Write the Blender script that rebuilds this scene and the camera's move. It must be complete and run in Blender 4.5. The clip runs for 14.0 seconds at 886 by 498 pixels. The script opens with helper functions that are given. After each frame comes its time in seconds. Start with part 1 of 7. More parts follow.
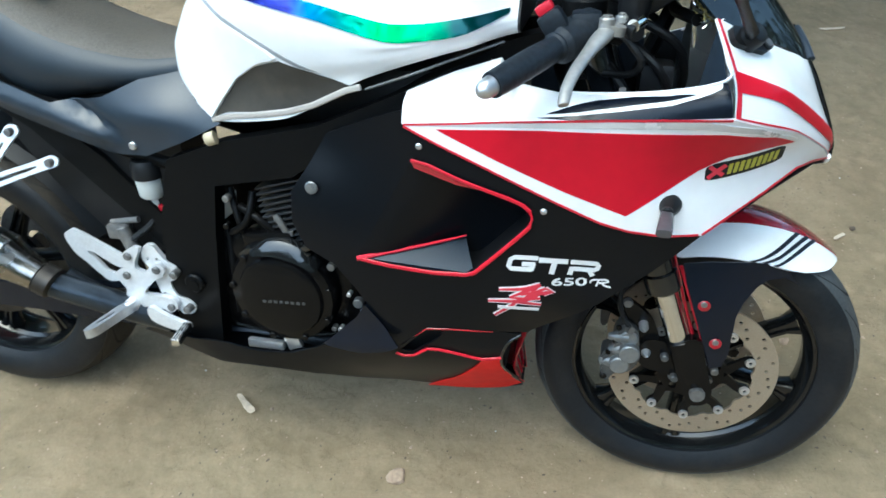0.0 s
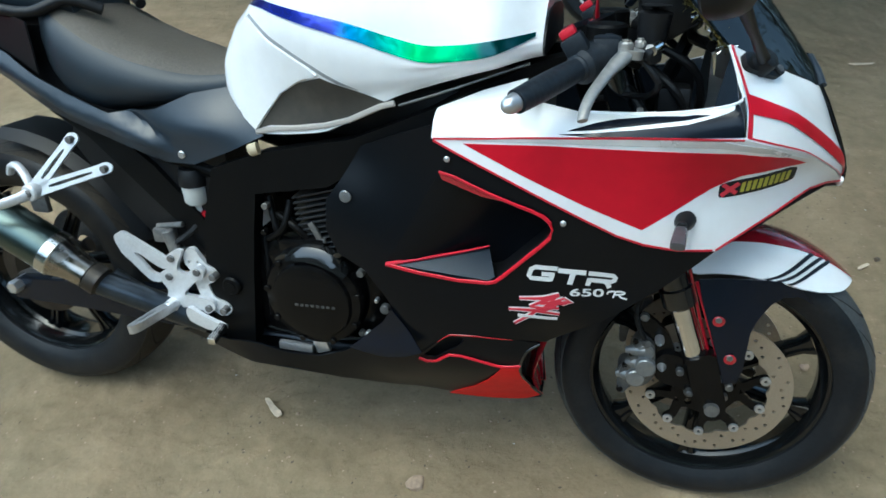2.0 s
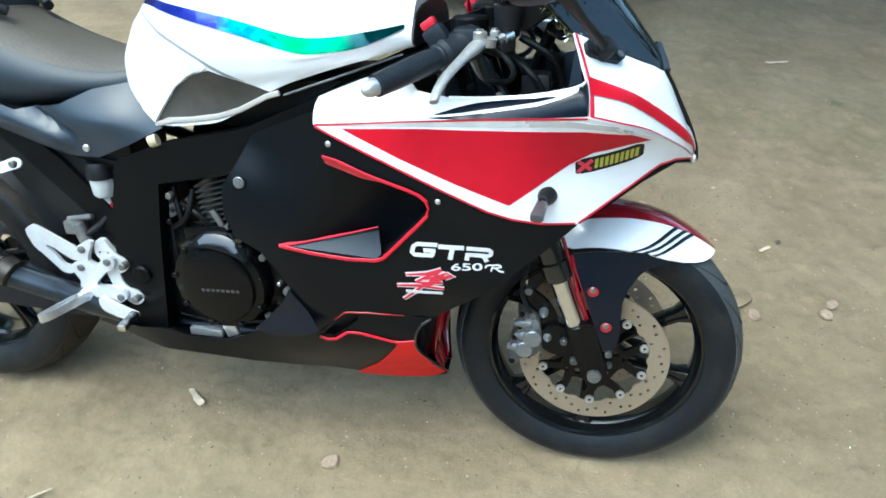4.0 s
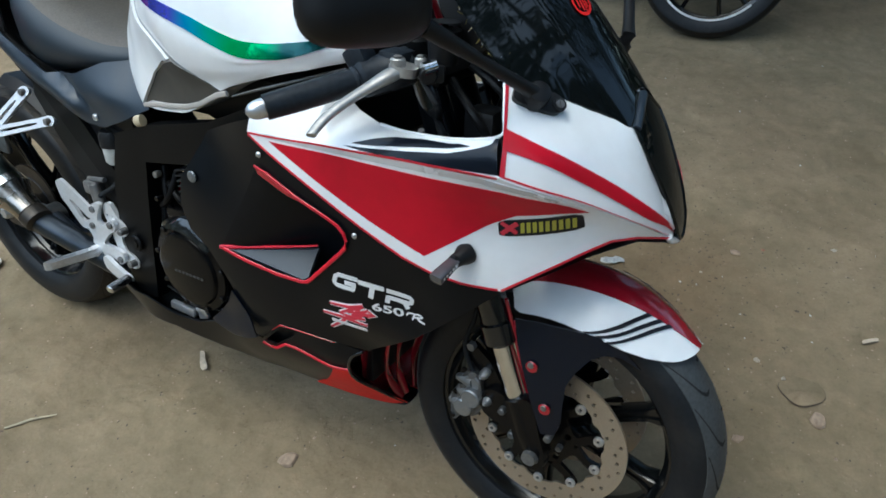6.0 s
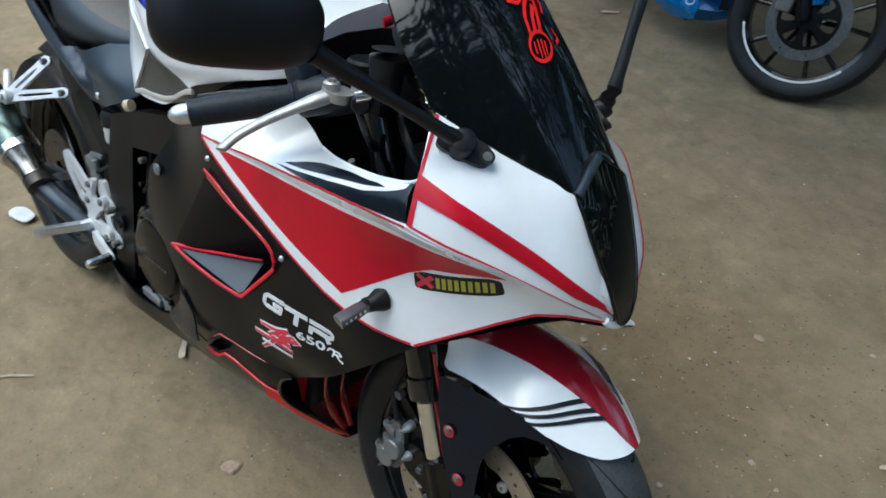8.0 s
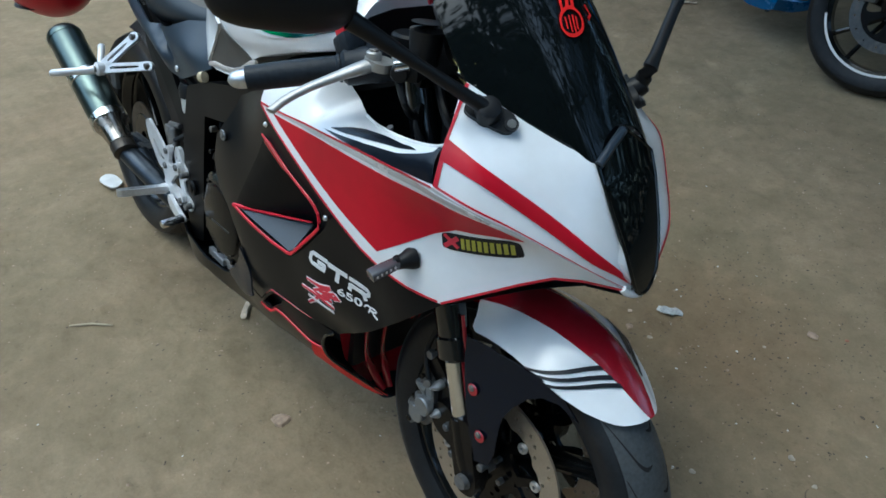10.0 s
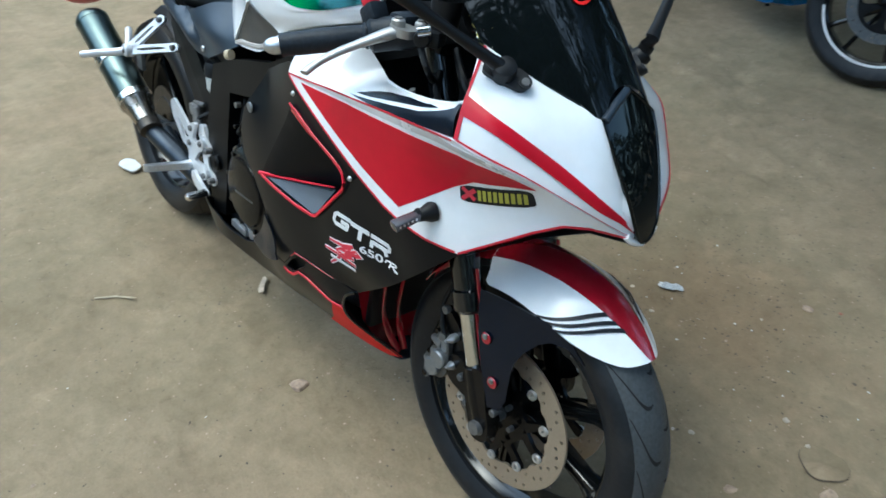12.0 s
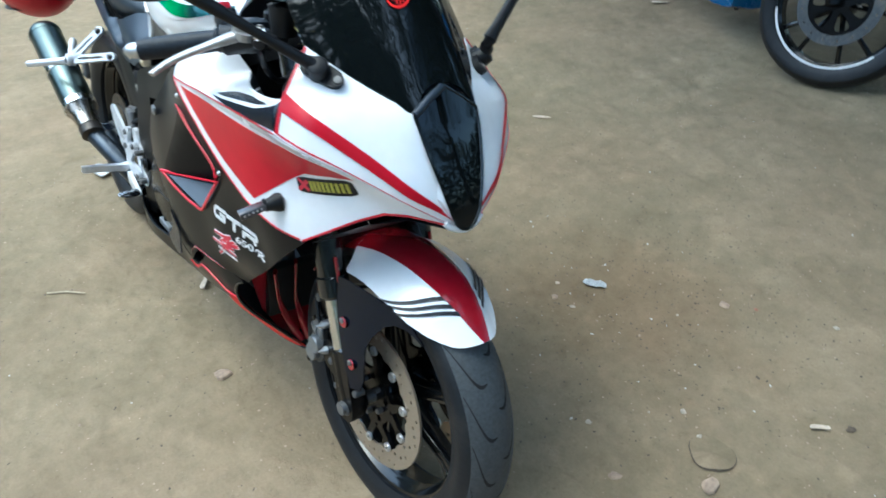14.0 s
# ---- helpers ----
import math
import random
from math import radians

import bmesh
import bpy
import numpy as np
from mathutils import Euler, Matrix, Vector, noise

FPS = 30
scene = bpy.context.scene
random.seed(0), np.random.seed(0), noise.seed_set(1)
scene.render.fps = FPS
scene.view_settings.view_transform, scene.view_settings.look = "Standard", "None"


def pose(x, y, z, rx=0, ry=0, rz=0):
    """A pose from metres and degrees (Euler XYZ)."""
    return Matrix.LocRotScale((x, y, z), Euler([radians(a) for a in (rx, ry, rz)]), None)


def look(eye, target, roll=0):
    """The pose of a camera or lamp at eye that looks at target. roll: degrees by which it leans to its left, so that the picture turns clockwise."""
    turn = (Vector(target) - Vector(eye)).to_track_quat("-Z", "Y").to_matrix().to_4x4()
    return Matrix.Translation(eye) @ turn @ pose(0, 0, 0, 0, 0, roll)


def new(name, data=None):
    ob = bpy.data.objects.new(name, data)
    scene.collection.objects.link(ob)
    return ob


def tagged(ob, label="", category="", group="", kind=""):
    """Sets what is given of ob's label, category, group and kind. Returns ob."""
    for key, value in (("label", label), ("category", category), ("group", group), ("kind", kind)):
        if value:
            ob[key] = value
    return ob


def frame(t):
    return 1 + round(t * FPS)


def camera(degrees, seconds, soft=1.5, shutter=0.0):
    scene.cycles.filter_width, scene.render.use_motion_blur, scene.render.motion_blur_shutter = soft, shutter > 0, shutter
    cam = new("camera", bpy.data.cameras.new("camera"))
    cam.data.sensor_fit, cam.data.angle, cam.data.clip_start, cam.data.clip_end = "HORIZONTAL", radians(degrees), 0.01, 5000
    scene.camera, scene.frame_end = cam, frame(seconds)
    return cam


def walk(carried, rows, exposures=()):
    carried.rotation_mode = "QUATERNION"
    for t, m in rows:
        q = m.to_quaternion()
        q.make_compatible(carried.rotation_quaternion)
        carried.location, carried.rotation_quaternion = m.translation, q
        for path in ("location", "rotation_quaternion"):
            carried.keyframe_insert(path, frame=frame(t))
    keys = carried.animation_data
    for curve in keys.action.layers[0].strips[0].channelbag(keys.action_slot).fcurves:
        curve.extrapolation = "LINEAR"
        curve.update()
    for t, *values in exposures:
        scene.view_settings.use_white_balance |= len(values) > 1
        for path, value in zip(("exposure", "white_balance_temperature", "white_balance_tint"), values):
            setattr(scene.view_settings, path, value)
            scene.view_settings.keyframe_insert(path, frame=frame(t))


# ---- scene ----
from mathutils.geometry import delaunay_2d_cdt

cam = camera(68.09, 14.0, soft=1.6, shutter=0.5)
# seconds, eye (metres), yaw, pitch, roll (degrees)
ROWS = [
    (0, -0.237, -0.895, 1.261, 14.36, -38.21, -4.15),
    (0.5, -0.221, -0.915, 1.260, 16.32, -38.47, -3.42),
    (1, -0.182, -0.925, 1.267, 17.61, -38.42, -3.93),
    (1.5, -0.172, -0.933, 1.275, 20.29, -36.44, -4.50),
    (2, -0.218, -0.958, 1.269, 17.07, -35.54, -4.01),
    (2.5, -0.306, -1.023, 1.265, 8.79, -34.58, -2.61),
    (3, -0.313, -1.058, 1.256, 2.58, -36.31, -1.86),
    (3.5, -0.201, -1.045, 1.262, 7.23, -33.97, -2.80),
    (4, -0.051, -1.012, 1.261, 14.10, -34.90, -3.69),
    (6.5, 0.294, -0.656, 1.267, 34.75, -36.19, -4.18),
    (7, 0.284, -0.626, 1.267, 33.33, -34.93, -3.25),
    (7.5, 0.266, -0.553, 1.263, 30.70, -35.84, -1.66),
    (8, 0.398, -0.510, 1.253, 41.83, -35.00, 0.57),
    (10.5, 0.490, -0.517, 1.250, 49.54, -35.67, -0.95),
    (11, 0.504, -0.518, 1.252, 48.18, -34.40, -0.67),
    (11.5, 0.537, -0.533, 1.238, 55.37, -36.28, -3.13),
    (12, 0.549, -0.602, 1.236, 49.65, -35.41, -0.79),
    (12.5, 0.542, -0.691, 1.238, 44.31, -34.54, 0.12),
    (12.8, 0.579, -0.698, 1.234, 41.90, -34.44, 0.06),
    (13, 0.626, -0.661, 1.238, 45.22, -33.75, -0.90),
    (13.5, 0.770, -0.534, 1.241, 52.06, -32.37, -0.09),
    (14, 0.799, -0.422, 1.240, 52.74, -34.51, -2.56),
]
EXPOSURES = [(t, e, k, g) for t, e, g, k in ((0, 1.19, -8, 5400), (0.5, 1.48, -7, 5360), (1, 1.58, -9, 5360), (1.5, 0.99, -9, 5350), (2, 0.69, -10, 5400), (2.5, 0.89, -9, 5350), (3, 1.48, -8, 5350), (3.5, 1.43, -9, 5350), (4, 1.48, -9, 5350), (6.5, 0.33, -4, 5570), (7, 0.56, -7, 5570), (7.5, 0.59, -5, 5570), (8, 0.58, -4, 5570), (10.5, 0.33, -7, 5230), (11, 0.83, -7, 5330), (11.5, 0.73, -7, 5330), (12.5, 1.03, -7, 5240), (13, 1.08, -9, 5240), (13.5, 1.28, -6, 5190), (14, 1.18, -7, 5190))]
SKY, SUN, GROUND = 0.24, 0.75, -0.004
# unseen trees: some for the screen's reflections, others only to shade the ground
TREES = ((-5.2, 5.4, 6.5, 6.2, 60000), (3.8, -2.6, 12.5, 4.2, 6200), (5.2, 0.4, 12.5, 6.0, 9800), (8.5, -5.0, 8.5, 4.0, 8000), (-4.0, -11.5, 8.0, 3.6, 4000), (1.5, 8.6, 9.5, 4.6, 18000), (-4.2, 8.4, 8.0, 6.2, 34000), (6.2, 6.0, 9.5, 4.4, 9000), (3.6, 11.0, 11.0, 4.6, 12000), (-1.5, 11.5, 11.5, 4.6, 12000), (-.6, 6.4, 7.0, 5.6, 34000))


def eye_pose(x, y, z, yaw, pitch, roll):
    a, b = radians(yaw), radians(pitch)
    ahead = Vector((-math.sin(a) * math.cos(b), math.cos(a) * math.cos(b), math.sin(b)))
    return look((x, y, z), Vector((x, y, z)) + ahead, roll)


walk(cam, [(r[0], eye_pose(*r[1:])) for r in ROWS], EXPOSURES)

# ---- world and light: open shade under trees, broad soft daylight ----
SUN_UP, SUN_TURN = 72.0, 208.0
world = bpy.data.worlds.new("world")
scene.world = world
world.use_nodes = True
wn = world.node_tree.nodes
sky = wn.new("ShaderNodeTexSky")
sky.sky_type, sky.sun_disc = "NISHITA", False
sky.sun_elevation, sky.sun_rotation = radians(SUN_UP), radians(SUN_TURN)
sky.dust_density, sky.air_density = 4.0, 1.2
wn["Background"].inputs["Strength"].default_value = SKY
world.node_tree.links.new(sky.outputs[0], wn["Background"].inputs["Color"])
sun = new("sun", bpy.data.lights.new("sun", "SUN"))
sun.data.energy, sun.data.angle, sun.data.color = SUN, radians(110), (1.0, 0.99, 0.97)
sd = Vector((math.sin(radians(SUN_TURN)) * math.cos(radians(SUN_UP)), math.cos(radians(SUN_TURN)) * math.cos(radians(SUN_UP)), math.sin(radians(SUN_UP))))
sun.matrix_world = look(sd * 20, (0, 0, 0))


# ---- materials ----
def material(name, colour, rough=0.5, metal=0.0, vary=0.12, grain=0.0, scale=40.0, coat=0.0, spec=0.5, dirt=None, dirt_amount=0.35, dirt_scale=6.0, bump_dist=0.002):
    """A principled surface with fine grain, uneven gloss and patches of dust."""
    m = bpy.data.materials.new(name)
    m.use_nodes = True
    nt = m.node_tree
    n, ln = nt.nodes, nt.links
    p = n["Principled BSDF"]
    co = n.new("ShaderNodeTexCoord")
    fine = n.new("ShaderNodeTexNoise")
    fine.inputs["Scale"].default_value, fine.inputs["Detail"].default_value = scale, 6
    ln.new(co.outputs["Object"], fine.inputs["Vector"])
    big = n.new("ShaderNodeTexNoise")
    big.inputs["Scale"].default_value, big.inputs["Detail"].default_value = dirt_scale, 8
    big.inputs["Roughness"].default_value = 0.65
    ln.new(co.outputs["Object"], big.inputs["Vector"])
    ramp = n.new("ShaderNodeValToRGB")
    c = Vector(colour)
    ramp.color_ramp.elements[0].position, ramp.color_ramp.elements[1].position = 0.3, 0.7
    ramp.color_ramp.elements[0].color = (*(c * (1 - vary)), 1)
    ramp.color_ramp.elements[1].color = (*[min(1.0, v * (1 + vary)) for v in c], 1)
    ln.new(fine.outputs["Fac"], ramp.inputs["Fac"])
    out = ramp.outputs["Color"]
    mask = n.new("ShaderNodeMapRange")
    mask.inputs["From Min"].default_value, mask.inputs["From Max"].default_value = 0.48, 0.75
    mask.inputs["To Max"].default_value = dirt_amount
    ln.new(big.outputs["Fac"], mask.inputs["Value"])
    if dirt:
        mix = n.new("ShaderNodeMix")
        mix.data_type = "RGBA"
        mix.inputs["B"].default_value = (*dirt, 1)
        ln.new(mask.outputs[0], mix.inputs["Factor"])
        ln.new(out, mix.inputs["A"])
        out = mix.outputs["Result"]
    ln.new(out, p.inputs["Base Color"])
    gloss = n.new("ShaderNodeMath")
    gloss.operation = "MULTIPLY_ADD"
    gloss.inputs[1].default_value, gloss.inputs[2].default_value = 0.5, rough
    ln.new(mask.outputs[0], gloss.inputs[0])
    ln.new(gloss.outputs[0], p.inputs["Roughness"])
    p.inputs["Metallic"].default_value = metal
    p.inputs["Specular IOR Level"].default_value = spec
    p.inputs["Coat Weight"].default_value = coat
    p.inputs["Coat Roughness"].default_value = 0.08
    if grain:
        b = n.new("ShaderNodeBump")
        b.inputs["Strength"].default_value, b.inputs["Distance"].default_value = grain, bump_dist
        ln.new(fine.outputs["Fac"], b.inputs["Height"])
        ln.new(b.outputs[0], p.inputs["Normal"])
    return m


DUST = (0.30, 0.25, 0.18)
WHITE = material("white_paint", (0.84, 0.85, 0.86), 0.22, vary=0.02, coat=0.5, dirt=(0.62, 0.58, 0.5), dirt_amount=0.15)
RED = material("red_paint", (0.49, 0.004, 0.020), 0.30, vary=0.05, coat=0.0, spec=0.22, dirt=(0.4, 0.08, 0.06), dirt_amount=0.06)
DEEP_RED = material("deep_red_paint", (0.29, 0.005, 0.015), 0.16, vary=0.06, coat=0.8, dirt=(0.3, 0.1, 0.08), dirt_amount=0.12)
BLACK = material("satin_black_paint", (0.0028, 0.0036, 0.0052), 0.28, vary=0.15, dirt=DUST, dirt_amount=0.004, grain=0.04, scale=220, spec=0.20)
NAVY = material("dark_blue_black_paint", (0.0038, 0.0062, 0.0125), 0.25, vary=0.1, dirt=DUST, dirt_amount=0.007, spec=0.30)
BAND = material("polished_band", (0.62, 0.64, 0.63), 0.14, metal=1.0, vary=0.05, dirt=(0.25, 0.22, 0.18), dirt_amount=0.15)
FRAME = material("black_frame_paint", (0.0030, 0.0033, 0.0038), 0.40, vary=0.2, dirt=DUST, dirt_amount=0.008, grain=0.06, scale=160, spec=0.12)
GLOSS = material("gloss_black", (0.006, 0.007, 0.008), 0.10, vary=0.1, coat=0.5, dirt=DUST, dirt_amount=0.015)
PLASTIC = material("black_plastic", (0.0065, 0.0068, 0.0078), 0.46, vary=0.15, grain=0.12, scale=500, dirt=DUST, dirt_amount=0.012, bump_dist=0.0006, spec=0.3)
GREY_PLASTIC = material("dark_grey_plastic", (0.018, 0.027, 0.040), 0.33, vary=0.12, grain=0.1, scale=420, dirt=DUST, dirt_amount=0.03, bump_dist=0.0006, spec=0.5)
VINYL_TOP = material("grey_brown_seat_vinyl", (0.085, 0.074, 0.060), 0.55, vary=0.15, grain=0.3, scale=200, dirt=(0.22, 0.19, 0.15), dirt_amount=0.15, dirt_scale=12, spec=0.4)
VINYL = material("black_vinyl", (0.016, 0.023, 0.031), 0.42, vary=0.15, grain=0.25, scale=380, dirt=DUST, dirt_amount=0.02, bump_dist=0.0008, spec=0.4)
CREASE_SHADE = material("crease_shade_grey", (0.26, 0.27, 0.28), 0.5, vary=0.1)
TANK_LIP = material("pale_grey_lip", (0.42, 0.39, 0.36), 0.45, vary=0.08, dirt=DUST, dirt_amount=0.3)
INLAY = material("grey_inlay", (0.040, 0.038, 0.034), 0.45, vary=0.1, dirt=DUST, dirt_amount=0.2)
RUBBER = material("tyre_rubber", (0.0075, 0.009, 0.0115), 0.48, vary=0.2, grain=0.2, scale=120, dirt=(0.20, 0.175, 0.135), dirt_amount=0.07, dirt_scale=14, spec=0.3)
GRIP = material("worn_grip_rubber", (0.010, 0.014, 0.020), 0.50, vary=0.25, grain=0.4, scale=130, dirt=DUST, dirt_amount=0.03, dirt_scale=30, spec=0.3)
LEVER = material("dull_lever_alloy", (0.42, 0.41, 0.39), 0.42, metal=0.7, vary=0.12, grain=0.1, scale=90, dirt=(0.25, 0.22, 0.18), dirt_amount=0.3, dirt_scale=25)
TREAD = material("dusty_tread", (0.050, 0.055, 0.058), 0.55, vary=0.2, grain=0.3, scale=160, dirt=(0.16, 0.145, 0.12), dirt_amount=0.22, dirt_scale=18, spec=0.35)
GROOVE = material("tyre_groove", (0.006, 0.006, 0.006), 0.85, vary=0.2)
RIM = material("rim_black", (0.004, 0.0046, 0.0052), 0.13, vary=0.2, dirt=DUST, dirt_amount=0.012, dirt_scale=18)
BROWN_TREAD = material("earth_brown_tread", (0.030, 0.026, 0.021), 0.65, vary=0.25, grain=0.3, scale=160, dirt=(0.11, 0.09, 0.065), dirt_amount=0.3, dirt_scale=18, spec=0.25)
ALU = material("cast_aluminium", (0.62, 0.63, 0.65), 0.34, metal=0.85, vary=0.08, grain=0.12, scale=150, dirt=(0.3, 0.27, 0.22), dirt_amount=0.22, dirt_scale=20)
PALE_ALU = material("pale_painted_aluminium", (0.66, 0.67, 0.69), 0.36, metal=0.35, vary=0.06, grain=0.1, scale=160, dirt=(0.4, 0.36, 0.3), dirt_amount=0.25, dirt_scale=22)
CHROME = material("chrome", (0.78, 0.78, 0.78), 0.12, metal=1.0, vary=0.04, dirt=(0.35, 0.3, 0.24), dirt_amount=0.12, dirt_scale=25)
STEEL = material("disc_steel", (0.36, 0.30, 0.225), 0.42, metal=0.6, vary=0.08, grain=0.06, scale=300, dirt=(0.34, 0.28, 0.2), dirt_amount=0.4, dirt_scale=16)
MUFFLER = material("polished_muffler_steel", (0.095, 0.125, 0.120), 0.28, metal=1.0, vary=0.06, dirt=(0.25, 0.22, 0.18), dirt_amount=0.15, dirt_scale=9)
BURNT = material("heat_stained_steel", (0.050, 0.045, 0.040), 0.40, metal=0.8, vary=0.25, dirt=(0.06, 0.05, 0.038), dirt_amount=0.5, dirt_scale=16)
NECK = material("bright_stained_steel", (0.36, 0.33, 0.29), 0.20, metal=1.0, vary=0.15, dirt=(0.14, 0.10, 0.07), dirt_amount=0.5, dirt_scale=20)
PIPE = material("dull_exhaust_pipe", (0.050, 0.060, 0.074), 0.34, metal=0.7, vary=0.2, dirt=DUST, dirt_amount=0.06)
ENGINE = material("engine_black", (0.0030, 0.0030, 0.0034), 0.24, metal=0.1, vary=0.25, grain=0.25, scale=70, dirt=DUST, dirt_amount=0.012, dirt_scale=16, spec=0.22)
HOSE = material("black_hose_rubber", (0.0030, 0.0030, 0.0033), 0.38, vary=0.2, dirt=DUST, dirt_amount=0.01, spec=0.12)
CAST = material("worn_casting", (0.16, 0.16, 0.16), 0.45, metal=0.6, vary=0.2, grain=0.2, scale=90, dirt=DUST, dirt_amount=0.4, dirt_scale=18)
MILKY = material("milky_plastic", (0.60, 0.62, 0.60), 0.4, vary=0.06, dirt=(0.4, 0.36, 0.28), dirt_amount=0.3)
SMOKE = material("smoked_screen", (0.0036, 0.0050, 0.0054), 0.04, vary=0.1, coat=0.0, dirt=(0.1, 0.1, 0.09), dirt_amount=0.008, spec=0.31)
SILVER = material("silver_film", (0.70, 0.70, 0.71), 0.26, metal=0.3, vary=0.06, dirt=(0.4, 0.36, 0.3), dirt_amount=0.2)
DECAL_WHITE = material("white_film", (0.72, 0.72, 0.72), 0.4, vary=0.04, dirt=(0.5, 0.47, 0.4), dirt_amount=0.2)
DECAL_RED = material("red_film", (0.60, 0.03, 0.06), 0.4, vary=0.06)
DECAL_BRIGHT = material("bright_red_film", (0.70, 0.016, 0.016), 0.5, vary=0.06, spec=0.15)
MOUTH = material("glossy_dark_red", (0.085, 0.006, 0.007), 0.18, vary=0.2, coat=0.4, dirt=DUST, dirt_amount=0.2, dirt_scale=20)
DECAL_YELLOW = material("yellow_film", (0.42, 0.39, 0.05), 0.4, vary=0.06)
DECAL_BLACK = material("black_film", (0.009, 0.010, 0.014), 0.35, vary=0.1, spec=0.25)
RED_TRIM = material("red_trim", (0.52, 0.008, 0.028), 0.32, vary=0.06)
LENS_RIB = material("pale_lens_bead", (0.42, 0.41, 0.42), 0.16, vary=0.1, coat=0.4)
SMOKED_LENS = material("smoky_signal_lens", (0.070, 0.068, 0.074), 0.14, vary=0.1, coat=0.4)
CALIPER = material("caliper_grey", (0.075, 0.079, 0.083), 0.42, metal=0.5, vary=0.2, grain=0.15, scale=90, dirt=DUST, dirt_amount=0.4, dirt_scale=22)
CAP_GREY = material("caliper_cap_grey", (0.20, 0.21, 0.22), 0.38, metal=0.6, vary=0.1, grain=0.1, scale=120, dirt=DUST, dirt_amount=0.35, dirt_scale=30)
FIN = material("grey_black_fins", (0.022, 0.025, 0.030), 0.38, metal=0.3, vary=0.2, dirt=DUST, dirt_amount=0.05, dirt_scale=20)
WORN_GREY = material("worn_grey_paint", (0.050, 0.049, 0.047), 0.5, vary=0.2)
MIRROR = material("mirror_glass", (0.85, 0.86, 0.87), 0.02, metal=1.0, vary=0.0)
BLUE = material("metallic_blue_paint", (0.003, 0.125, 0.36), 0.22, metal=0.3, vary=0.08, coat=0.5)
INNER = material("dark_blue_inner_panel", (0.028, 0.040, 0.058), 0.34, vary=0.15, dirt=DUST, dirt_amount=0.06)
BRASS = material("dull_brass", (0.45, 0.38, 0.12), 0.35, metal=0.8, vary=0.2)
TAN_GASKET = material("pale_tan_plastic", (0.5, 0.42, 0.28), 0.5, vary=0.15)


def film_material():
    """Mirror-like colour-shifting foil, violet at the rear of the tank to green at its front."""
    m = material("colour_shift_foil", (0.1, 0.5, 0.4), 0.14, metal=0.7, vary=0.0, coat=0.35)
    nt = m.node_tree
    n, ln = nt.nodes, nt.links
    co = n.new("ShaderNodeTexCoord")
    sep = n.new("ShaderNodeSeparateXYZ")
    ln.new(co.outputs["Object"], sep.inputs[0])
    wob = n.new("ShaderNodeTexNoise")
    wob.inputs["Scale"].default_value = 9
    ln.new(co.outputs["Object"], wob.inputs["Vector"])
    add = n.new("ShaderNodeMath")
    add.operation = "MULTIPLY_ADD"
    add.inputs[1].default_value = 0.10
    ln.new(wob.outputs["Fac"], add.inputs[0])
    ln.new(sep.outputs["X"], add.inputs[2])
    rng = n.new("ShaderNodeMapRange")
    rng.inputs["From Min"].default_value, rng.inputs["From Max"].default_value = -0.88, -0.36
    ln.new(add.outputs[0], rng.inputs["Value"])
    r = n.new("ShaderNodeValToRGB")
    cr = r.color_ramp
    for pos, col in ((0.0, (0.012, 0.010, 0.07)), (0.22, (0.03, 0.02, 0.20)), (0.38, (0.03, 0.05, 0.55)), (0.50, (0.12, 0.14, 0.95)), (0.60, (0.02, 0.62, 0.98)), (0.68, (0.0, 0.75, 0.45)), (0.76, (0.0, 0.66, 0.16)), (0.90, (0.0, 0.40, 0.12)), (1.0, (0.002, 0.06, 0.06))):
        e = cr.elements[0] if pos == 0 else cr.elements[-1] if pos == 1.0 else cr.elements.new(pos)
        e.position, e.color = pos, (*col, 1)
    ln.new(rng.outputs[0], r.inputs["Fac"])
    ln.new(r.outputs["Color"], n["Principled BSDF"].inputs["Base Color"])
    crinkle = n.new("ShaderNodeTexNoise")
    crinkle.inputs["Scale"].default_value, crinkle.inputs["Detail"].default_value = 30, 2
    ln.new(co.outputs["Object"], crinkle.inputs["Vector"])
    bump = n.new("ShaderNodeBump")
    bump.inputs["Strength"].default_value, bump.inputs["Distance"].default_value = 0.8, 0.0024
    ln.new(crinkle.outputs["Fac"], bump.inputs["Height"])
    ln.new(bump.outputs[0], n["Principled BSDF"].inputs["Normal"])
    return m


FOIL = film_material()


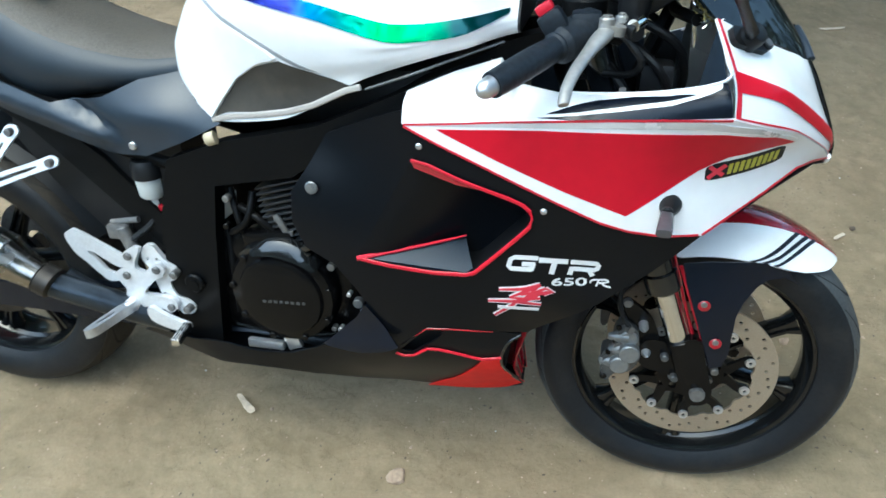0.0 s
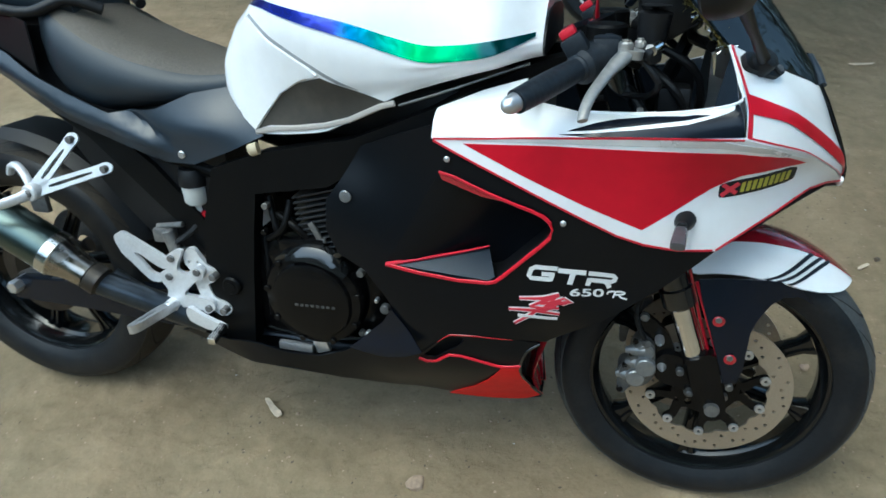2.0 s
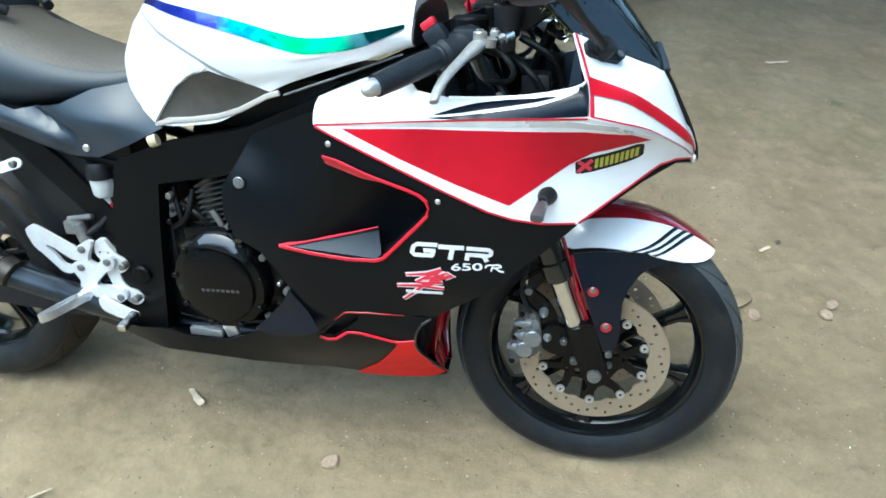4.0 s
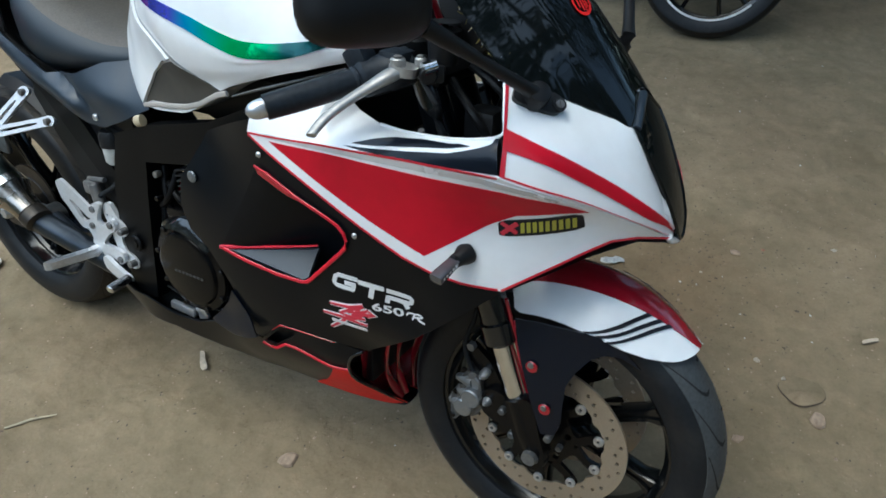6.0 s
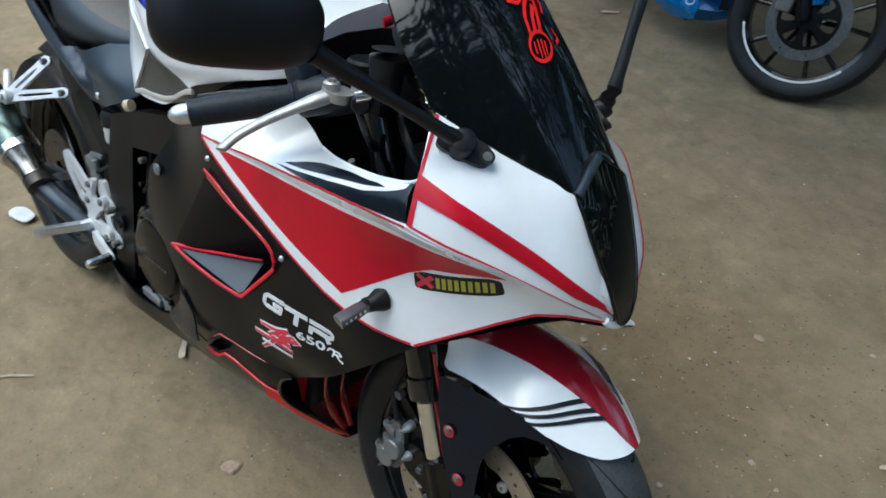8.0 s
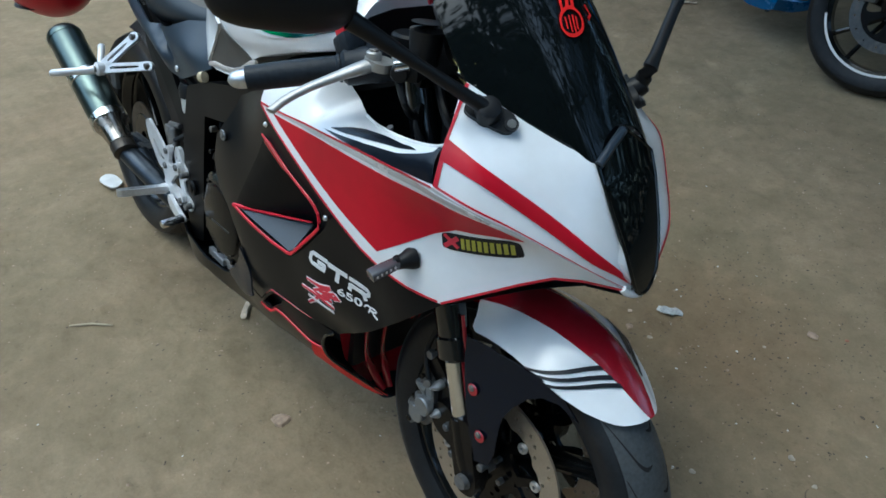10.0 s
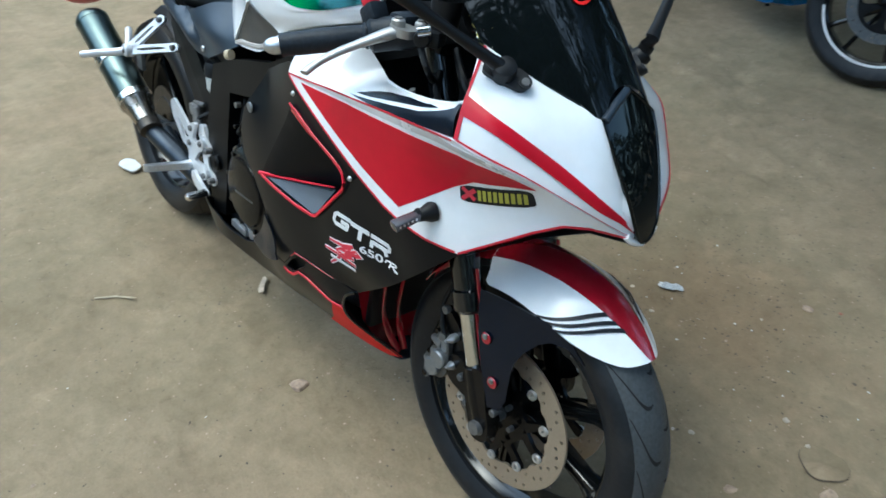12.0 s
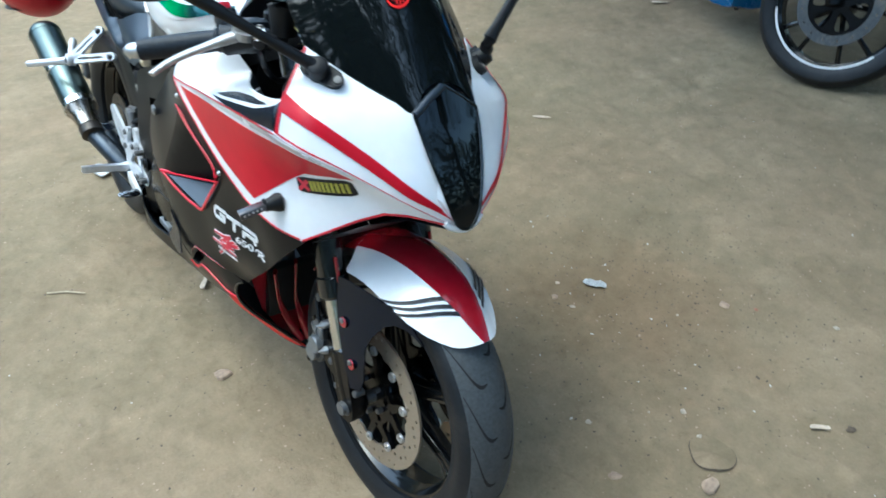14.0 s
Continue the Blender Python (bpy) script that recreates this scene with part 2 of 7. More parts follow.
def earth_material():
    m = bpy.data.materials.new("trodden_earth")
    m.use_nodes = True
    nt = m.node_tree
    n, ln = nt.nodes, nt.links
    p = n["Principled BSDF"]
    p.inputs["Roughness"].default_value = 0.95
    p.inputs["Specular IOR Level"].default_value = 0.15
    co = n.new("ShaderNodeTexCoord")

    def tex(scale, detail=8, rough=0.6):
        t = n.new("ShaderNodeTexNoise")
        t.inputs["Scale"].default_value, t.inputs["Detail"].default_value, t.inputs["Roughness"].default_value = scale, detail, rough
        ln.new(co.outputs["Object"], t.inputs["Vector"])
        return t

    big, mid, fine, blot = tex(1.1), tex(13, 10, 0.74), tex(130, 6, 0.75), tex(3.6, 8, 0.68)
    crumb = tex(38, 8, 0.8)
    hue, scuff, clod = tex(0.9, 5, 0.6), tex(4.5, 7, 0.62), tex(9, 4, 0.5)
    turn = n.new("ShaderNodeMapping")
    turn.inputs["Rotation"].default_value, turn.inputs["Scale"].default_value = (0, 0, radians(52)), (1, 1.7, 1)
    ln.new(co.outputs["Object"], turn.inputs["Vector"])
    ln.new(turn.outputs[0], scuff.inputs["Vector"])

    def ramp(source, lo, hi, c0, c1):
        r = n.new("ShaderNodeValToRGB")
        r.color_ramp.elements[0].position, r.color_ramp.elements[1].position = lo, hi
        r.color_ramp.elements[0].color, r.color_ramp.elements[1].color = (*c0, 1), (*c1, 1)
        ln.new(source.outputs["Fac"], r.inputs["Fac"])
        return r.outputs[0]

    def times(x, y, amount):
        q = n.new("ShaderNodeMix")
        q.data_type, q.blend_type = "RGBA", "MULTIPLY"
        q.inputs["Factor"].default_value = amount
        ln.new(x, q.inputs["A"])
        ln.new(y, q.inputs["B"])
        return q.outputs["Result"]

    out = ramp(big, 0.32, 0.70, (0.236, 0.187, 0.121), (0.280, 0.225, 0.149))
    out = times(out, ramp(hue, 0.38, 0.62, (0.98, 1.0, 0.985), (1.04, 1.0, 0.99)), 1.0)
    out = times(out, ramp(scuff, 0.34, 0.50, (0.84, 0.82, 0.79), (1.03, 1.03, 1.03)), 0.35)
    out = times(out, ramp(clod, 0.58, 0.70, (0.99, 0.99, 0.99), (1.16, 1.15, 1.15)), 0.8)
    out = times(out, ramp(blot, 0.36, 0.60, (0.86, 0.845, 0.82), (1.04, 1.04, 1.035)), 0.9)
    out = times(out, ramp(mid, 0.30, 0.66, (0.78, 0.765, 0.74), (1.08, 1.08, 1.08)), 0.8)
    out = times(out, ramp(crumb, 0.26, 0.44, (0.62, 0.60, 0.56), (1.02, 1.02, 1.02)), 0.85)
    out = times(out, ramp(fine, 0.32, 0.66, (0.84, 0.83, 0.81), (1.09, 1.09, 1.09)), 0.55)
    # turned-up browner soil round the plastic scrap
    spot = n.new("ShaderNodeVectorMath")
    spot.operation = "DISTANCE"
    spot.inputs[1].default_value = (-0.06, 0.86, 0.02)
    ln.new(co.outputs["Object"], spot.inputs[0])
    reach = n.new("ShaderNodeMath")
    reach.operation = "MULTIPLY_ADD"
    reach.inputs[1].default_value, reach.inputs[2].default_value = 0.9, -0.45
    ln.new(blot.outputs["Fac"], reach.inputs[0])
    edge = n.new("ShaderNodeMath")
    edge.operation = "SUBTRACT"
    ln.new(spot.outputs["Value"], edge.inputs[0])
    ln.new(reach.outputs[0], edge.inputs[1])
    stain = n.new("ShaderNodeMapRange")
    stain.inputs["From Min"].default_value, stain.inputs["From Max"].default_value = 0.42, 0.10
    stain.inputs["To Max"].default_value = 0.55
    ln.new(edge.outputs[0], stain.inputs["Value"])
    soil = n.new("ShaderNodeMix")
    soil.data_type, soil.blend_type = "RGBA", "MULTIPLY"
    soil.inputs["B"].default_value = (0.80, 0.70, 0.62, 1)
    ln.new(stain.outputs[0], soil.inputs["Factor"])
    ln.new(out, soil.inputs["A"])
    out = soil.outputs["Result"]
    ln.new(out, p.inputs["Base Color"])
    b1 = n.new("ShaderNodeBump")
    b1.inputs["Strength"].default_value, b1.inputs["Distance"].default_value = 0.75, 0.012
    ln.new(mid.outputs["Fac"], b1.inputs["Height"])
    b0 = n.new("ShaderNodeBump")
    b0.inputs["Strength"].default_value, b0.inputs["Distance"].default_value = 0.25, 0.02
    ln.new(blot.outputs["Fac"], b0.inputs["Height"])
    b3 = n.new("ShaderNodeBump")
    b3.inputs["Strength"].default_value, b3.inputs["Distance"].default_value = 0.25, 0.015
    ln.new(scuff.outputs["Fac"], b3.inputs["Height"])
    ln.new(b0.outputs[0], b3.inputs["Normal"])
    ln.new(b3.outputs[0], b1.inputs["Normal"])
    b2 = n.new("ShaderNodeBump")
    b2.inputs["Strength"].default_value, b2.inputs["Distance"].default_value = 0.45, 0.003
    ln.new(fine.outputs["Fac"], b2.inputs["Height"])
    ln.new(b1.outputs[0], b2.inputs["Normal"])
    ln.new(b2.outputs[0], p.inputs["Normal"])
    return m


EARTH = earth_material()
STONE = material("pale_stone", (0.33, 0.245, 0.175), 0.9, vary=0.3, grain=0.4, scale=60)
DRY_LEAF = material("dry_leaf", (0.58, 0.48, 0.36), 0.75, vary=0.2, grain=0.3, scale=80)
GREEN_LEAF = material("faded_green_leaf", (0.12, 0.12, 0.06), 0.7, vary=0.2)
PAPER = material("dirty_white_plastic", (0.62, 0.62, 0.60), 0.45, vary=0.12, dirt=DUST, dirt_amount=0.4, dirt_scale=40)
CLEAR = material("cloudy_plastic", (0.46, 0.48, 0.49), 0.18, vary=0.3, grain=0.5, scale=160, dirt=DUST, dirt_amount=0.6, dirt_scale=60)
DARK_EARTH = material("dark_earth_and_lid_shadow", (0.105, 0.080, 0.055), 0.9, vary=0.3, grain=0.3, scale=90)
RUST_STONE = material("rust_red_stone", (0.30, 0.13, 0.08), 0.9, vary=0.3, grain=0.4, scale=60)
CREAM = material("cream_stone", (0.43, 0.37, 0.29), 0.85, vary=0.25, grain=0.4, scale=70)
TWIG = material("dry_twig", (0.45, 0.39, 0.27), 0.8, vary=0.2)
FOLIAGE = material("tree_leaves", (0.045, 0.075, 0.022), 0.5, vary=0.45, scale=3)
BARK = material("bark", (0.14, 0.11, 0.08), 0.9, vary=0.3, grain=0.6, scale=18, bump_dist=0.02)


# ---- mesh tools: a shape is (points, faces) ----
def join(*shapes):
    v, f = [], []
    for a, b in shapes:
        k = len(v)
        v += list(a)
        f += [tuple(i + k for i in q) for q in b]
    return v, f


def moved(shape, m):
    return [m @ Vector(p) for p in shape[0]], shape[1]


def mirrored(shape):
    return [Vector((p[0], -p[1], p[2])) for p in shape[0]], [tuple(reversed(q)) for q in shape[1]]


def part(name, shape, mat, parent=None, label="", angle=38, kind=""):
    """Links a shape as one mesh object, under a thing or a part."""
    me = bpy.data.meshes.new(name)
    me.from_pydata([tuple(p) for p in shape[0]], [], shape[1])
    b = bmesh.new()
    b.from_mesh(me)
    bmesh.ops.remove_doubles(b, verts=b.verts, dist=1e-5)
    bmesh.ops.recalc_face_normals(b, faces=b.faces)
    b.to_mesh(me)
    b.free()
    me.polygons.foreach_set("use_smooth", [True] * len(me.polygons))
    me.set_sharp_from_angle(angle=radians(angle))
    me.materials.append(mat)
    ob = new(name, me)
    ob.parent = parent
    tagged(ob, label=label, kind=kind)
    return ob


def catmull(pts, per=6, closed=False):
    pts = [Vector(p) for p in pts]
    n, out = len(pts), []
    for i in range(n if closed else n - 1):
        a, b, c, d = (pts[(i + k) % n] if closed else pts[min(max(i + k, 0), n - 1)] for k in (-1, 0, 1, 2))
        for j in range(per):
            t = j / per
            out.append(0.5 * (2 * b + (c - a) * t + (2 * a - 5 * b + 4 * c - d) * t * t + (3 * b - a - 3 * c + d) * t ** 3))
    if not closed:
        out.append(pts[-1])
    return out


def skin(rings, closed=True, caps=True):
    """Faces between rings of equally many points."""
    n, v, f = len(rings[0]), [p for r in rings for p in r], []
    for i in range(len(rings) - 1):
        for j in range(n if closed else n - 1):
            k = (j + 1) % n
            f.append((i * n + j, i * n + k, (i + 1) * n + k, (i + 1) * n + j))
    if caps and closed:
        f += [tuple(range(n))[::-1], tuple(range((len(rings) - 1) * n, len(rings) * n))]
    return v, f


def tube(path, radius, n=10, flat=1.0, up=(0, 0, 1)):
    """A rod along a path; radius may be one per point; flat squeezes it across."""
    path = [Vector(p) for p in path]
    rings, u = [], Vector(up)
    for i, p in enumerate(path):
        d = (path[min(i + 1, len(path) - 1)] - path[max(i - 1, 0)]).normalized()
        s = d.cross(u)
        s = s.normalized() if s.length > 1e-4 else d.orthogonal().normalized()
        w = s.cross(d)
        r = radius[i] if isinstance(radius, (list, tuple)) else radius
        rings.append([p + r * (math.cos(a) * s * flat + math.sin(a) * w) for a in (2 * math.pi * k / n for k in range(n))])
    return skin(rings)


def rod(a, b, r, n=12, r2=None, bevel=0.0):
    a, b = Vector(a), Vector(b)
    r2 = r if r2 is None else r2
    if bevel:
        d = (b - a).normalized() * bevel
        return tube([a, a + d, b - d, b], [r - bevel, r, r2, r2 - bevel], n)
    return tube([a, b], [r, r2], n)


def lathe(profile, n=48, centre=(0, 0, 0), loop=True):
    """Turns (radius, y) round a wheel's axle, which runs along y."""
    rings = []
    for k in range(n):
        a = 2 * math.pi * k / n
        rings.append([Vector((centre[0] + r * math.cos(a), centre[1] + y, centre[2] + r * math.sin(a))) for r, y in profile])
    m = len(profile)
    v, f = [p for r in rings for p in r], []
    for k in range(n):
        for j in range(m if loop else m - 1):
            q, i = (j + 1) % m, (k + 1) % n
            f.append((k * m + j, k * m + q, i * m + q, i * m + j))
    return v, f


def box(centre, size, bevel=0.004, turn=None):
    b = bmesh.new()
    bmesh.ops.create_cube(b, size=1, matrix=Matrix.Diagonal((*size, 1)))
    bmesh.ops.bevel(b, geom=b.edges[:], offset=bevel, segments=2, profile=0.6, affect="EDGES")
    m = Matrix.Translation(centre) @ (turn or Matrix.Identity(4))
    b.verts.index_update()
    out = [m @ v.co for v in b.verts], [tuple(v.index for v in q.verts) for q in b.faces]
    b.free()
    return out


def inside(p, poly):
    hit, n = False, len(poly)
    for i in range(n):
        (x1, y1), (x2, y2) = poly[i], poly[i - 1]
        if (y1 > p[1]) != (y2 > p[1]) and p[0] < (x2 - x1) * (p[1] - y1) / (y2 - y1) + x1:
            hit = not hit
    return hit


def dense(poly, step):
    out = []
    for i, a in enumerate(poly):
        b = poly[(i + 1) % len(poly)]
        k = max(1, int(math.dist(a, b) / step))
        out += [(a[0] + (b[0] - a[0]) * j / k, a[1] + (b[1] - a[1]) * j / k) for j in range(k)]
    return out


def run(line, step):
    """Points along an open line."""
    out = []
    for a, b in zip(line[:-1], line[1:]):
        k = max(1, int(math.dist(a, b) / step))
        out += [(a[0] + (b[0] - a[0]) * j / k, a[1] + (b[1] - a[1]) * j / k) for j in range(k)]
    return out + [line[-1]]


def rounded(poly, cut=0.25, times=2):
    for _ in range(times):
        out = []
        for i, a in enumerate(poly):
            b = poly[(i + 1) % len(poly)]
            out += [(a[0] + (b[0] - a[0]) * q, a[1] + (b[1] - a[1]) * q) for q in (cut, 1 - cut)]
        poly = out
    return poly


def sheet(outline, to_3d, thick=0.003, off=0.0, step=0.02, holes=(), out=(0, -1, 0)):
    """A panel: an outline in two coordinates, laid on the surface to_3d(u, v) at a distance off, with a thickness."""
    edge = dense(outline, step)
    rings = [edge] + [dense(h, step) for h in holes]
    pts, cons = [], []
    for r in rings:
        k = len(pts)
        pts += r
        cons += [(k + i, k + (i + 1) % len(r)) for i in range(len(r))]
    us, vs = [p[0] for p in edge], [p[1] for p in edge]
    u = min(us) + step / 2
    while u < max(us):
        w = min(vs) + step / 2
        while w < max(vs):
            if inside((u, w), edge) and not any(inside((u, w), r) for r in rings[1:]) and min((u - a) ** 2 + (w - b) ** 2 for a, b in pts[:len(pts)]) > (0.45 * step) ** 2:
                pts.append((u, w))
            w += step
        u += step
    co, _, tri, *_ = delaunay_2d_cdt([Vector(p) for p in pts], cons, [], 0, 1e-7)
    tri = [t for t in tri if inside((sum(co[i][0] for i in t) / 3, sum(co[i][1] for i in t) / 3), edge) and not any(inside((sum(co[i][0] for i in t) / 3, sum(co[i][1] for i in t) / 3), r) for r in rings[1:])]
    e, top, low = 1e-3, [], []
    for p in co:
        q = Vector(to_3d(p[0], p[1]))
        n = (Vector(to_3d(p[0] + e, p[1])) - Vector(to_3d(p[0] - e, p[1]))).cross(Vector(to_3d(p[0], p[1] + e)) - Vector(to_3d(p[0], p[1] - e))).normalized()
        if n.dot(Vector(out)) < 0:
            n = -n
        top.append(q + n * off)
        low.append(q + n * (off - thick))
    k, count = len(co), {}
    for t in tri:
        for i in range(3):
            a, b = t[i], t[(i + 1) % 3]
            count[(a, b)] = 1
    faces = [tuple(t) for t in tri] + [tuple(i + k for i in reversed(t)) for t in tri]
    faces += [(b, a, a + k, b + k) for a, b in count if (b, a) not in count]
    return top + low, faces


def band(line, width):
    """The outline of a stripe of a width along a line in two coordinates."""
    left, right = [], []
    for i, p in enumerate(line):
        a, b = line[max(i - 1, 0)], line[min(i + 1, len(line) - 1)]
        d = math.hypot(b[0] - a[0], b[1] - a[1])
        nx, ny = -(b[1] - a[1]) / d, (b[0] - a[0]) / d
        w = (width[i] if isinstance(width, (list, tuple)) else width) / 2
        left.append((p[0] + nx * w, p[1] + ny * w))
        right.append((p[0] - nx * w, p[1] - ny * w))
    return left + right[::-1]


def near_line(x, z, line):
    """Distance from a point to a line of points."""
    best = 9.0
    for (x0, z0), (x1, z1) in zip(line[:-1], line[1:]):
        dx, dz = x1 - x0, z1 - z0
        t = min(1, max(0, ((x - x0) * dx + (z - z0) * dz) / (dx * dx + dz * dz)))
        best = min(best, math.hypot(x - x0 - t * dx, z - z0 - t * dz))
    return best


def plane_y(y):
    return lambda u, w: (u, y, w)


def plate(outline, y, thick, step=0.03, holes=()):
    """A flat plate whose outer face lies at y and which reaches inwards."""
    s = 1 if y < 0 else -1
    return sheet(outline, plane_y(y), thick, 0, step, holes, out=(0, -s, 0))


def spline_height(points, reg=1e-4):
    """A smooth surface y(x, z) through a few control points (x, z, y)."""
    p = np.array(points, float)
    xy, n = p[:, :2], len(p)
    d = np.linalg.norm(xy[:, None] - xy[None], axis=2)
    k = np.where(d > 0, d * d * np.log(d + 1e-12), 0) + reg * np.eye(n)
    q = np.c_[np.ones(n), xy]
    w = np.linalg.solve(np.block([[k, q], [q.T, np.zeros((3, 3))]]), np.r_[p[:, 2], 0, 0, 0])

    def height(x, z):
        r = np.hypot(xy[:, 0] - x, xy[:, 1] - z)
        return float(np.where(r > 0, r * r * np.log(r + 1e-12), 0) @ w[:n] + w[n] + w[n + 1] * x + w[n + 2] * z)

    return height


def text_shape(words, x0, x1, z0, z1, height, off, shear=0.0, bold=0.0):
    """Letters of the built-in font, laid on the surface y = height(x, z)."""
    cu = bpy.data.curves.new("letters", "FONT")
    cu.body, cu.extrude, cu.offset, cu.shear = words, 0.02, bold, shear
    ob = bpy.data.objects.new("letters", cu)
    scene.collection.objects.link(ob)
    me = bpy.data.meshes.new_from_object(ob.evaluated_get(bpy.context.evaluated_depsgraph_get()))
    co = np.array([v.co for v in me.vertices])
    faces = [tuple(q.vertices) for q in me.polygons]
    lo, hi = co.min(0), co.max(0)
    out = []
    for c in co:
        x = x0 + (c[0] - lo[0]) / (hi[0] - lo[0]) * (x1 - x0)
        z = z0 + (c[1] - lo[1]) / (hi[1] - lo[1]) * (z1 - z0)
        out.append(Vector((x, height(x, z) - off - 0.0006 * (c[2] > 0), z)))
    bpy.data.objects.remove(ob)
    return out, faces


# ---- ground ----
def ground_height(x, y):
    """Trodden earth: broad swells, worn plates with broken edges, small clods."""
    rise = 0.14 * math.log1p(math.exp(min(40, (y - 0.75) * 8))) / 8 / (1 + math.exp(min(40, (x - 0.9) / 0.3)))
    warp = 0.5 * noise.noise((x * 5, y * 5, 9.0))
    level = 3.0 * noise.noise((x * 2.9 + warp, y * 3.9 - warp, 4.0)) + 0.7 * noise.noise((x * 10, y * 10, 7.0))
    step = math.floor(level) + min(1, max(0, (level - math.floor(level) - .42) / .12))
    clod = max(0.0, noise.noise((x * 17, y * 17, 12.0)) - 0.18)
    rear = 0.032 / (1 + math.exp(min(40, (x + 1.24) / 0.06)))
    return GROUND + rear + min(rise, 0.5) + 0.010 * noise.noise((x * 1.1, y * 1.1, 0.3)) + 0.005 * noise.noise((x * 4.5, y * 4.5, 2.0)) + 0.0026 * noise.noise((x * 14, y * 14, 5.0)) + 0.0036 * step + 0.011 * clod + 0.0022 * noise.noise((x * 38, y * 38, 3.0))


def build_ground():
    far = [3.6, 4.2, 5, 6, 8, 10, 14, 25, 60, 150, 400]
    xs = [-v for v in far[::-1]] + [-3.2 + .04 * i for i in range(25)] + [-2.2 + .011 * i for i in range(346)] + [1.62 + .04 * i for i in range(45)] + far
    ys = [.8 - v for v in far[::-1]] + [-2.4 + .04 * i for i in range(38)] + [-.88 + .011 * i for i in range(316)] + [2.62 + .04 * i for i in range(36)] + [.8 + v for v in far]
    n = len(ys)
    v = [(x, y, ground_height(x, y)) for x in xs for y in ys]
    f = [(i * n + j, (i + 1) * n + j, (i + 1) * n + j + 1, i * n + j + 1) for i in range(len(xs) - 1) for j in range(n - 1)]
    me = bpy.data.meshes.new("ground")
    me.from_pydata(v, [], f)
    me.polygons.foreach_set("use_smooth", [True] * len(me.polygons))
    me.materials.append(EARTH)
    tagged(new("ground", me), "bare trodden sandy earth, dry and slightly uneven", "ground", kind="structure")


build_ground()

# ---- the sports motorcycle: built upright (x forward, y to its left), leaning on its side stand ----
moto = new("motorcycle")
moto.matrix_basis = pose(0, 0, 0, -10, 0, 0)
tagged(moto, "white, red and black faired sports motorcycle on its side stand", "motorcycle")

SIDE = spline_height([
    (-.497, .793, -.211), (-.35, .803, -.218), (-.2, .813, -.221), (-.047, .822, -.222), (.001, .808, -.203), (.036, .796, -.178), (.060, .782, -.152), (.108, .747, -.092),
    (.138, .712, -.032), (-.471, .762, -.215), (-.285, .671, -.214), (-.169, .669, -.203), (-.066, .737, -.177), (.041, .759, -.138), (.103, .722, -.079),
    (.041, .698, -.13), (-.053, .629, -.173), (-.579, .571, -.226), (-.336, .588, -.213), (-.194, .551, -.187), (-.651, .681, -.208), (-.40, .55, -.213),
    (-.305, .505, -.203), (-.573, .474, -.218), (-.529, .364, -.198), (-.35, .378, -.178), (-.658, .363, -.185), (-.632, .752, -.185), (-.295, .39, -.160), (-.123, .558, -.186), (-.19, .496, -.187), (-.242, .459, -.179), (-.296, .418, -.166)])
COWL_LINES = (  # rear to front: the ridge, the two sides of the stripe, the edge along screen and lamp
    ((-.047, -.222, .822), (.001, -.203, .809), (.036, -.178, .797), (.060, -.152, .783), (.108, -.092, .748), (.130, -.050, .724), (.139, -.020, .708)),
    ((-.050, -.212, .858), (-.003, -.198, .845), (.026, -.176, .827), (.072, -.132, .792), (.112, -.088, .757), (.131, -.048, .733), (.1385, -.019, .712)),
    ((-.056, -.200, .880), (-.008, -.189, .862), (.022, -.172, .847), (.068, -.130, .812), (.110, -.089, .774), (.131, -.046, .741), (.138, -.018, .715)),
    ((-.080, -.155, .937), (-.010, -.113, .902), (.035, -.080, .881), (.067, -.060, .866), (.094, -.051, .818), (.119, -.037, .768), (.137, -.016, .714)))


def cowl(p, q):
    """p along the nose (0 to .21), q across it from the ridge (0) to the screen (.11)."""
    k = min(max(p / .035, 0), 5.9999)
    i, t = int(k), k - int(k)
    row = []
    for line in COWL_LINES:
        e, f, g, h = (Vector(line[min(max(i + n, 0), 6)]) for n in (-1, 0, 1, 2))
        row.append(0.5 * (2 * f + (g - e) * t + (2 * e - 5 * f + 4 * g - h) * t * t + (3 * f - e - 3 * g + h) * t ** 3))
    w, at = min(max(q / .11, 0), 1), (0, .3, .5, 1)
    n = 0 if w <= .3 else 1 if w <= .5 else 2
    h, t = at[n + 1] - at[n], (w - at[n]) / (at[n + 1] - at[n])
    slope = [(row[1] - row[0]) / .3, (row[2] - row[0]) / .5, (row[3] - row[1]) / .7, (row[3] - row[2]) / .5]
    return row[n] * (2 * t ** 3 - 3 * t * t + 1) + slope[n] * h * (t ** 3 - 2 * t * t + t) + row[n + 1] * (3 * t * t - 2 * t ** 3) + slope[n + 1] * h * (t ** 3 - t * t)


BELLY = spline_height([
    (-.53, .364, -.197), (-.35, .378, -.178), (-.658, .363, -.183), (-.9, .285, -.185), (-.9, .335, -.19), (-.82, .293, -.188), (-.72, .25, -.15), (-.56, .238, -.122),
    (-.457, .203, -.079), (-.346, .183, -.036), (-.31, .20, -.03), (-.33, .30, -.13), (-.3, .39, -.16), (-1.05, .30, -.15), (-.60, .30, -.17), (-.46, .43, -.202), (-.35, .425, -.182), (-.298, .412, -.165)])


def on(height):
    return lambda x, z: (x, height(x, z), z)


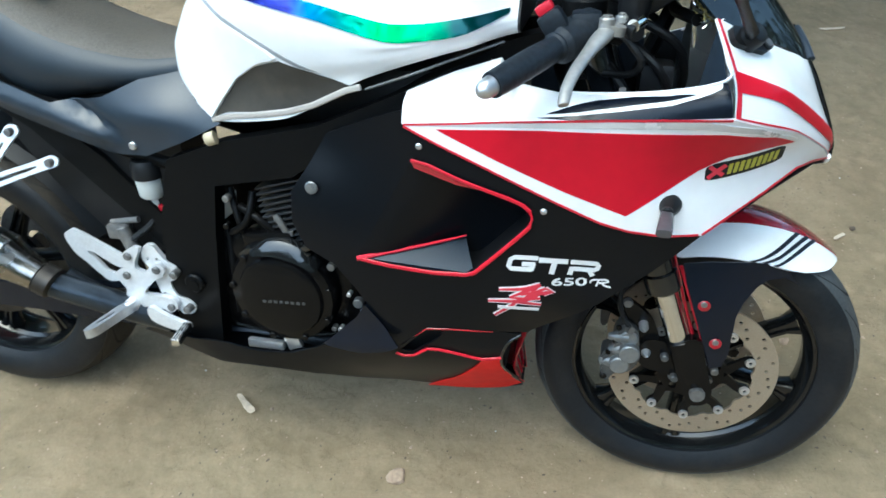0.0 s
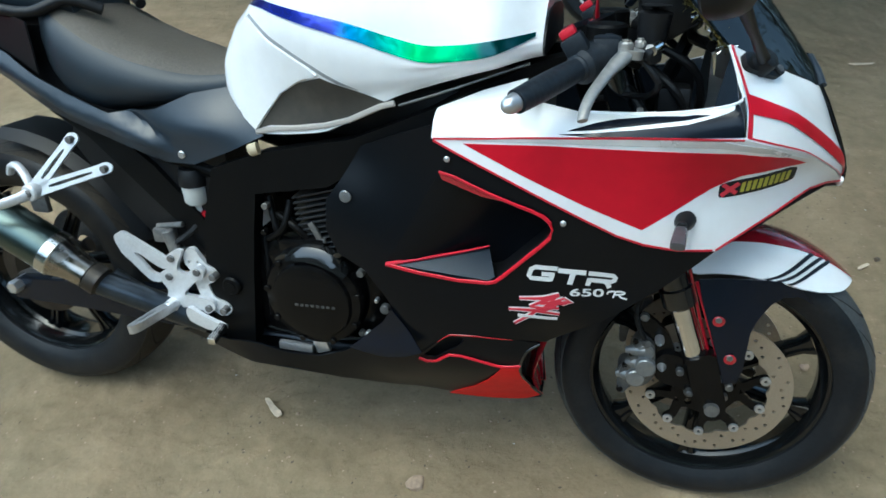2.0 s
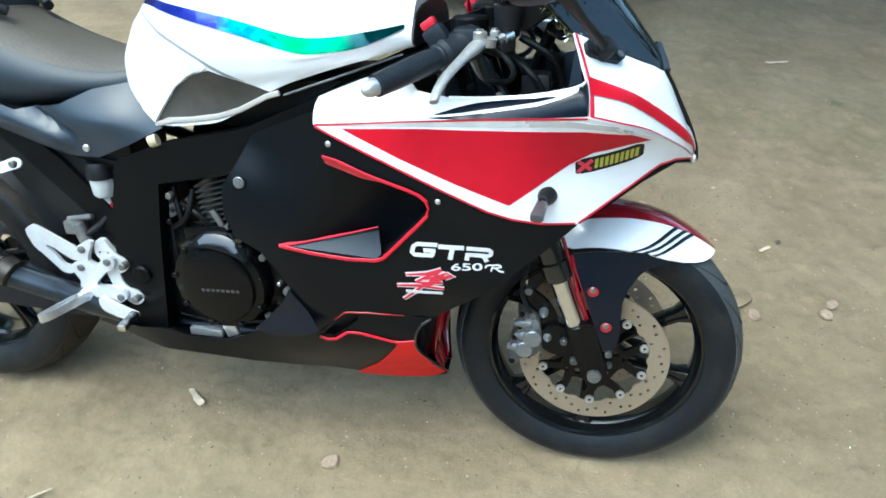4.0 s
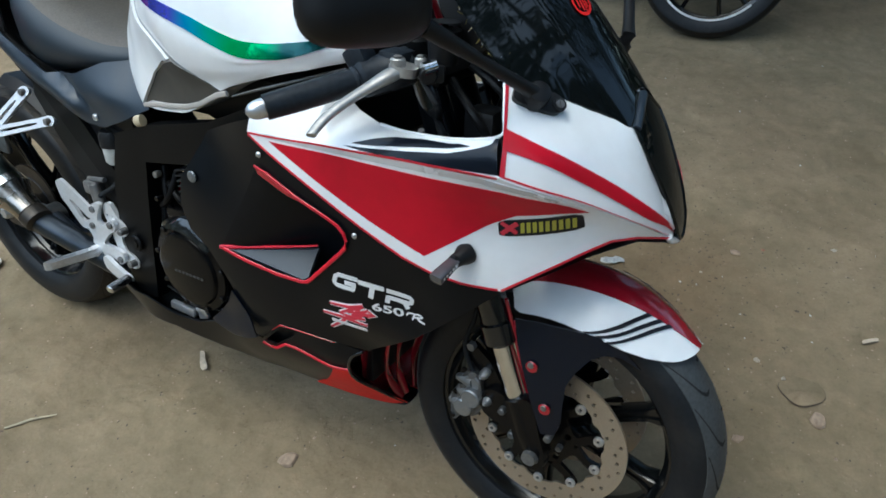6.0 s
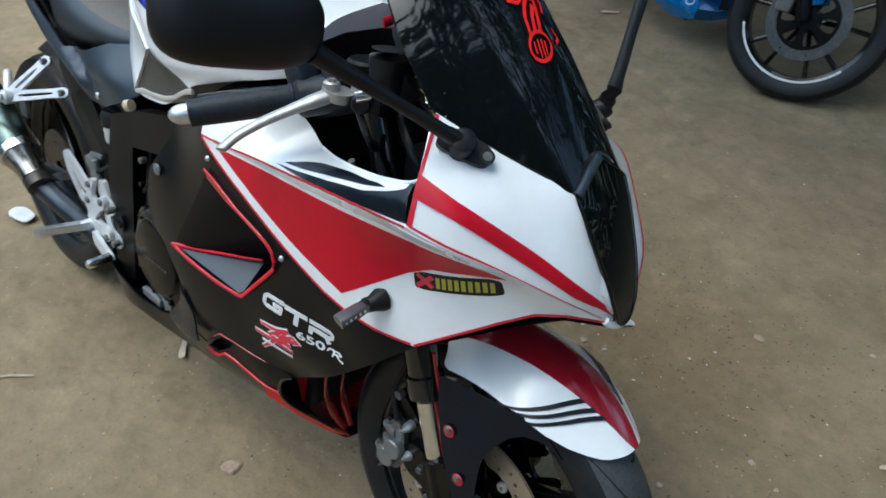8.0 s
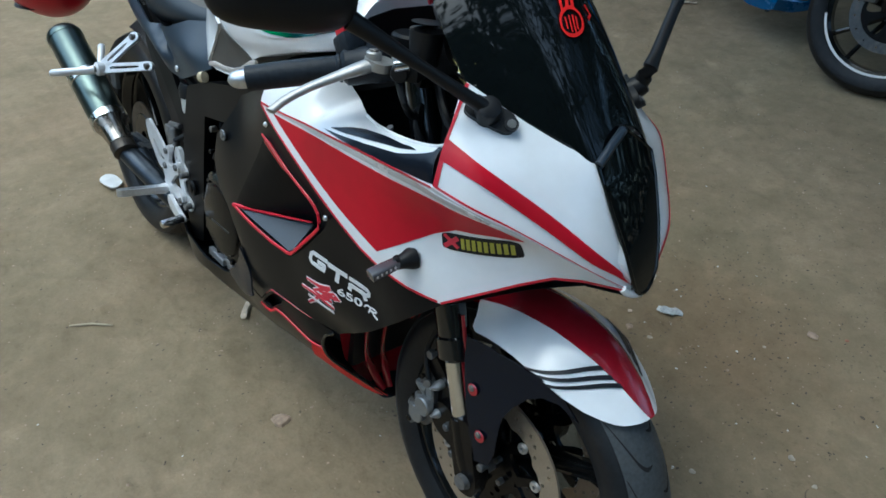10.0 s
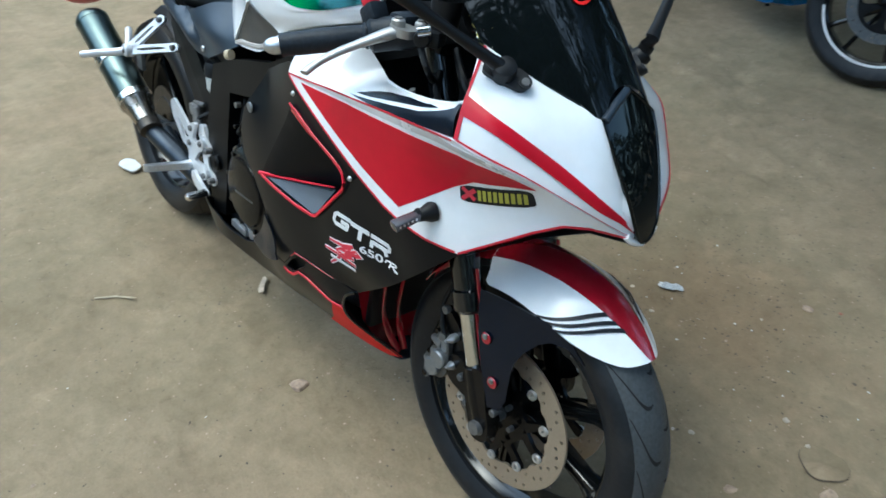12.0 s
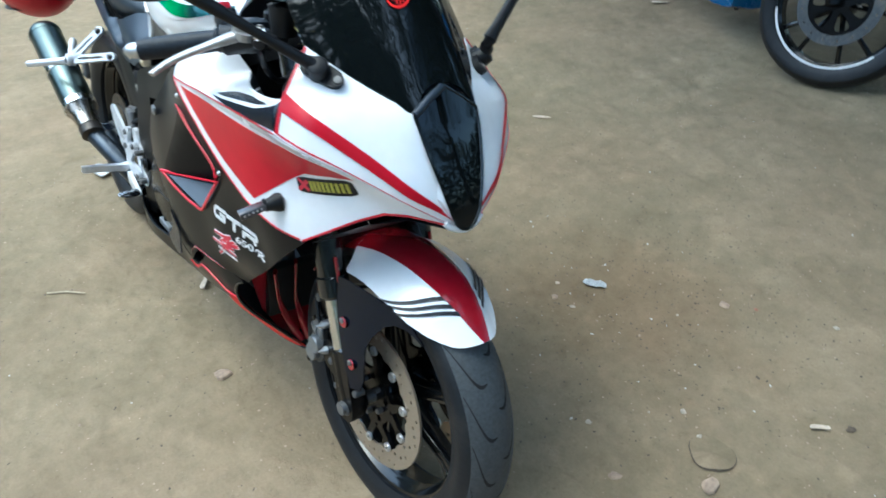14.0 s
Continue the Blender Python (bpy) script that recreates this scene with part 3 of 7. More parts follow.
# wheels
def wheel(name, x, z, r, half, rim_r, spokes, discs, label):
    c = (x, 0, z)
    rim = part(name, lathe([(rim_r + .014, -half * .82), (rim_r + .018, -half * .80), (rim_r + .016, -half * .70), (rim_r + .004, -half * .62), (rim_r - .001, -half * .46), (rim_r - .006, -half * .36), (rim_r - .001, -half * .26), (rim_r - .007, -half * .16), (rim_r - .006, 0),
                            (rim_r - .002, half * .40), (rim_r + .004, half * .62), (rim_r + .016, half * .70), (rim_r + .018, half * .80), (rim_r + .014, half * .82), (rim_r + .010, half * .6), (rim_r + .008, 0), (rim_r + .010, -half * .6)], 96, c), RIM, moto, label)
    sec = [(rim_r + .010, -half * .78), (rim_r + .022, -half * .90), (rim_r + .04, -half), (r - .032, -half * .98), (r - .019, -half * .86), (r - .009, -half * .64), (r - .002, -half * .32), (r, 0)]
    sec += [(a, -b) for a, b in sec[-2::-1]]
    tyre = part("tyre", lathe(sec, 120, c), RUBBER, rim, "dusty black road tyre")
    crest = sec[4:-4]
    part("tread", lathe([(a + .0012, b) for a, b in crest] + [(a - .004, b * .98) for a, b in crest[::-1]], 160, c), TREAD if c[0] > -1 else BROWN_TREAD, tyre, "grey dusty worn tread")

    def crown(y):
        for (r0, y0), (r1, y1) in zip(sec[:-1], sec[1:]):
            if y0 <= y <= y1 and y1 > y0:
                return r0 + (r1 - r0) * (y - y0) / (y1 - y0)
        return r
    for k in range(20):
        for s in (-1, 1):
            pts = []
            for q in range(9):
                t = q / 8
                y = s * half * (.10 + .80 * t)
                a = 2 * math.pi * (k + (.5 if s > 0 else 0)) / 20 + .36 * t - .14 * math.sin(math.pi * t)
                w = .0046 * math.sin(math.pi * (q + .6) / 9.2)
                rr = crown(y) + .0021
                for d in (-1, 1):
                    pts.append(Vector((x + rr * math.cos(a + d * w / rr), y, z + rr * math.sin(a + d * w / rr))))
            part("tread_groove", (pts, [(2 * q, 2 * q + 1, 2 * q + 3, 2 * q + 2) for q in range(8)]), GROOVE, rim)
    part("hub", lathe([(.022, -.055), (.034, -.055), (.040, -.040), (.034, -.02), (.034, .02), (.040, .040), (.034, .055), (.022, .055)], 32, c), RIM, rim)
    for a in spokes:
        a = radians(a)
        d, t = Vector((math.cos(a), 0, math.sin(a))), Vector((-math.sin(a), 0, math.cos(a)))
        o, rings = Vector(c), []
        for rr, w, h in ((.028, .020, .026), (.07, .0135, .020), (.12, .0115, .017), (rim_r - .03, .013, .016), (rim_r - .008, .022, .020)):
            prof = ((-1, -.7), (-.75, -1), (-.3, -1), (-.18, -.72), (.18, -.72), (.3, -1), (.75, -1), (1, -.7), (1, .7), (.75, 1), (-.75, 1), (-1, .7))
            rings.append([o + d * rr + t * (w * u) + Vector((0, h * q, 0)) for u, q in prof])
        part("spoke", skin(rings), RIM, rim)
    for s in discs:
        y = s * .060
        holes = []
        for k in range(48):
            a, rr = 2 * math.pi * k / 48, (.120, .131, .142)[k % 3] if k % 4 else .136
            holes.append([(rr * math.cos(a) + .0038 * math.cos(q), rr * math.sin(a) + .0038 * math.sin(q)) for q in (2 * math.pi * i / 6 for i in range(6))])
        ring = [(.152 * math.cos(2 * math.pi * k / 96), .152 * math.sin(2 * math.pi * k / 96)) for k in range(96)]
        hole = []
        for k in range(100):
            a = 2 * math.pi * k / 100
            rr = .112 - .006 * max(0, math.cos(10 * a - .35)) ** 3
            hole.append((rr * math.cos(a), rr * math.sin(a)))
        part("brake_disc", moved(sheet(ring, plane_y(0), .0045, 0, .012, [hole] + holes, (0, s, 0)), Matrix.Translation((x, y, z))), STEEL, rim, "drilled brake disc with a brown film of dust")
        spider = []
        for k in range(10):
            a, lean = radians(19 + 36 * k), radians(9 if k % 2 else -9)
            for da, rr in ((-.26, .060), (-.16, .066), (-.085, .090), (-.095, .106), (-.06, .1135), (.06, .1135), (.095, .106), (.085, .090), (.16, .066), (.26, .060)):
                b = a + da + (lean if rr < .08 else 0)
                spider.append((rr * math.cos(b), rr * math.sin(b)))
        bores = [[(.047 * math.cos(a) + .0075 * math.cos(q), .047 * math.sin(a) + .0075 * math.sin(q)) for q in (2 * math.pi * i / 8 for i in range(8))] for a in (2 * math.pi * (k + .25) / 5 for k in range(5))]
        part("disc_carrier", moved(sheet(spider, plane_y(0), .008, .001, .010, bores, (0, s, 0)), Matrix.Translation((x, y, z))), ENGINE, rim, "black ten-armed disc carrier")
        for k in range(10):
            a = radians(19 + 36 * k)
            o = Vector((x + .105 * math.cos(a), y + s * .0015, z + .105 * math.sin(a)))
            part("disc_button", lathe([(.0035, s * .004), (.0085, s * .004), (.0095, s * .002), (.0095, -s * .008), (.0035, -s * .008)], 14, o), ALU, rim)
        for k in range(5):
            a = radians(54 + 72 * k)
            o = Vector((x + .036 * math.cos(a), y, z + .036 * math.sin(a)))
            part("disc_bolt", rod(o + Vector((0, s * .012, 0)), o - Vector((0, s * .004, 0)), .006, 6), CAST, rim)
    return rim


FZ = .287
FRONT_SHIFT = Matrix.Translation((0, .010, -.002))  # the front end stands a little to the left of the fairing
front = wheel("front_wheel", -.003, FZ, .295, .057, .210, (28, -18, 148, 102, 268, 222), (-1, 1), "black cast front wheel with paired spokes")
front.matrix_basis = FRONT_SHIFT
RX, RZ = -1.530, .352
rear = wheel("rear_wheel", RX, RZ, .318, .084, .212, (10, 58, 130, 178, 250, 298), (), "black cast rear wheel with paired spokes")
part("rear_disc", moved(sheet([(.11 * math.cos(2 * math.pi * k / 64), .11 * math.sin(2 * math.pi * k / 64)) for k in range(64)], plane_y(0), .005, 0, .012, [[(.07 * math.cos(2 * math.pi * k / 48), .07 * math.sin(2 * math.pi * k / 48)) for k in range(48)]]), Matrix.Translation((RX, -.062, RZ))), BURNT, rear, "rear brake disc with a brown film of dust")
part("rear_disc_carrier", moved(lathe([(.022, -.004), (.074, -.004), (.078, 0), (.074, .004), (.022, .004)], 40), Matrix.Translation((RX, -.060, RZ))), ENGINE, rear, "black disc carrier")
part("sprocket", lathe([(.03, .085), (.10, .085), (.104, .088), (.10, .091), (.03, .091)], 48, (RX, 0, RZ)), CAST, rear)
part("axle_nut", lathe([(0, -.150), (.014, -.150), (.016, -.146), (.016, -.10), (0, -.10)], 6, (RX, 0, RZ)), ALU, rear)


# fork
def fork_at(z, y):
    return Vector((-.003 - .384 * (z - FZ), y, z))


for s in (-1, 1):
    y = s * .102
    leg = part("fork_leg", join(rod(fork_at(.93, y), fork_at(.52, y), .0265, 20), rod(fork_at(.525, y), fork_at(.487, y), .0300, 20, bevel=.003)), GLOSS, moto, "black upper fork tube")
    leg.matrix_basis = FRONT_SHIFT
    part("chrome_tube", rod(fork_at(.50, y), fork_at(.36, y), .0205, 24), CHROME, leg, "bright chromed slider tube")
    part("fork_seal", rod(fork_at(.495, y), fork_at(.484, y), .0235, 20), RUBBER, leg)
    cast = [(-.058, .386), (-.020, .404), (-.004, .396), (.010, .339), (.026, .297), (.025, .270), (.012, .260), (-.010, .257), (-.024, .286), (-.042, .331)]
    foot = join(rod(fork_at(.392, y), fork_at(.365, y), .0245, 20, bevel=.003), tube([fork_at(.375, y), fork_at(.33, y), (.004, y, .285), (.008, y, .266)], [.024, .025, .025, .017], 14), plate(rounded(cast, .2, 2), s * .124, .026, .02), plate(rounded([(-.10, .395), (-.02, .36), (-.005, .30), (-.045, .31), (-.115, .325)]), s * .110, .016))
    part("fork_foot", foot, ENGINE, leg, "black cast fork foot")
    part("pinch_bolt", join(rod((.003, s * .122, .286), (.003, s * .128, .286), .0125, 18, bevel=.002), rod((.003, s * .127, .286), (.003, s * .130, .286), .007, 6)), CAST, leg)
    for bx, bz in ((.024, .335), (-.041, .310), (-.063, .353)):
        part("side_bolt", rod((bx, s * .100, bz), (bx, s * .122, bz), .0070, 10, bevel=.0015), CALIPER, leg)
    # red guard strips behind the slider
    part("red_strip", tube([fork_at(.56, y) + Vector((.030, s * .004, .01)), fork_at(.47, y) + Vector((.027, s * .002, 0)), fork_at(.385, y) + Vector((.025, 0, 0))], .0034, 8, up=(0, 1, 0)), DEEP_RED, leg)
    part("red_strip", tube([(-.060, s * .104, .535), (-.049, s * .108, .506), (-.022, s * .112, .438), (.004, s * .112, .372)], .0028, 8, up=(0, 1, 0)), RED_TRIM, leg)
    rim_line = [(-.172, .341), (-.153, .352), (-.153, .381), (-.140, .408), (-.113, .403), (-.108, .366), (-.102, .338), (-.118, .306), (-.148, .300), (-.159, .280), (-.170, .284)]
    inner = [(x * .96 - .004, z * .98 + .007) for x, z in rim_line]
    body = join(plate(rounded(rim_line, .18, 2), s * .104, .034, .02), plate(rounded(inner, .2, 2), s * .110, .008, .02))
    cal = part("brake_caliper", body, CALIPER, moto, "grey four-piston brake caliper")
    cal.matrix_basis = FRONT_SHIFT
    part("caliper_bracket", plate(rounded([(-.147, .450), (-.135, .458), (-.092, .425), (-.070, .375), (-.085, .345), (-.108, .36), (-.110, .40), (-.140, .420)], .2, 2), s * .100, .012, .02), ENGINE, cal, "black caliper bracket")
    for dx, dz, r, lift in ((-.124, .354, .0185, .124), (-.139, .326, .0180, .122), (-.127, .381, .0160, .113)):
        part("piston_cap", join(rod((dx, s * .102, dz), (dx, s * lift, dz), r, 24, bevel=.0022), tube([(dx, s * .104, dz), (dx - .020, s * .103, dz - .002), (dx - .034, s * .100, dz - .006)], [r * .80, r * .66, r * .4], 12)), CAP_GREY, cal)
    for dx, dz in ((-.105, .409), (-.095, .355)):
        part("caliper_bolt", tube([(dx, s * .098, dz), (dx, s * .112, dz), (dx, s * .118, dz), (dx + .001, s * .128, dz + .004)], [.0085, .0085, .0055, .0015], 12), ALU, cal)
    part("bracket_bolt", rod((-.136, s * .096, .452), (-.136, s * .108, .452), .0085, 6, bevel=.001), CAST, cal)
    part("bleed_screw", rod((-.164, s * .104, .291), (-.164, s * .112, .291), .0065, 10, bevel=.001), ENGINE, cal)
    for dx, dz in ((-.150, .372), (-.160, .345), (-.146, .400)):
        part("body_screw", rod((dx, s * .104, dz), (dx, s * .110, dz), .005, 8), ENGINE, cal)
    part("hose_union", rod((-.135, s * .10, .398), (-.125, s * .116, .402), .007, 8), CAST, cal)
    part("brake_hose", tube(catmull([(-.128, s * .108, .402), (-.15, s * .10, .45), (-.14, s * .085, .52), (-.165, s * .07, .60), (-.19, s * .06, .70), (-.2, s * .05, .80)], 6), .0048, 8), PLASTIC, moto, "black brake hose").matrix_basis = FRONT_SHIFT
part("front_axle", rod((0, -.125, FZ), (0, .125, FZ), .013, 16), CAST, moto)
part("lower_yoke", join(box((-.155, 0, .645), (.07, .26, .045), .012, pose(0, 0, 0, 0, 21, 0))), FRAME, moto)
part("upper_yoke", join(box((-.232, 0, .915), (.085, .26, .022), .008, pose(0, 0, 0, 0, 21, 0)), rod((-.25, 0, .90), (-.13, 0, .60), .03, 16)), FRAME, moto)


# front fender, wrapped round the tyre
FENDER_DROP = ((0, 0), (.28, .003), (.42, .010), (.55, .020), (.68, .032), (.84, .044), (1.0, .054))


def fender_drop(f):
    """How far the fender falls from its crown at f, 0 to 1, across its half width."""
    i = next((n for n in range(len(FENDER_DROP) - 2) if f <= FENDER_DROP[n + 1][0]), len(FENDER_DROP) - 2)
    (a, b), (c, d) = FENDER_DROP[i], FENDER_DROP[i + 1]
    before, after = FENDER_DROP[max(i - 1, 0)], FENDER_DROP[min(i + 2, len(FENDER_DROP) - 1)]
    h, q = c - a, (f - a) / (c - a)
    ma = (d - before[1]) / (c - before[0]) * h if i else 0
    mb = (after[1] - b) / (after[0] - a) * h
    return b * (2 * q ** 3 - 3 * q * q + 1) + ma * (q ** 3 - 2 * q * q + q) + d * (3 * q * q - 2 * q ** 3) + mb * (q ** 3 - q * q)


def fender_at(a, s):
    """A point of the fender: angle round the axle in degrees, s across from -1 to 1."""
    tip = min(1.0, max(0.0, (a - 44) / 26))
    r0 = .316 - .004 * (1 - tip)
    w = .088 - .050 * (1 - tip) ** 1.3
    drop = .054 - .037 * (1 - tip) ** 1.5
    f = math.sin(min(1.0, abs(s)) * 1.35) / math.sin(1.35)
    r = r0 - drop / .054 * fender_drop(f) * (.62 if s > 0 else 1)
    y = w * f * (1.0 if s > 0 else -1.10)
    ca, sa = math.cos(radians(a)), math.sin(radians(a))
    return (r * ca, y + .015, FZ + r * sa)


def fender_uv(u, w):
    return fender_at(u * 100, w)


def fender_sheet(outline, thick=.003, off=0.0, step=.05):
    v, f = sheet(outline, fender_uv, thick, off, step, out=(0, 0, 1))
    return v, f


tip_line = [(.482 + .03 * abs(k / 8) ** 2 + .07 * abs(k / 8) ** 6, .88 * k / 8) for k in range(-8, 9)]
fender = part("front_fender", fender_sheet(tip_line + [(.72, .90), (.80, 1.0), (1.03, 1.0), (1.055, .86), (1.07, .62), (1.09, .44), (1.09, -.44), (1.07, -.62), (1.055, -.86), (1.03, -1.0), (.80, -1.0), (.72, -.90)]), WHITE, moto, "white front fender with a red crown and three dark slanted stripes")
part("red_crown", fender_sheet([(.482, -.03), (.483, .14), (.525, .20), (.575, .245), (.64, .29), (.745, .32), (.90, .38), (1.085, .42), (1.085, -.42), (1.0, -.40), (.88, -.36), (.755, -.30), (.68, -.255), (.60, -.21), (.55, -.17), (.51, -.11)], .0016, .0012), DEEP_RED, fender, "deep red crown stripe")
part("fender_rear", fender_sheet([(1.088, .46), (1.5, .44), (1.5, -.44), (1.088, -.46)]), DEEP_RED, fender, "deep red rear end of the fender")
for s in (-1, 1):
    for k in range(3):
        a0, s0 = (.655, .620, .590)[k], (.245, .225, .195)[k] + (.12 if s > 0 else 0)
        a1, s1 = (.790, .745, .707)[k], (1.0, .91, .90)[k]
        line = [(a0 + (a1 - a0) * (.90 * q + .10 * q * q), s * (s0 + (s1 - s0) * q)) for q in (0, .2, .4, .6, .8, 1)]
        part("fender_stripe", fender_sheet(band(line, .0150), .0012, .0024, .014), DECAL_BLACK, fender)
    # dark lower half that reaches down to the fork
    low = [(-.058, .541), (-.02, .546), (.030, .547), (.075, .542), (.112, .526), (.140, .494), (.110, .512), (.085, .512), (.067, .500), (.050, .475), (.040, .448), (.040, .402), (.041, .372), (.034, .345), (.012, .342), (.004, .368), (-.022, .438), (-.048, .506)]
    lower = spline_height([(-.058, .541, -.101), (.03, .547, -.092), (.112, .514, -.068), (.145, .488, -.055), (-.016, .471, -.112), (.014, .397, -.112), (.05, .44, -.100), (.04, .365, -.104), (0.08, .48, -.082)])
    g = sheet(low, on(lower), .004, 0, .02)
    inward = Matrix.Translation((0, -.018, -.012))
    part("fender_side", g if s < 0 else moved(mirrored(g), inward), NAVY, fender, "dark blue-black lower fender half")
    for bx, bz in ((-.016, .471), (.014, .397)):
        yy = lower(bx, bz)
        w = join(rod((bx, yy - .001, bz), (bx, yy - .004, bz), .0105, 20, bevel=.001))
        b = join(rod((bx - .001, yy - .004, bz + .004), (bx - .001, yy - .007, bz + .004), .0055, 10, bevel=.001))
        wash = part("red_washer", w if s < 0 else moved(mirrored(w), inward), DEEP_RED, fender, "red washer")
        part("bolt", b if s < 0 else moved(mirrored(b), inward), CAST, fender)


# upper fairing: white sides, black middle, red wedge
side_line = [(-.497, .793), (-.35, .803), (-.2, .813), (-.047, .822), (.001, .808), (.036, .796), (.060, .782), (.108, .747), (.138, .712), (.118, .717), (.103, .722), (.075, .719), (.041, .698), (-.006, .663), (-.053, .630),
             (-.111, .631), (-.161, .64), (-.203, .653), (-.287, .694), (-.379, .737)]
red_line = [(-.445, .789), (-.3, .795), (-.15, .796), (-.05, .797), (.02, .788), (.050, .774), (.015, .768), (-.038, .757), (-.075, .735), (-.118, .703), (-.167, .667), (-.256, .703), (-.355, .746)]
badge_line = rounded([(-.065, .743), (.042, .769), (.043, .741), (-.063, .716)], .12, 2)
for s in (-1, 1):
    def flip(shape, s=s):
        return shape if s < 0 else mirrored(shape)
    up = part("upper_fairing", flip(sheet(side_line, on(SIDE), .004, 0, .018)), WHITE, moto, "white upper fairing side with a red wedge")
    part("red_wedge", flip(sheet(red_line, on(SIDE), .0012, .0009, .02)), RED, up, "large red wedge")
    part("silver_band", flip(sheet(band([(-.47, .7955), (-.35, .8005), (-.2, .8075), (-.08, .812), (-.01, .803), (.050, .781)], [.006, .008, .010, .011, .009, .003]), on(SIDE), .0012, .0011, .012)), SILVER, up, "silver band over the wedge")
    part("pinstripe", flip(sheet(band([(-.494, .7925), (-.35, .8045), (-.2, .8145), (-.12, .8185), (-.05, .8215)], .0030), on(SIDE), .0012, .0013, .012)), RED_TRIM, up, "red pinstripe")
    part("pinstripe", flip(sheet(band([(-.494, .790), (-.379, .7375), (-.287, .6945), (-.203, .6545), (-.161, .641), (-.111, .633), (-.058, .632)], .0030), on(SIDE), .0012, .0013, .012)), RED_TRIM, up)
    part("pinstripe", flip(sheet(band([(-.053, .6315), (-.006, .6655), (.041, .700), (.075, .7205), (.103, .7235), (.137, .7135)], .0032), on(SIDE), .0012, .0013, .012)), RED_TRIM, up)
    badge = part("sponsor_badge", flip(sheet(badge_line, on(SIDE), .0012, .0012, .012)), DECAL_BLACK, up, "black sticker with a red mark and yellow letter bars")
    bars = []
    for k in range(9):
        x = -.034 + .0078 * k
        z = .7365 + (x + .034) * .242
        bars.append(sheet([(x, z - .0085), (x + .0050, z - .0073), (x + .0054, z + .0103), (x + .0004, z + .0090)], on(SIDE), .0008, .0020, .01))
    part("lettering", flip(join(*bars)), DECAL_YELLOW, badge)
    mark = [sheet(band([(-.060, .722), (-.038, .744)], .0065), on(SIDE), .0008, .0020, .01), sheet(band([(-.060, .741), (-.039, .7265)], .0065), on(SIDE), .0008, .0018, .01)]
    part("red_mark", flip(join(*mark)), DECAL_RED, badge)
    # nose half above the ridge
    nose = part("nose_cowl", flip(sheet([(.035 * k, 0) for k in range(7)] + [(.035 * k, .11) for k in range(6, -1, -1)], cowl, .004, 0, .013)), WHITE, moto, "white nose half with a red taper stripe")
    part("taper_stripe", flip(sheet([(.0, .031), (.07, .033), (.14, .034), (.185, .041), (.203, .049), (.185, .056), (.14, .056), (.07, .0545), (.0, .0545)], cowl, .0012 if s < 0 else .0006, .0022 if s < 0 else .0010, .007)), RED, nose, "red tapering stripe")
    part("pinstripe", flip(sheet(band([(.004, .0025), (.07, .0025), (.14, .003), (.19, .006), (.208, .012)], .0024 if s < 0 else .0015), cowl, .0012, .0011, .012)), RED_TRIM, nose)
    part("pinstripe", flip(sheet([(.0, .002), (.0, .109), (.003, .109), (.0042, .057), (.0062, .030), (.0066, .002)], cowl, .0012, .0012, .012)), RED_TRIM, nose)

    # shelf between the ridge and the cockpit
    ridge = [(-.497, -.211, .793), (-.43, -.215, .798), (-.365, -.218, .802), (-.33, -.218, .804), (-.27, -.219, .808), (-.213, -.220, .812), (-.13, -.221, .818), (-.05, -.220, .824)]
    inner = [(-.495, -.178, .833), (-.425, -.162, .860), (-.360, -.148, .878), (-.338, -.124, .836), (-.275, -.155, .832), (-.213, -.178, .838), (-.13, -.192, .848), (-.062, -.197, .866)]

    def shelf(u, w):
        k = min(max(u, 0), 6.999)
        i, t = int(k), k - int(k)
        a = Vector(ridge[i]).lerp(Vector(ridge[i + 1]), t)
        b = Vector(inner[i]).lerp(Vector(inner[i + 1]), t)
        p = a.lerp(b, w)
        return p + Vector((0, -.006, .006)) * math.sin(math.pi * w)
    sh = part("fairing_shelf", flip(sheet([(0, 0), (1, 0), (2, 0), (3, 0), (4, 0), (5, 0), (6, 0), (7, 0), (7, 1), (6, 1), (5, 1), (4, 1), (3, 1), (2, 1), (1, 1), (0, 1)], shelf, .003, 0, .12, out=(0, -1, 1))), WHITE, moto, "white shelf beside the handlebar")
    part("dark_panel", flip(sheet([(3.5, .10), (4.3, .05), (5.2, .01), (6.0, .01), (7.0, .01), (7, .93), (6.93, .93), (6.88, .74), (6.72, .64), (6.5, .55), (6.05, .40), (5.2, .25), (4.4, .16)], shelf, .001, .0012, .1, out=(0, -1, 1))), NAVY, sh, "dark blue-black panel with a white flash")
    part("dark_flash", flip(sheet([(3.70, .19), (4.4, .48), (4.9, .66), (5.5, .76), (6.2, .74), (6.45, .66), (5.95, .55), (5.2, .39), (4.4, .25)], shelf, .001, .0012, .1, out=(0, -1, 1))), NAVY, sh)
    part("shelf_lip", flip(tube(catmull([Vector(p) + Vector((0, -.001, .001)) for p in inner[4:]] + [Vector((-.064, -.185, .890)), Vector((-.077, -.163, .926))], 5), .0022, 8)), WHITE, sh, "thin white lip round the cockpit")
    part("screw", flip(rod((-.19, -.178, .842), (-.19, -.180, .846), .005, 8)), CAST, sh)
    # inner wall of the cockpit
    wall = [[Vector(p), Vector((p[0], p[1] + .035, p[2] - .07)), Vector((p[0] - .01, p[1] + .05, p[2] - .15))] for p in inner[3:]]
    wall.append([Vector((-.075, -.150, .93)), Vector((-.085, -.13, .84)), Vector((-.09, -.11, .74))])
    v = [p for r in wall for p in r]
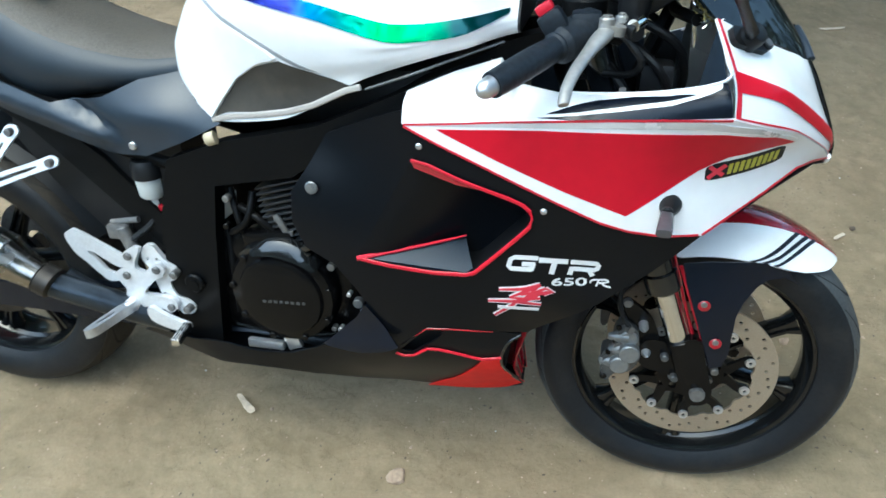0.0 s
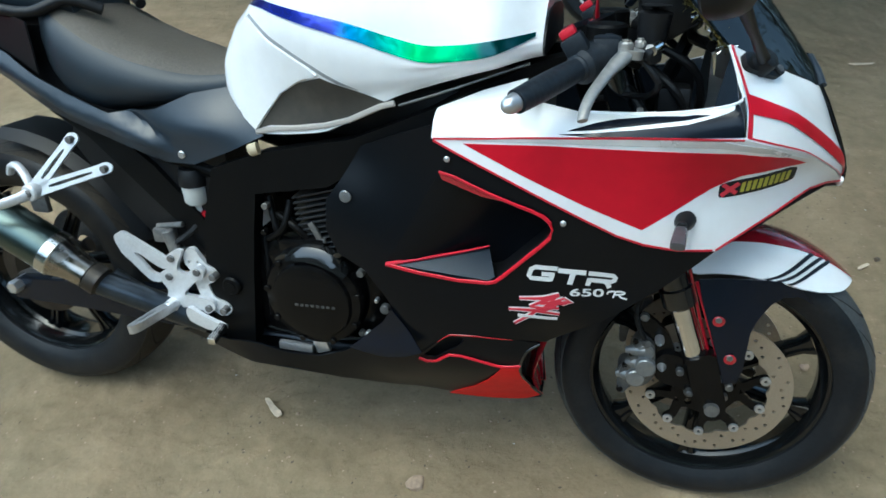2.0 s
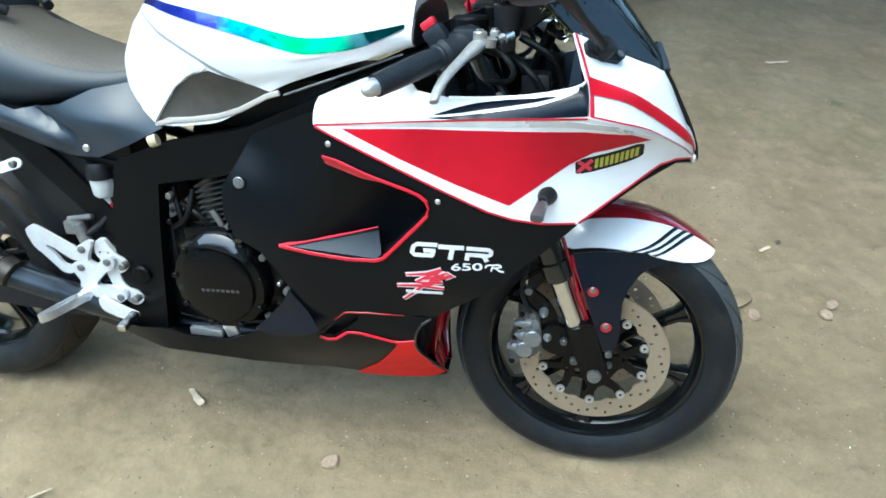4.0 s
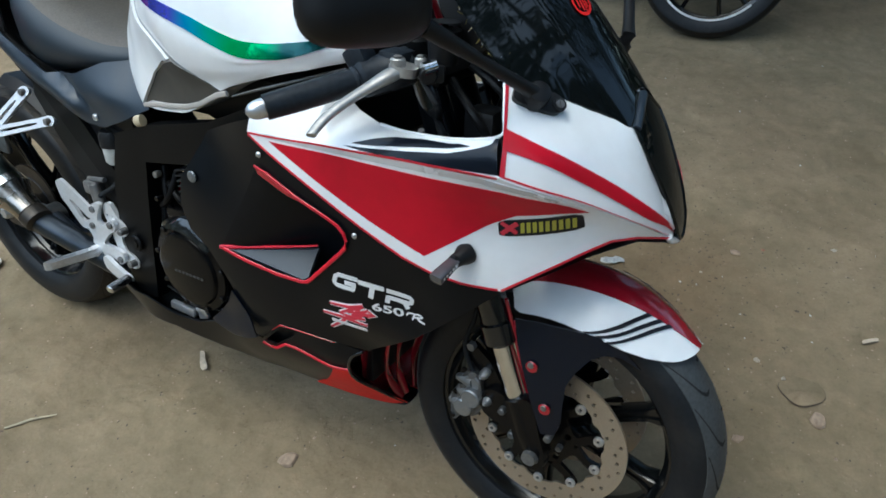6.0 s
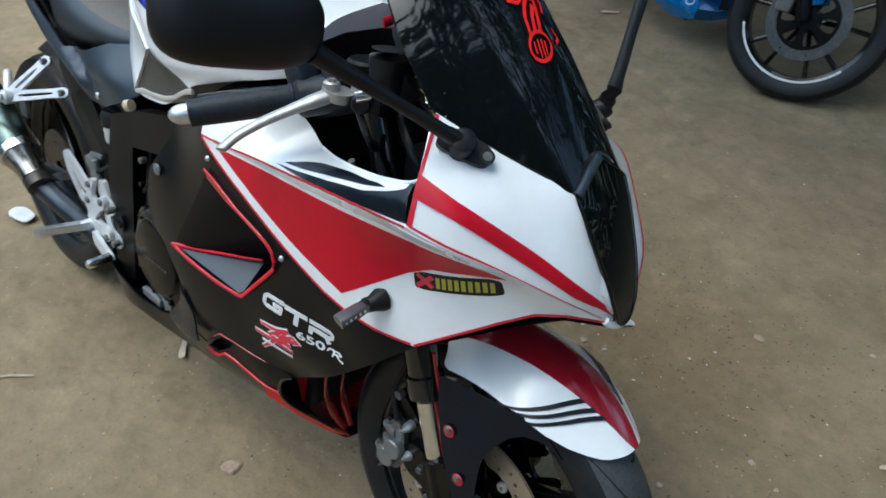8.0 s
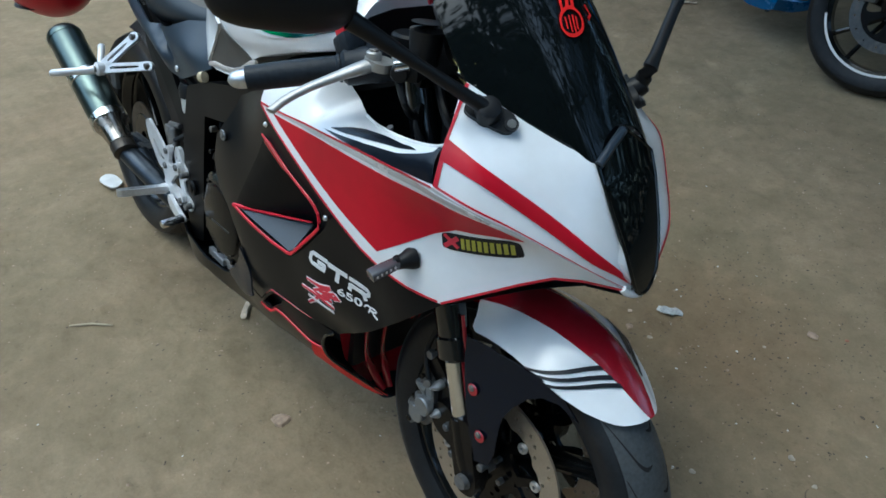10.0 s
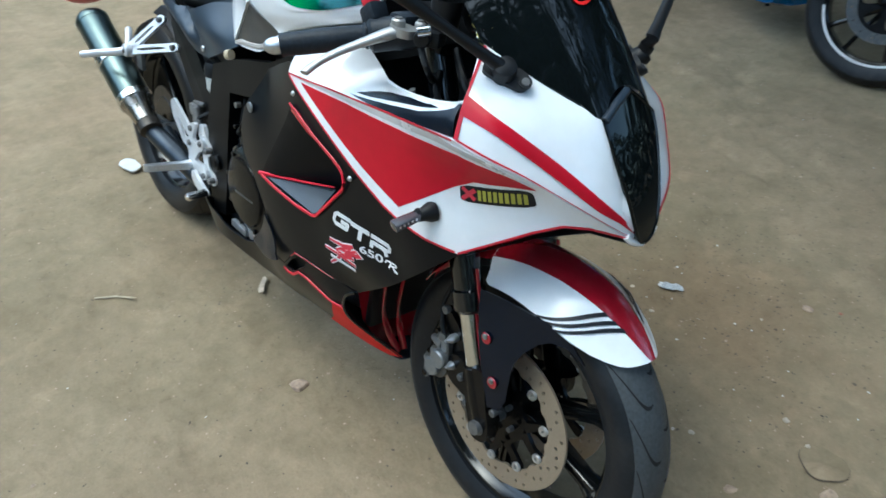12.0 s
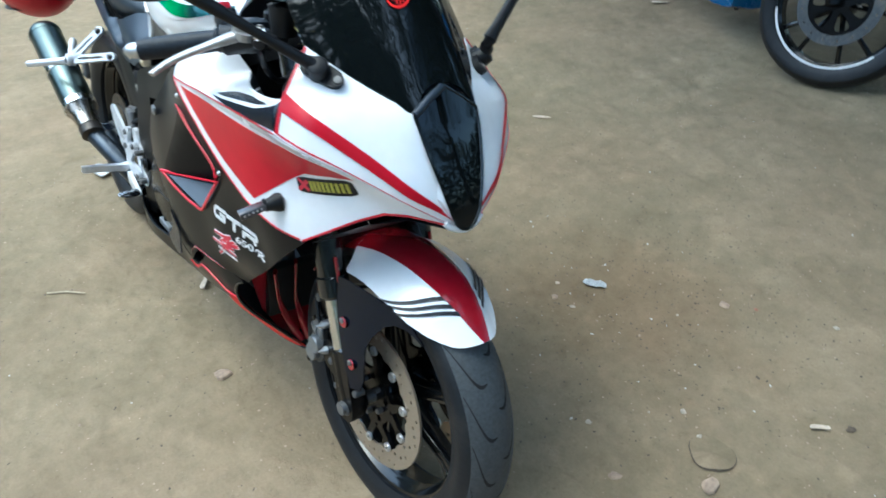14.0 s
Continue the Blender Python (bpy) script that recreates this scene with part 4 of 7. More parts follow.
    part("cockpit_wall", flip((v, [(3 * i + j, 3 * i + j + 1, 3 * i + j + 4, 3 * i + j + 3) for i in range(len(wall) - 1) for j in range(2)])), INNER, moto, "dark blue inner panel")

    # turn signal
    sy = SIDE(-.105, .683)
    sig = part("turn_signal", flip(join(tube([(-.105, sy + .004, .683), (-.107, sy - .004, .682), (-.109, sy - .014, .680), (-.112, sy - .024, .677)], [.0165, .0160, .0115, .009], 16))), PLASTIC, moto, "dark turn signal on a rubber stalk")
    o, axis_l = Vector((-.1112, sy - .021, .6795)), Vector((-.0062, -.0430, -.0130))
    side_l = Vector((1, -.14, 0)).normalized()
    rise_l = axis_l.cross(side_l).normalized()
    rings = []
    for q, wide, tall in ((0, .0080, .0056), (.04, .0092, .0066), (.5, .0102, .0074), (.92, .0112, .0080), (.99, .0104, .0074), (1.0, .0075, .0050)):
        rings.append([o + axis_l * q + side_l * (wide * math.copysign(abs(math.cos(a)) ** .55, math.cos(a))) + rise_l * (tall * math.copysign(abs(math.sin(a)) ** .55, math.sin(a))) for a in (2 * math.pi * k / 20 for k in range(20))])
    part("lens", flip(skin(rings)), SMOKED_LENS, sig, "smoky clear lens with pale beads")
    for q in (.22, .38, .54, .70, .86):
        part("lens_bead", flip(box(o + axis_l * q + side_l * (.0094 + .0018 * q) + rise_l * .001, (.0016, .0030, .0036), .0006, Matrix.Rotation(math.atan2(axis_l.x, -axis_l.y), 4, "Z"))), LENS_RIB, sig, "pale bead in the lens")
    part("lens_rim", flip(tube([o - axis_l * .06, o - axis_l * .03, o + axis_l * .06, o + axis_l * .10], [.0085, .0118, .0122, .0105], 16, flat=.72)), PLASTIC, sig)

    # mid fairing with its scoop
    hole = [(-.484, .740), (-.460, .735), (-.396, .709), (-.334, .688), (-.316, .680), (-.305, .670), (-.301, .657), (-.305, .643), (-.318, .628), (-.379, .564), (-.390, .554), (-.403, .550), (-.451, .551), (-.524, .561), (-.578, .571)]
    mid_line = [(-.628, .763), (-.562, .790), (-.500, .812), (-.490, .795), (-.379, .741), (-.287, .698), (-.203, .657), (-.161, .644), (-.111, .635), (-.052, .627), (-.085, .596), (-.123, .560), (-.156, .530), (-.190, .500), (-.242, .460), (-.296, .420), (-.302, .414),
                (-.354, .424), (-.414, .431), (-.466, .433), (-.500, .408), (-.532, .375), (-.60, .372), (-.656, .363), (-.589, .425), (-.574, .475), (-.588, .504), (-.622, .550), (-.671, .575), (-.692, .618), (-.690, .670), (-.657, .716)]
    mid = part("mid_fairing", flip(sheet(mid_line, on(SIDE), .004, -.003, .02, [hole])), BLACK, moto, "satin black mid fairing with a red-edged scoop")

    def scoop(x, z):
        ax, az, bx, bz = -.578, .571, -.484, .740
        dx, dz = bx - ax, bz - az
        d = ((x - ax) * dz - (z - az) * dx) / math.hypot(dx, dz)
        t = min(1, max(0, d / .17))
        return (x, SIDE(x, z) + .003 + .075 * t * t * (3 - 2 * t), z)
    crest = [(-.655, .362), (-.598, .367), (-.523, .391)]

    def shoulder(x, z):
        return (x, SIDE(x, z) - .002 - .016 * math.exp(-(near_line(x, z, crest) / .030) ** 2), z)
    # dark blue here stands for sky sheen on the black fairing's fold
    part("fairing_shoulder", flip(sheet([(-.672, .366), (-.640, .396), (-.596, .442), (-.576, .476), (-.552, .440), (-.520, .394), (-.556, .374), (-.600, .362)], shoulder, .003, 0, .012)), NAVY, mid, "folded corner of the black fairing, its sky sheen put in as dark blue")
    part("scoop", flip(sheet(hole, scoop, .002, 0, .02)), BLACK, mid, "recess of the side scoop")
    wallpts = run(hole, .012)
    wv = []
    for p in wallpts:
        wv += [Vector((p[0], SIDE(*p) + .003, p[1])), Vector(scoop(*p))]
    part("scoop_wall", flip((wv, [(2 * i, 2 * i + 1, 2 * i + 3, 2 * i + 2) for i in range(len(wallpts) - 1)])), PLASTIC, mid)
    tri = [Vector((-.574, SIDE(-.574, .571) + .002, .5705)), Vector((-.403, SIDE(-.403, .552) + .002, .5525)), Vector((-.392, SIDE(-.392, .556) + .004, .5600)), Vector((-.412, -.156, .586))]
    part("scoop_floor", flip((tri + [p + Vector((0, .004, -.006)) for p in tri], [(0, 1, 2, 3), (7, 6, 5, 4), (0, 4, 5, 1), (1, 5, 6, 2), (2, 6, 7, 3), (3, 7, 4, 0)])), GREY_PLASTIC, mid, "grey floor of the scoop")

    def edge3(line, lift=.002):
        return [Vector((x, SIDE(x, z) - lift, z)) for x, z in line]
    rim_line = edge3(run([(-.484, .740), (-.460, .735), (-.396, .709), (-.334, .688), (-.316, .680), (-.305, .670), (-.301, .657), (-.305, .643), (-.318, .628), (-.379, .564), (-.390, .554), (-.403, .550), (-.451, .551), (-.524, .561), (-.578, .571)], .012))
    fat = [.0024 + .0012 * min(1, 2.2 * k / len(rim_line)) for k in range(len(rim_line))]
    part("red_edge", flip(join(tube(rim_line, fat, 8, flat=.6), tube([Vector((-.578, SIDE(-.576, .571) - .003, .571)).lerp(Vector((-.411, -.160, .5885)), k / 12) + Vector((0, 0, .004 * (k / 12) ** 3)) for k in range(13)], [.0040, .0040, .0038, .0036, .0034, .0032, .0030, .0028, .0026, .0024, .0022, .0020, .0018], 8))), RED_TRIM, mid, "red painted scoop edge")
    part("red_edge", flip(sheet([(-.485, .738), (-.480, .727), (-.455, .719), (-.415, .705), (-.376, .6985), (-.396, .709), (-.455, .735)], on(SIDE), .001, -.0005, .015)), DEEP_RED, mid, "deep red inner step of the scoop edge")
    for bx, bz in ((-.471, .762), (-.285, .671), (-.651, .681)):
        r = .011 if bx < -.6 else .005
        o = Vector((bx, SIDE(bx, bz), bz))
        part("fairing_screw", flip(join(rod(o, o + Vector((0, -.004, 0)), r, 14, bevel=.0015), rod(o + Vector((0, -.004, 0)), o + Vector((0, -.0055, 0)), r * .5, 6))), CAP_GREY if bx < -.6 else ALU, mid)

    # belly pan
    belly_line = [(-.354, .422), (-.414, .429), (-.466, .431), (-.500, .406), (-.532, .373), (-.60, .370), (-.656, .361), (-.700, .335), (-.745, .318), (-.80, .322), (-.87, .335), (-.905, .333), (-.96, .322), (-1.06, .318), (-1.09, .305), (-.98, .288), (-.906, .279), (-.82, .283), (-.72, .247), (-.56, .232), (-.47, .203),
                  (-.346, .181), (-.318, .190), (-.331, .240), (-.345, .319), (-.347, .360), (-.335, .395), (-.312, .412)]
    vent = [(-.525, .370), (-.502, .396), (-.474, .420), (-.446, .420), (-.456, .403), (-.478, .386), (-.502, .366)]
    bel = part("belly_pan", flip(sheet(belly_line, on(BELLY), .004, -.002, .02, [vent])), BLACK, moto, "satin black belly pan with red trim")
    part("red_lip", flip(sheet([(-.503, .206), (-.472, .236), (-.442, .262), (-.412, .300), (-.389, .335), (-.379, .354), (-.346, .358), (-.345, .319), (-.329, .240), (-.314, .190), (-.346, .179), (-.44, .192)], on(BELLY), .0015, .0005, .02)), DECAL_BRIGHT, bel, "bright red front corner")
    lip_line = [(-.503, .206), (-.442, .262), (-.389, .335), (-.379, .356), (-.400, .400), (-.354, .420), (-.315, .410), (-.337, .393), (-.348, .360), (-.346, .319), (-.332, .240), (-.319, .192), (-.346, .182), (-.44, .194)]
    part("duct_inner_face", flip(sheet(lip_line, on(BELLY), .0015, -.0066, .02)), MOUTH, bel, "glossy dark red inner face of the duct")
    part("mouth_rim", flip(tube(catmull([(x, BELLY(x, z) + .002, z) for x, z in ((-.314, .411), (-.336, .394), (-.347, .360), (-.345, .319), (-.331, .240), (-.318, .190))], 6), .0032, 10)), GLOSS, bel, "thin black rim of the front duct")
    vl = [(-.533, .364), (-.518, .357), (-.502, .359), (-.476, .379), (-.455, .378), (-.430, .371), (-.382, .355), (-.347, .358)]
    part("red_edge", flip(tube([Vector((x, BELLY(x, z) - .001, z)) for x, z in run(vl, .01)], .0030, 8, flat=.6)), RED_TRIM, bel)
    vu = [(-.495, .411), (-.472, .431), (-.430, .432), (-.395, .429), (-.360, .425)]
    part("red_edge", flip(tube([Vector((x, SIDE(x, z) + .001, z)) for x, z in vu], [.0008, .0018, .0016, .0013, .0007], 8, flat=.6)), DEEP_RED, bel)
    part("vent_back", flip(sheet([(-.545, .385), (-.500, .43), (-.43, .435), (-.44, .36), (-.54, .345)], lambda x, z: (x, BELLY(x, z) + .02, z), .002, 0, .03)), PLASTIC, bel)

    # writing on the mid fairing
    def film(x, z):
        return SIDE(x, z) + .003
    if s < 0:
        def stroke_letter(lines, base, along, up, width):
            """Broad strokes of a slanted block letter: base corner, width vector and height vector of its box."""
            out = []
            for l in lines:
                pts = [(base[0] + u * along[0] + w * up[0], base[1] + u * along[1] + w * up[1]) for u, w in l]
                out.append(sheet(band(pts, width), on(film), .0008, .0012, .008))
            return join(*out)
        part("letter", stroke_letter([[(1.0, .88), (.22, .88), (.10, .72), (.10, .26), (.20, .12), (.92, .12)], [(.90, .06), (.90, .50)], [(.98, .46), (.52, .46)]], (-.3415, .5632), (.0455, -.0012), (.0075, .0280), .0078), DECAL_WHITE, mid, "white block letter G")
        part("letter", stroke_letter([[(.0, .86), (1.0, .86)], [(.56, .86), (.56, .0)]], (-.2935, .5590), (.0445, -.0030), (.0060, .0285), .0086), DECAL_WHITE, mid, "white block letter T")
        part("letter", stroke_letter([[(.0, .87), (.86, .87), (.93, .76), (.93, .52), (.84, .42), (.12, .42)], [(.10, .52), (.10, .0)], [(.50, .42), (.70, .36), (.86, .0)]], (-.2450, .5560), (.0465, -.0045), (.0060, .0275), .0078), DECAL_WHITE, mid, "white block letter R")
        part("model_number", text_shape("650", -.267, -.2125, .5345, .5495, film, .0008, .0, .016), DECAL_WHITE, mid, "white model number 650")
        script = [[(-.2075, .5394), (-.2050, .5441), (-.1952, .5450), (-.1959, .5391), (-.1977, .5333)], [(-.1952, .5447), (-.1855, .5460), (-.1794, .5434), (-.1850, .5406), (-.1941, .5392)], [(-.1892, .5395), (-.1838, .5349), (-.1749, .5327)]]
        part("script_letter", join(*[sheet(band([tuple(p[:2]) for p in catmull([(a, b, 0) for a, b in l], 4)], .0028), on(film), .0008, .0012, .008) for l in script]), DECAL_WHITE, mid, "white script letter R")
        strokes = [[(-.3492, .5239), (-.3099, .5277), (-.2843, .5375)], [(-.3315, .5092), (-.3068, .5236), (-.2832, .5349)], [(-.3141, .5161), (-.2890, .5224), (-.2762, .5295)], [(-.2762, .5295), (-.2648, .5222), (-.2785, .5169)], [(-.3308, .5086), (-.3065, .5068), (-.2833, .5085)],
                   [(-.3671, .4992), (-.3245, .5008), (-.2818, .4945)], [(-.3571, .4672), (-.3291, .4903), (-.3141, .5091)]]
        fills = [[(-.3066, .5116), (-.2889, .5185), (-.2678, .5218)], [(-.3276, .4965), (-.3065, .5068), (-.2830, .5201)], [(-.3185, .4990), (-.3007, .5125), (-.2895, .5322)], [(-.3120, .5000), (-.2990, .5080), (-.2880, .5140)]]
        part("emblem_backing", join(*[sheet(band(l, [.0082, .0112, .0086]), on(film), .0008, .0010, .012) for l in strokes]), DECAL_WHITE, mid, "white edge of a brush-stroke emblem")
        part("emblem", join(*[sheet(band(l, [.0034, .0062, .0040]), on(film), .0008, .0018, .012) for l in strokes], *[sheet(band(l, [.0050, .0080, .0050]), on(film), .0008, .0014, .012) for l in fills]), DECAL_RED, mid, "red brush-stroke emblem")
        part("emblem_bar", sheet(band([(-.3515, .4873), (-.3184, .4856), (-.2850, .4838)], .0062), on(film), .0008, .0022, .012), DECAL_WHITE, mid)

# keel under the belly pan
keel = []
for x, w, z in ((-1.06, .14, .295), (-.9, .18, .278), (-.72, .145, .247), (-.56, .115, .232), (-.457, .075, .203), (-.346, .034, .181), (-.318, .03, .184)):
    keel.append([Vector((x, -w, z)), Vector((x, -w * .5, z - .006)), Vector((x, 0, z - .008)), Vector((x, w * .5, z - .006)), Vector((x, w, z))])
part("belly_keel", skin(keel, closed=False), BLACK, moto)


# headlamp lens, screen
def lens(u, z):
    xs = ((.69, .142), (.708, .139), (.73, .135), (.76, .124), (.786, .112), (.815, .097), (.842, .083), (.866, .068), (.905, .046))
    xe = next(a[1] + (b[1] - a[1]) * (z - a[0]) / (b[0] - a[0]) for a, b in zip(xs[:-1], xs[1:]) if z <= b[0] or b is xs[-1])
    return (xe + .0055 * (1 - min(1, abs(u) / .06) ** 2), u, z)


lens_half = [(.030, .886), (.060, .867), (.0565, .842), (.0515, .815), (.044, .786), (.037, .76), (.028, .73), (.018, .711), (.009, .704)]
lens_line = [(0, .902)] + [(-u, z) for u, z in lens_half] + [(0, .702)] + lens_half[::-1]
lamp = part("headlamp", sheet(lens_line, lens, .006, .002, .016, out=(1, 0, 0)), SMOKE, moto, "tall dark smoked headlamp cover")
part("lens_rim", tube([Vector(lens(u, z)) + Vector((.0015, 0, .0005)) for u, z in run(lens_line + lens_line[:1], .01)], .0026, 8, up=(1, 0, 0)), SMOKE, lamp)
part("lens_brow", tube([Vector(lens(u, z)) + Vector((.003, 0, .001)) for u, z in run([(-.060, .866), (-.030, .886), (-.004, .899)], .01)], .0062, 10), GREY_PLASTIC, lamp, "grey brow over the lamp")
part("nose_chin", join(tube(catmull([(.135, -.036, .716), (.138, -.024, .706), (.142, 0, .700), (.138, .024, .706), (.135, .036, .716)], 4), .0055, 10)), WHITE, moto, "white chin under the headlamp")
part("nose_underside", skin([[Vector((x, -w, z)), Vector((x, 0, z - .004)), Vector((x, w, z))] for x, w, z in ((.14, .02, .700), (.103, .078, .716), (.05, .12, .694), (0, .145, .66), (-.05, .16, .625))], closed=False), PLASTIC, moto)


SCREEN_COLUMNS = (  # across the screen from its middle to its edge: the lower end, the upper end
    (0.0, (.050, 0, .905), (-.205, 0, 1.150)), (.22, (.056, .034, .896), (-.205, .038, 1.146)), (.40, (.0655, .0605, .8685), (-.206, .070, 1.136)), (.60, (.034, .0805, .8845), (-.211, .094, 1.120)),
    (.80, (-.016, .1165, .9060), (-.218, .112, 1.103)), (1.0, (-.082, .1545, .9375), (-.226, .126, 1.085)))


def screen(u, w):
    """u from -1 (right edge) to 1 (left edge), w from 0 (bottom) to 1 (top)."""
    t, s = min(abs(u), 1.0), (1 if u > 0 else -1)
    swell = .012 * math.sin(math.pi * min(max(w, 0), 1))
    cols = [(k, Vector(a).lerp(Vector(b), w) + Vector((1 - k, .9 * k, 1 - k)) * swell) for k, a, b in SCREEN_COLUMNS]
    i = next(n for n in range(5) if t <= cols[n + 1][0])
    (ta, a), (tb, b) = cols[i], cols[i + 1]
    p0 = cols[i - 1] if i else (-cols[1][0], Vector((cols[1][1].x, -cols[1][1].y, cols[1][1].z)))
    p3 = cols[i + 2] if i < 4 else (2 * tb - ta, 2 * b - a)
    h, q = tb - ta, (t - ta) / (tb - ta)
    ma, mb = (b - p0[1]) / (tb - p0[0]) * h, (p3[1] - a) / (p3[0] - ta) * h
    p = a * (2 * q ** 3 - 3 * q * q + 1) + ma * (q ** 3 - 2 * q * q + q) + b * (3 * q * q - 2 * q ** 3) + mb * (q ** 3 - q * q)
    return Vector((p.x, s * p.y if t > 0 else 0, p.z))


grid = []
for i in range(65):
    u = -1 + i / 32
    top = 1 - .2 * max(0, (abs(u) - .8) / .2) ** 2
    outer = [screen(u, top * k / 30) for k in range(31)]
    grid.append(outer + [p + Vector((-.002, 0, -.002)) for p in outer[::-1]])
scr = part("windscreen", skin(grid), SMOKE, moto, "dark smoked windscreen reflecting the trees")
def oval(cu, cw, ru, rw, turn=0.0, n=16):
    return [(cu + ru * math.cos(a + turn), cw + rw * math.sin(a)) for a in (2 * math.pi * k / n for k in range(n + 1))]


fig = [(oval(-.145, .405, .050, .052), .014), ([(-.162, .37), (-.148, .43)], .010), ([(-.148, .362), (-.133, .425)], .010), ([(-.133, .368), (-.120, .415)], .010), ([(-.175, .39), (-.166, .43)], .010),
       ([(-.165, .452), (-.150, .52), (-.125, .56), (-.085, .60)], .020), ([(-.140, .455), (-.118, .51), (-.090, .55)], .022), ([(-.118, .445), (-.095, .50), (-.075, .55), (-.060, .60)], .022), (oval(-.075, .615, .034, .040), .018), ([(-.095, .60), (-.055, .635)], .014),
       ([(-.185, .60), (-.150, .575), (-.115, .59)], .016), ([(-.190, .62), (-.165, .66), (-.120, .70), (-.060, .68)], .018), (oval(-.125, .655, .026, .028), .014), ([(-.055, .52), (-.030, .56), (-.040, .62)], .014), ([(-.060, .40), (-.035, .42), (-.045, .46)], .014)]
part("screen_sticker", join(*[sheet(band([(2.1 * u + .17, v) for u, v in l], w), screen, .0008, .0025, .05, out=(1, 0, 1)) for l, w in fig]), DECAL_BRIGHT, scr, "red line figure stuck on the screen")

# tank: half sections (y, z) at stations along x, from the lower edge to the middle of the top
TANK = (
    (-.930, ((.070, .815), (.080, .832), (.080, .850), (.070, .868), (.045, .880), (0, .886))),
    (-.912, ((.100, .792), (.106, .818), (.106, .850), (.098, .885), (.065, .912), (0, .922))),
    (-.885, ((.122, .778), (.124, .812), (.121, .855), (.113, .905), (.085, .944), (0, .958))),
    (-.84, ((.143, .762), (.141, .808), (.139, .862), (.137, .930), (.108, .978), (0, .993))),
    (-.75, ((.155, .768), (.152, .820), (.166, .880), (.177, .955), (.142, 1.010), (0, 1.032))),
    (-.68, ((.165, .785), (.164, .825), (.188, .875), (.197, .945), (.155, 1.030), (0, 1.056))),
    (-.58, ((.180, .839), (.184, .854), (.197, .881), (.200, .930), (.160, 1.035), (0, 1.068))),
    (-.50, ((.178, .868), (.187, .877), (.194, .892), (.195, .915), (.150, 1.030), (0, 1.062))),
    (-.405, ((.170, .894), (.182, .901), (.188, .911), (.188, .929), (.138, 1.010), (0, 1.040))),
    (-.340, ((.126, .908), (.138, .914), (.144, .924), (.138, .940), (.095, .985), (0, 1.010))))


def tank_section(x):
    k = next((i for i in range(len(TANK) - 2) if x <= TANK[i + 1][0]), len(TANK) - 2)
    rows = [TANK[min(max(k + j, 0), len(TANK) - 1)] for j in (-1, 0, 1, 2)]
    t = (x - rows[1][0]) / (rows[2][0] - rows[1][0])
    out = []
    for a, b, c, d in zip(*(r[1] for r in rows)):
        out.append(tuple(0.5 * (2 * b[i] + (c[i] - a[i]) * t + (2 * a[i] - 5 * b[i] + 4 * c[i] - d[i]) * t * t + (3 * b[i] - a[i] - 3 * c[i] + d[i]) * t ** 3) for i in (0, 1)))
    return [tuple(p) for p in catmull([(*p, 0) for p in out], 6)]


def tank_y(x, z):
    sec = tank_section(min(max(x, -.929), -.341))
    for (y0, z0, _), (y1, z1, _) in zip(sec[:-1], sec[1:]):
        if z0 <= z <= z1:
            return -(y0 + (y1 - y0) * (z - z0) / (z1 - z0 + 1e-9))
    return -sec[0][0] if z < sec[0][1] else -sec[-1][0]


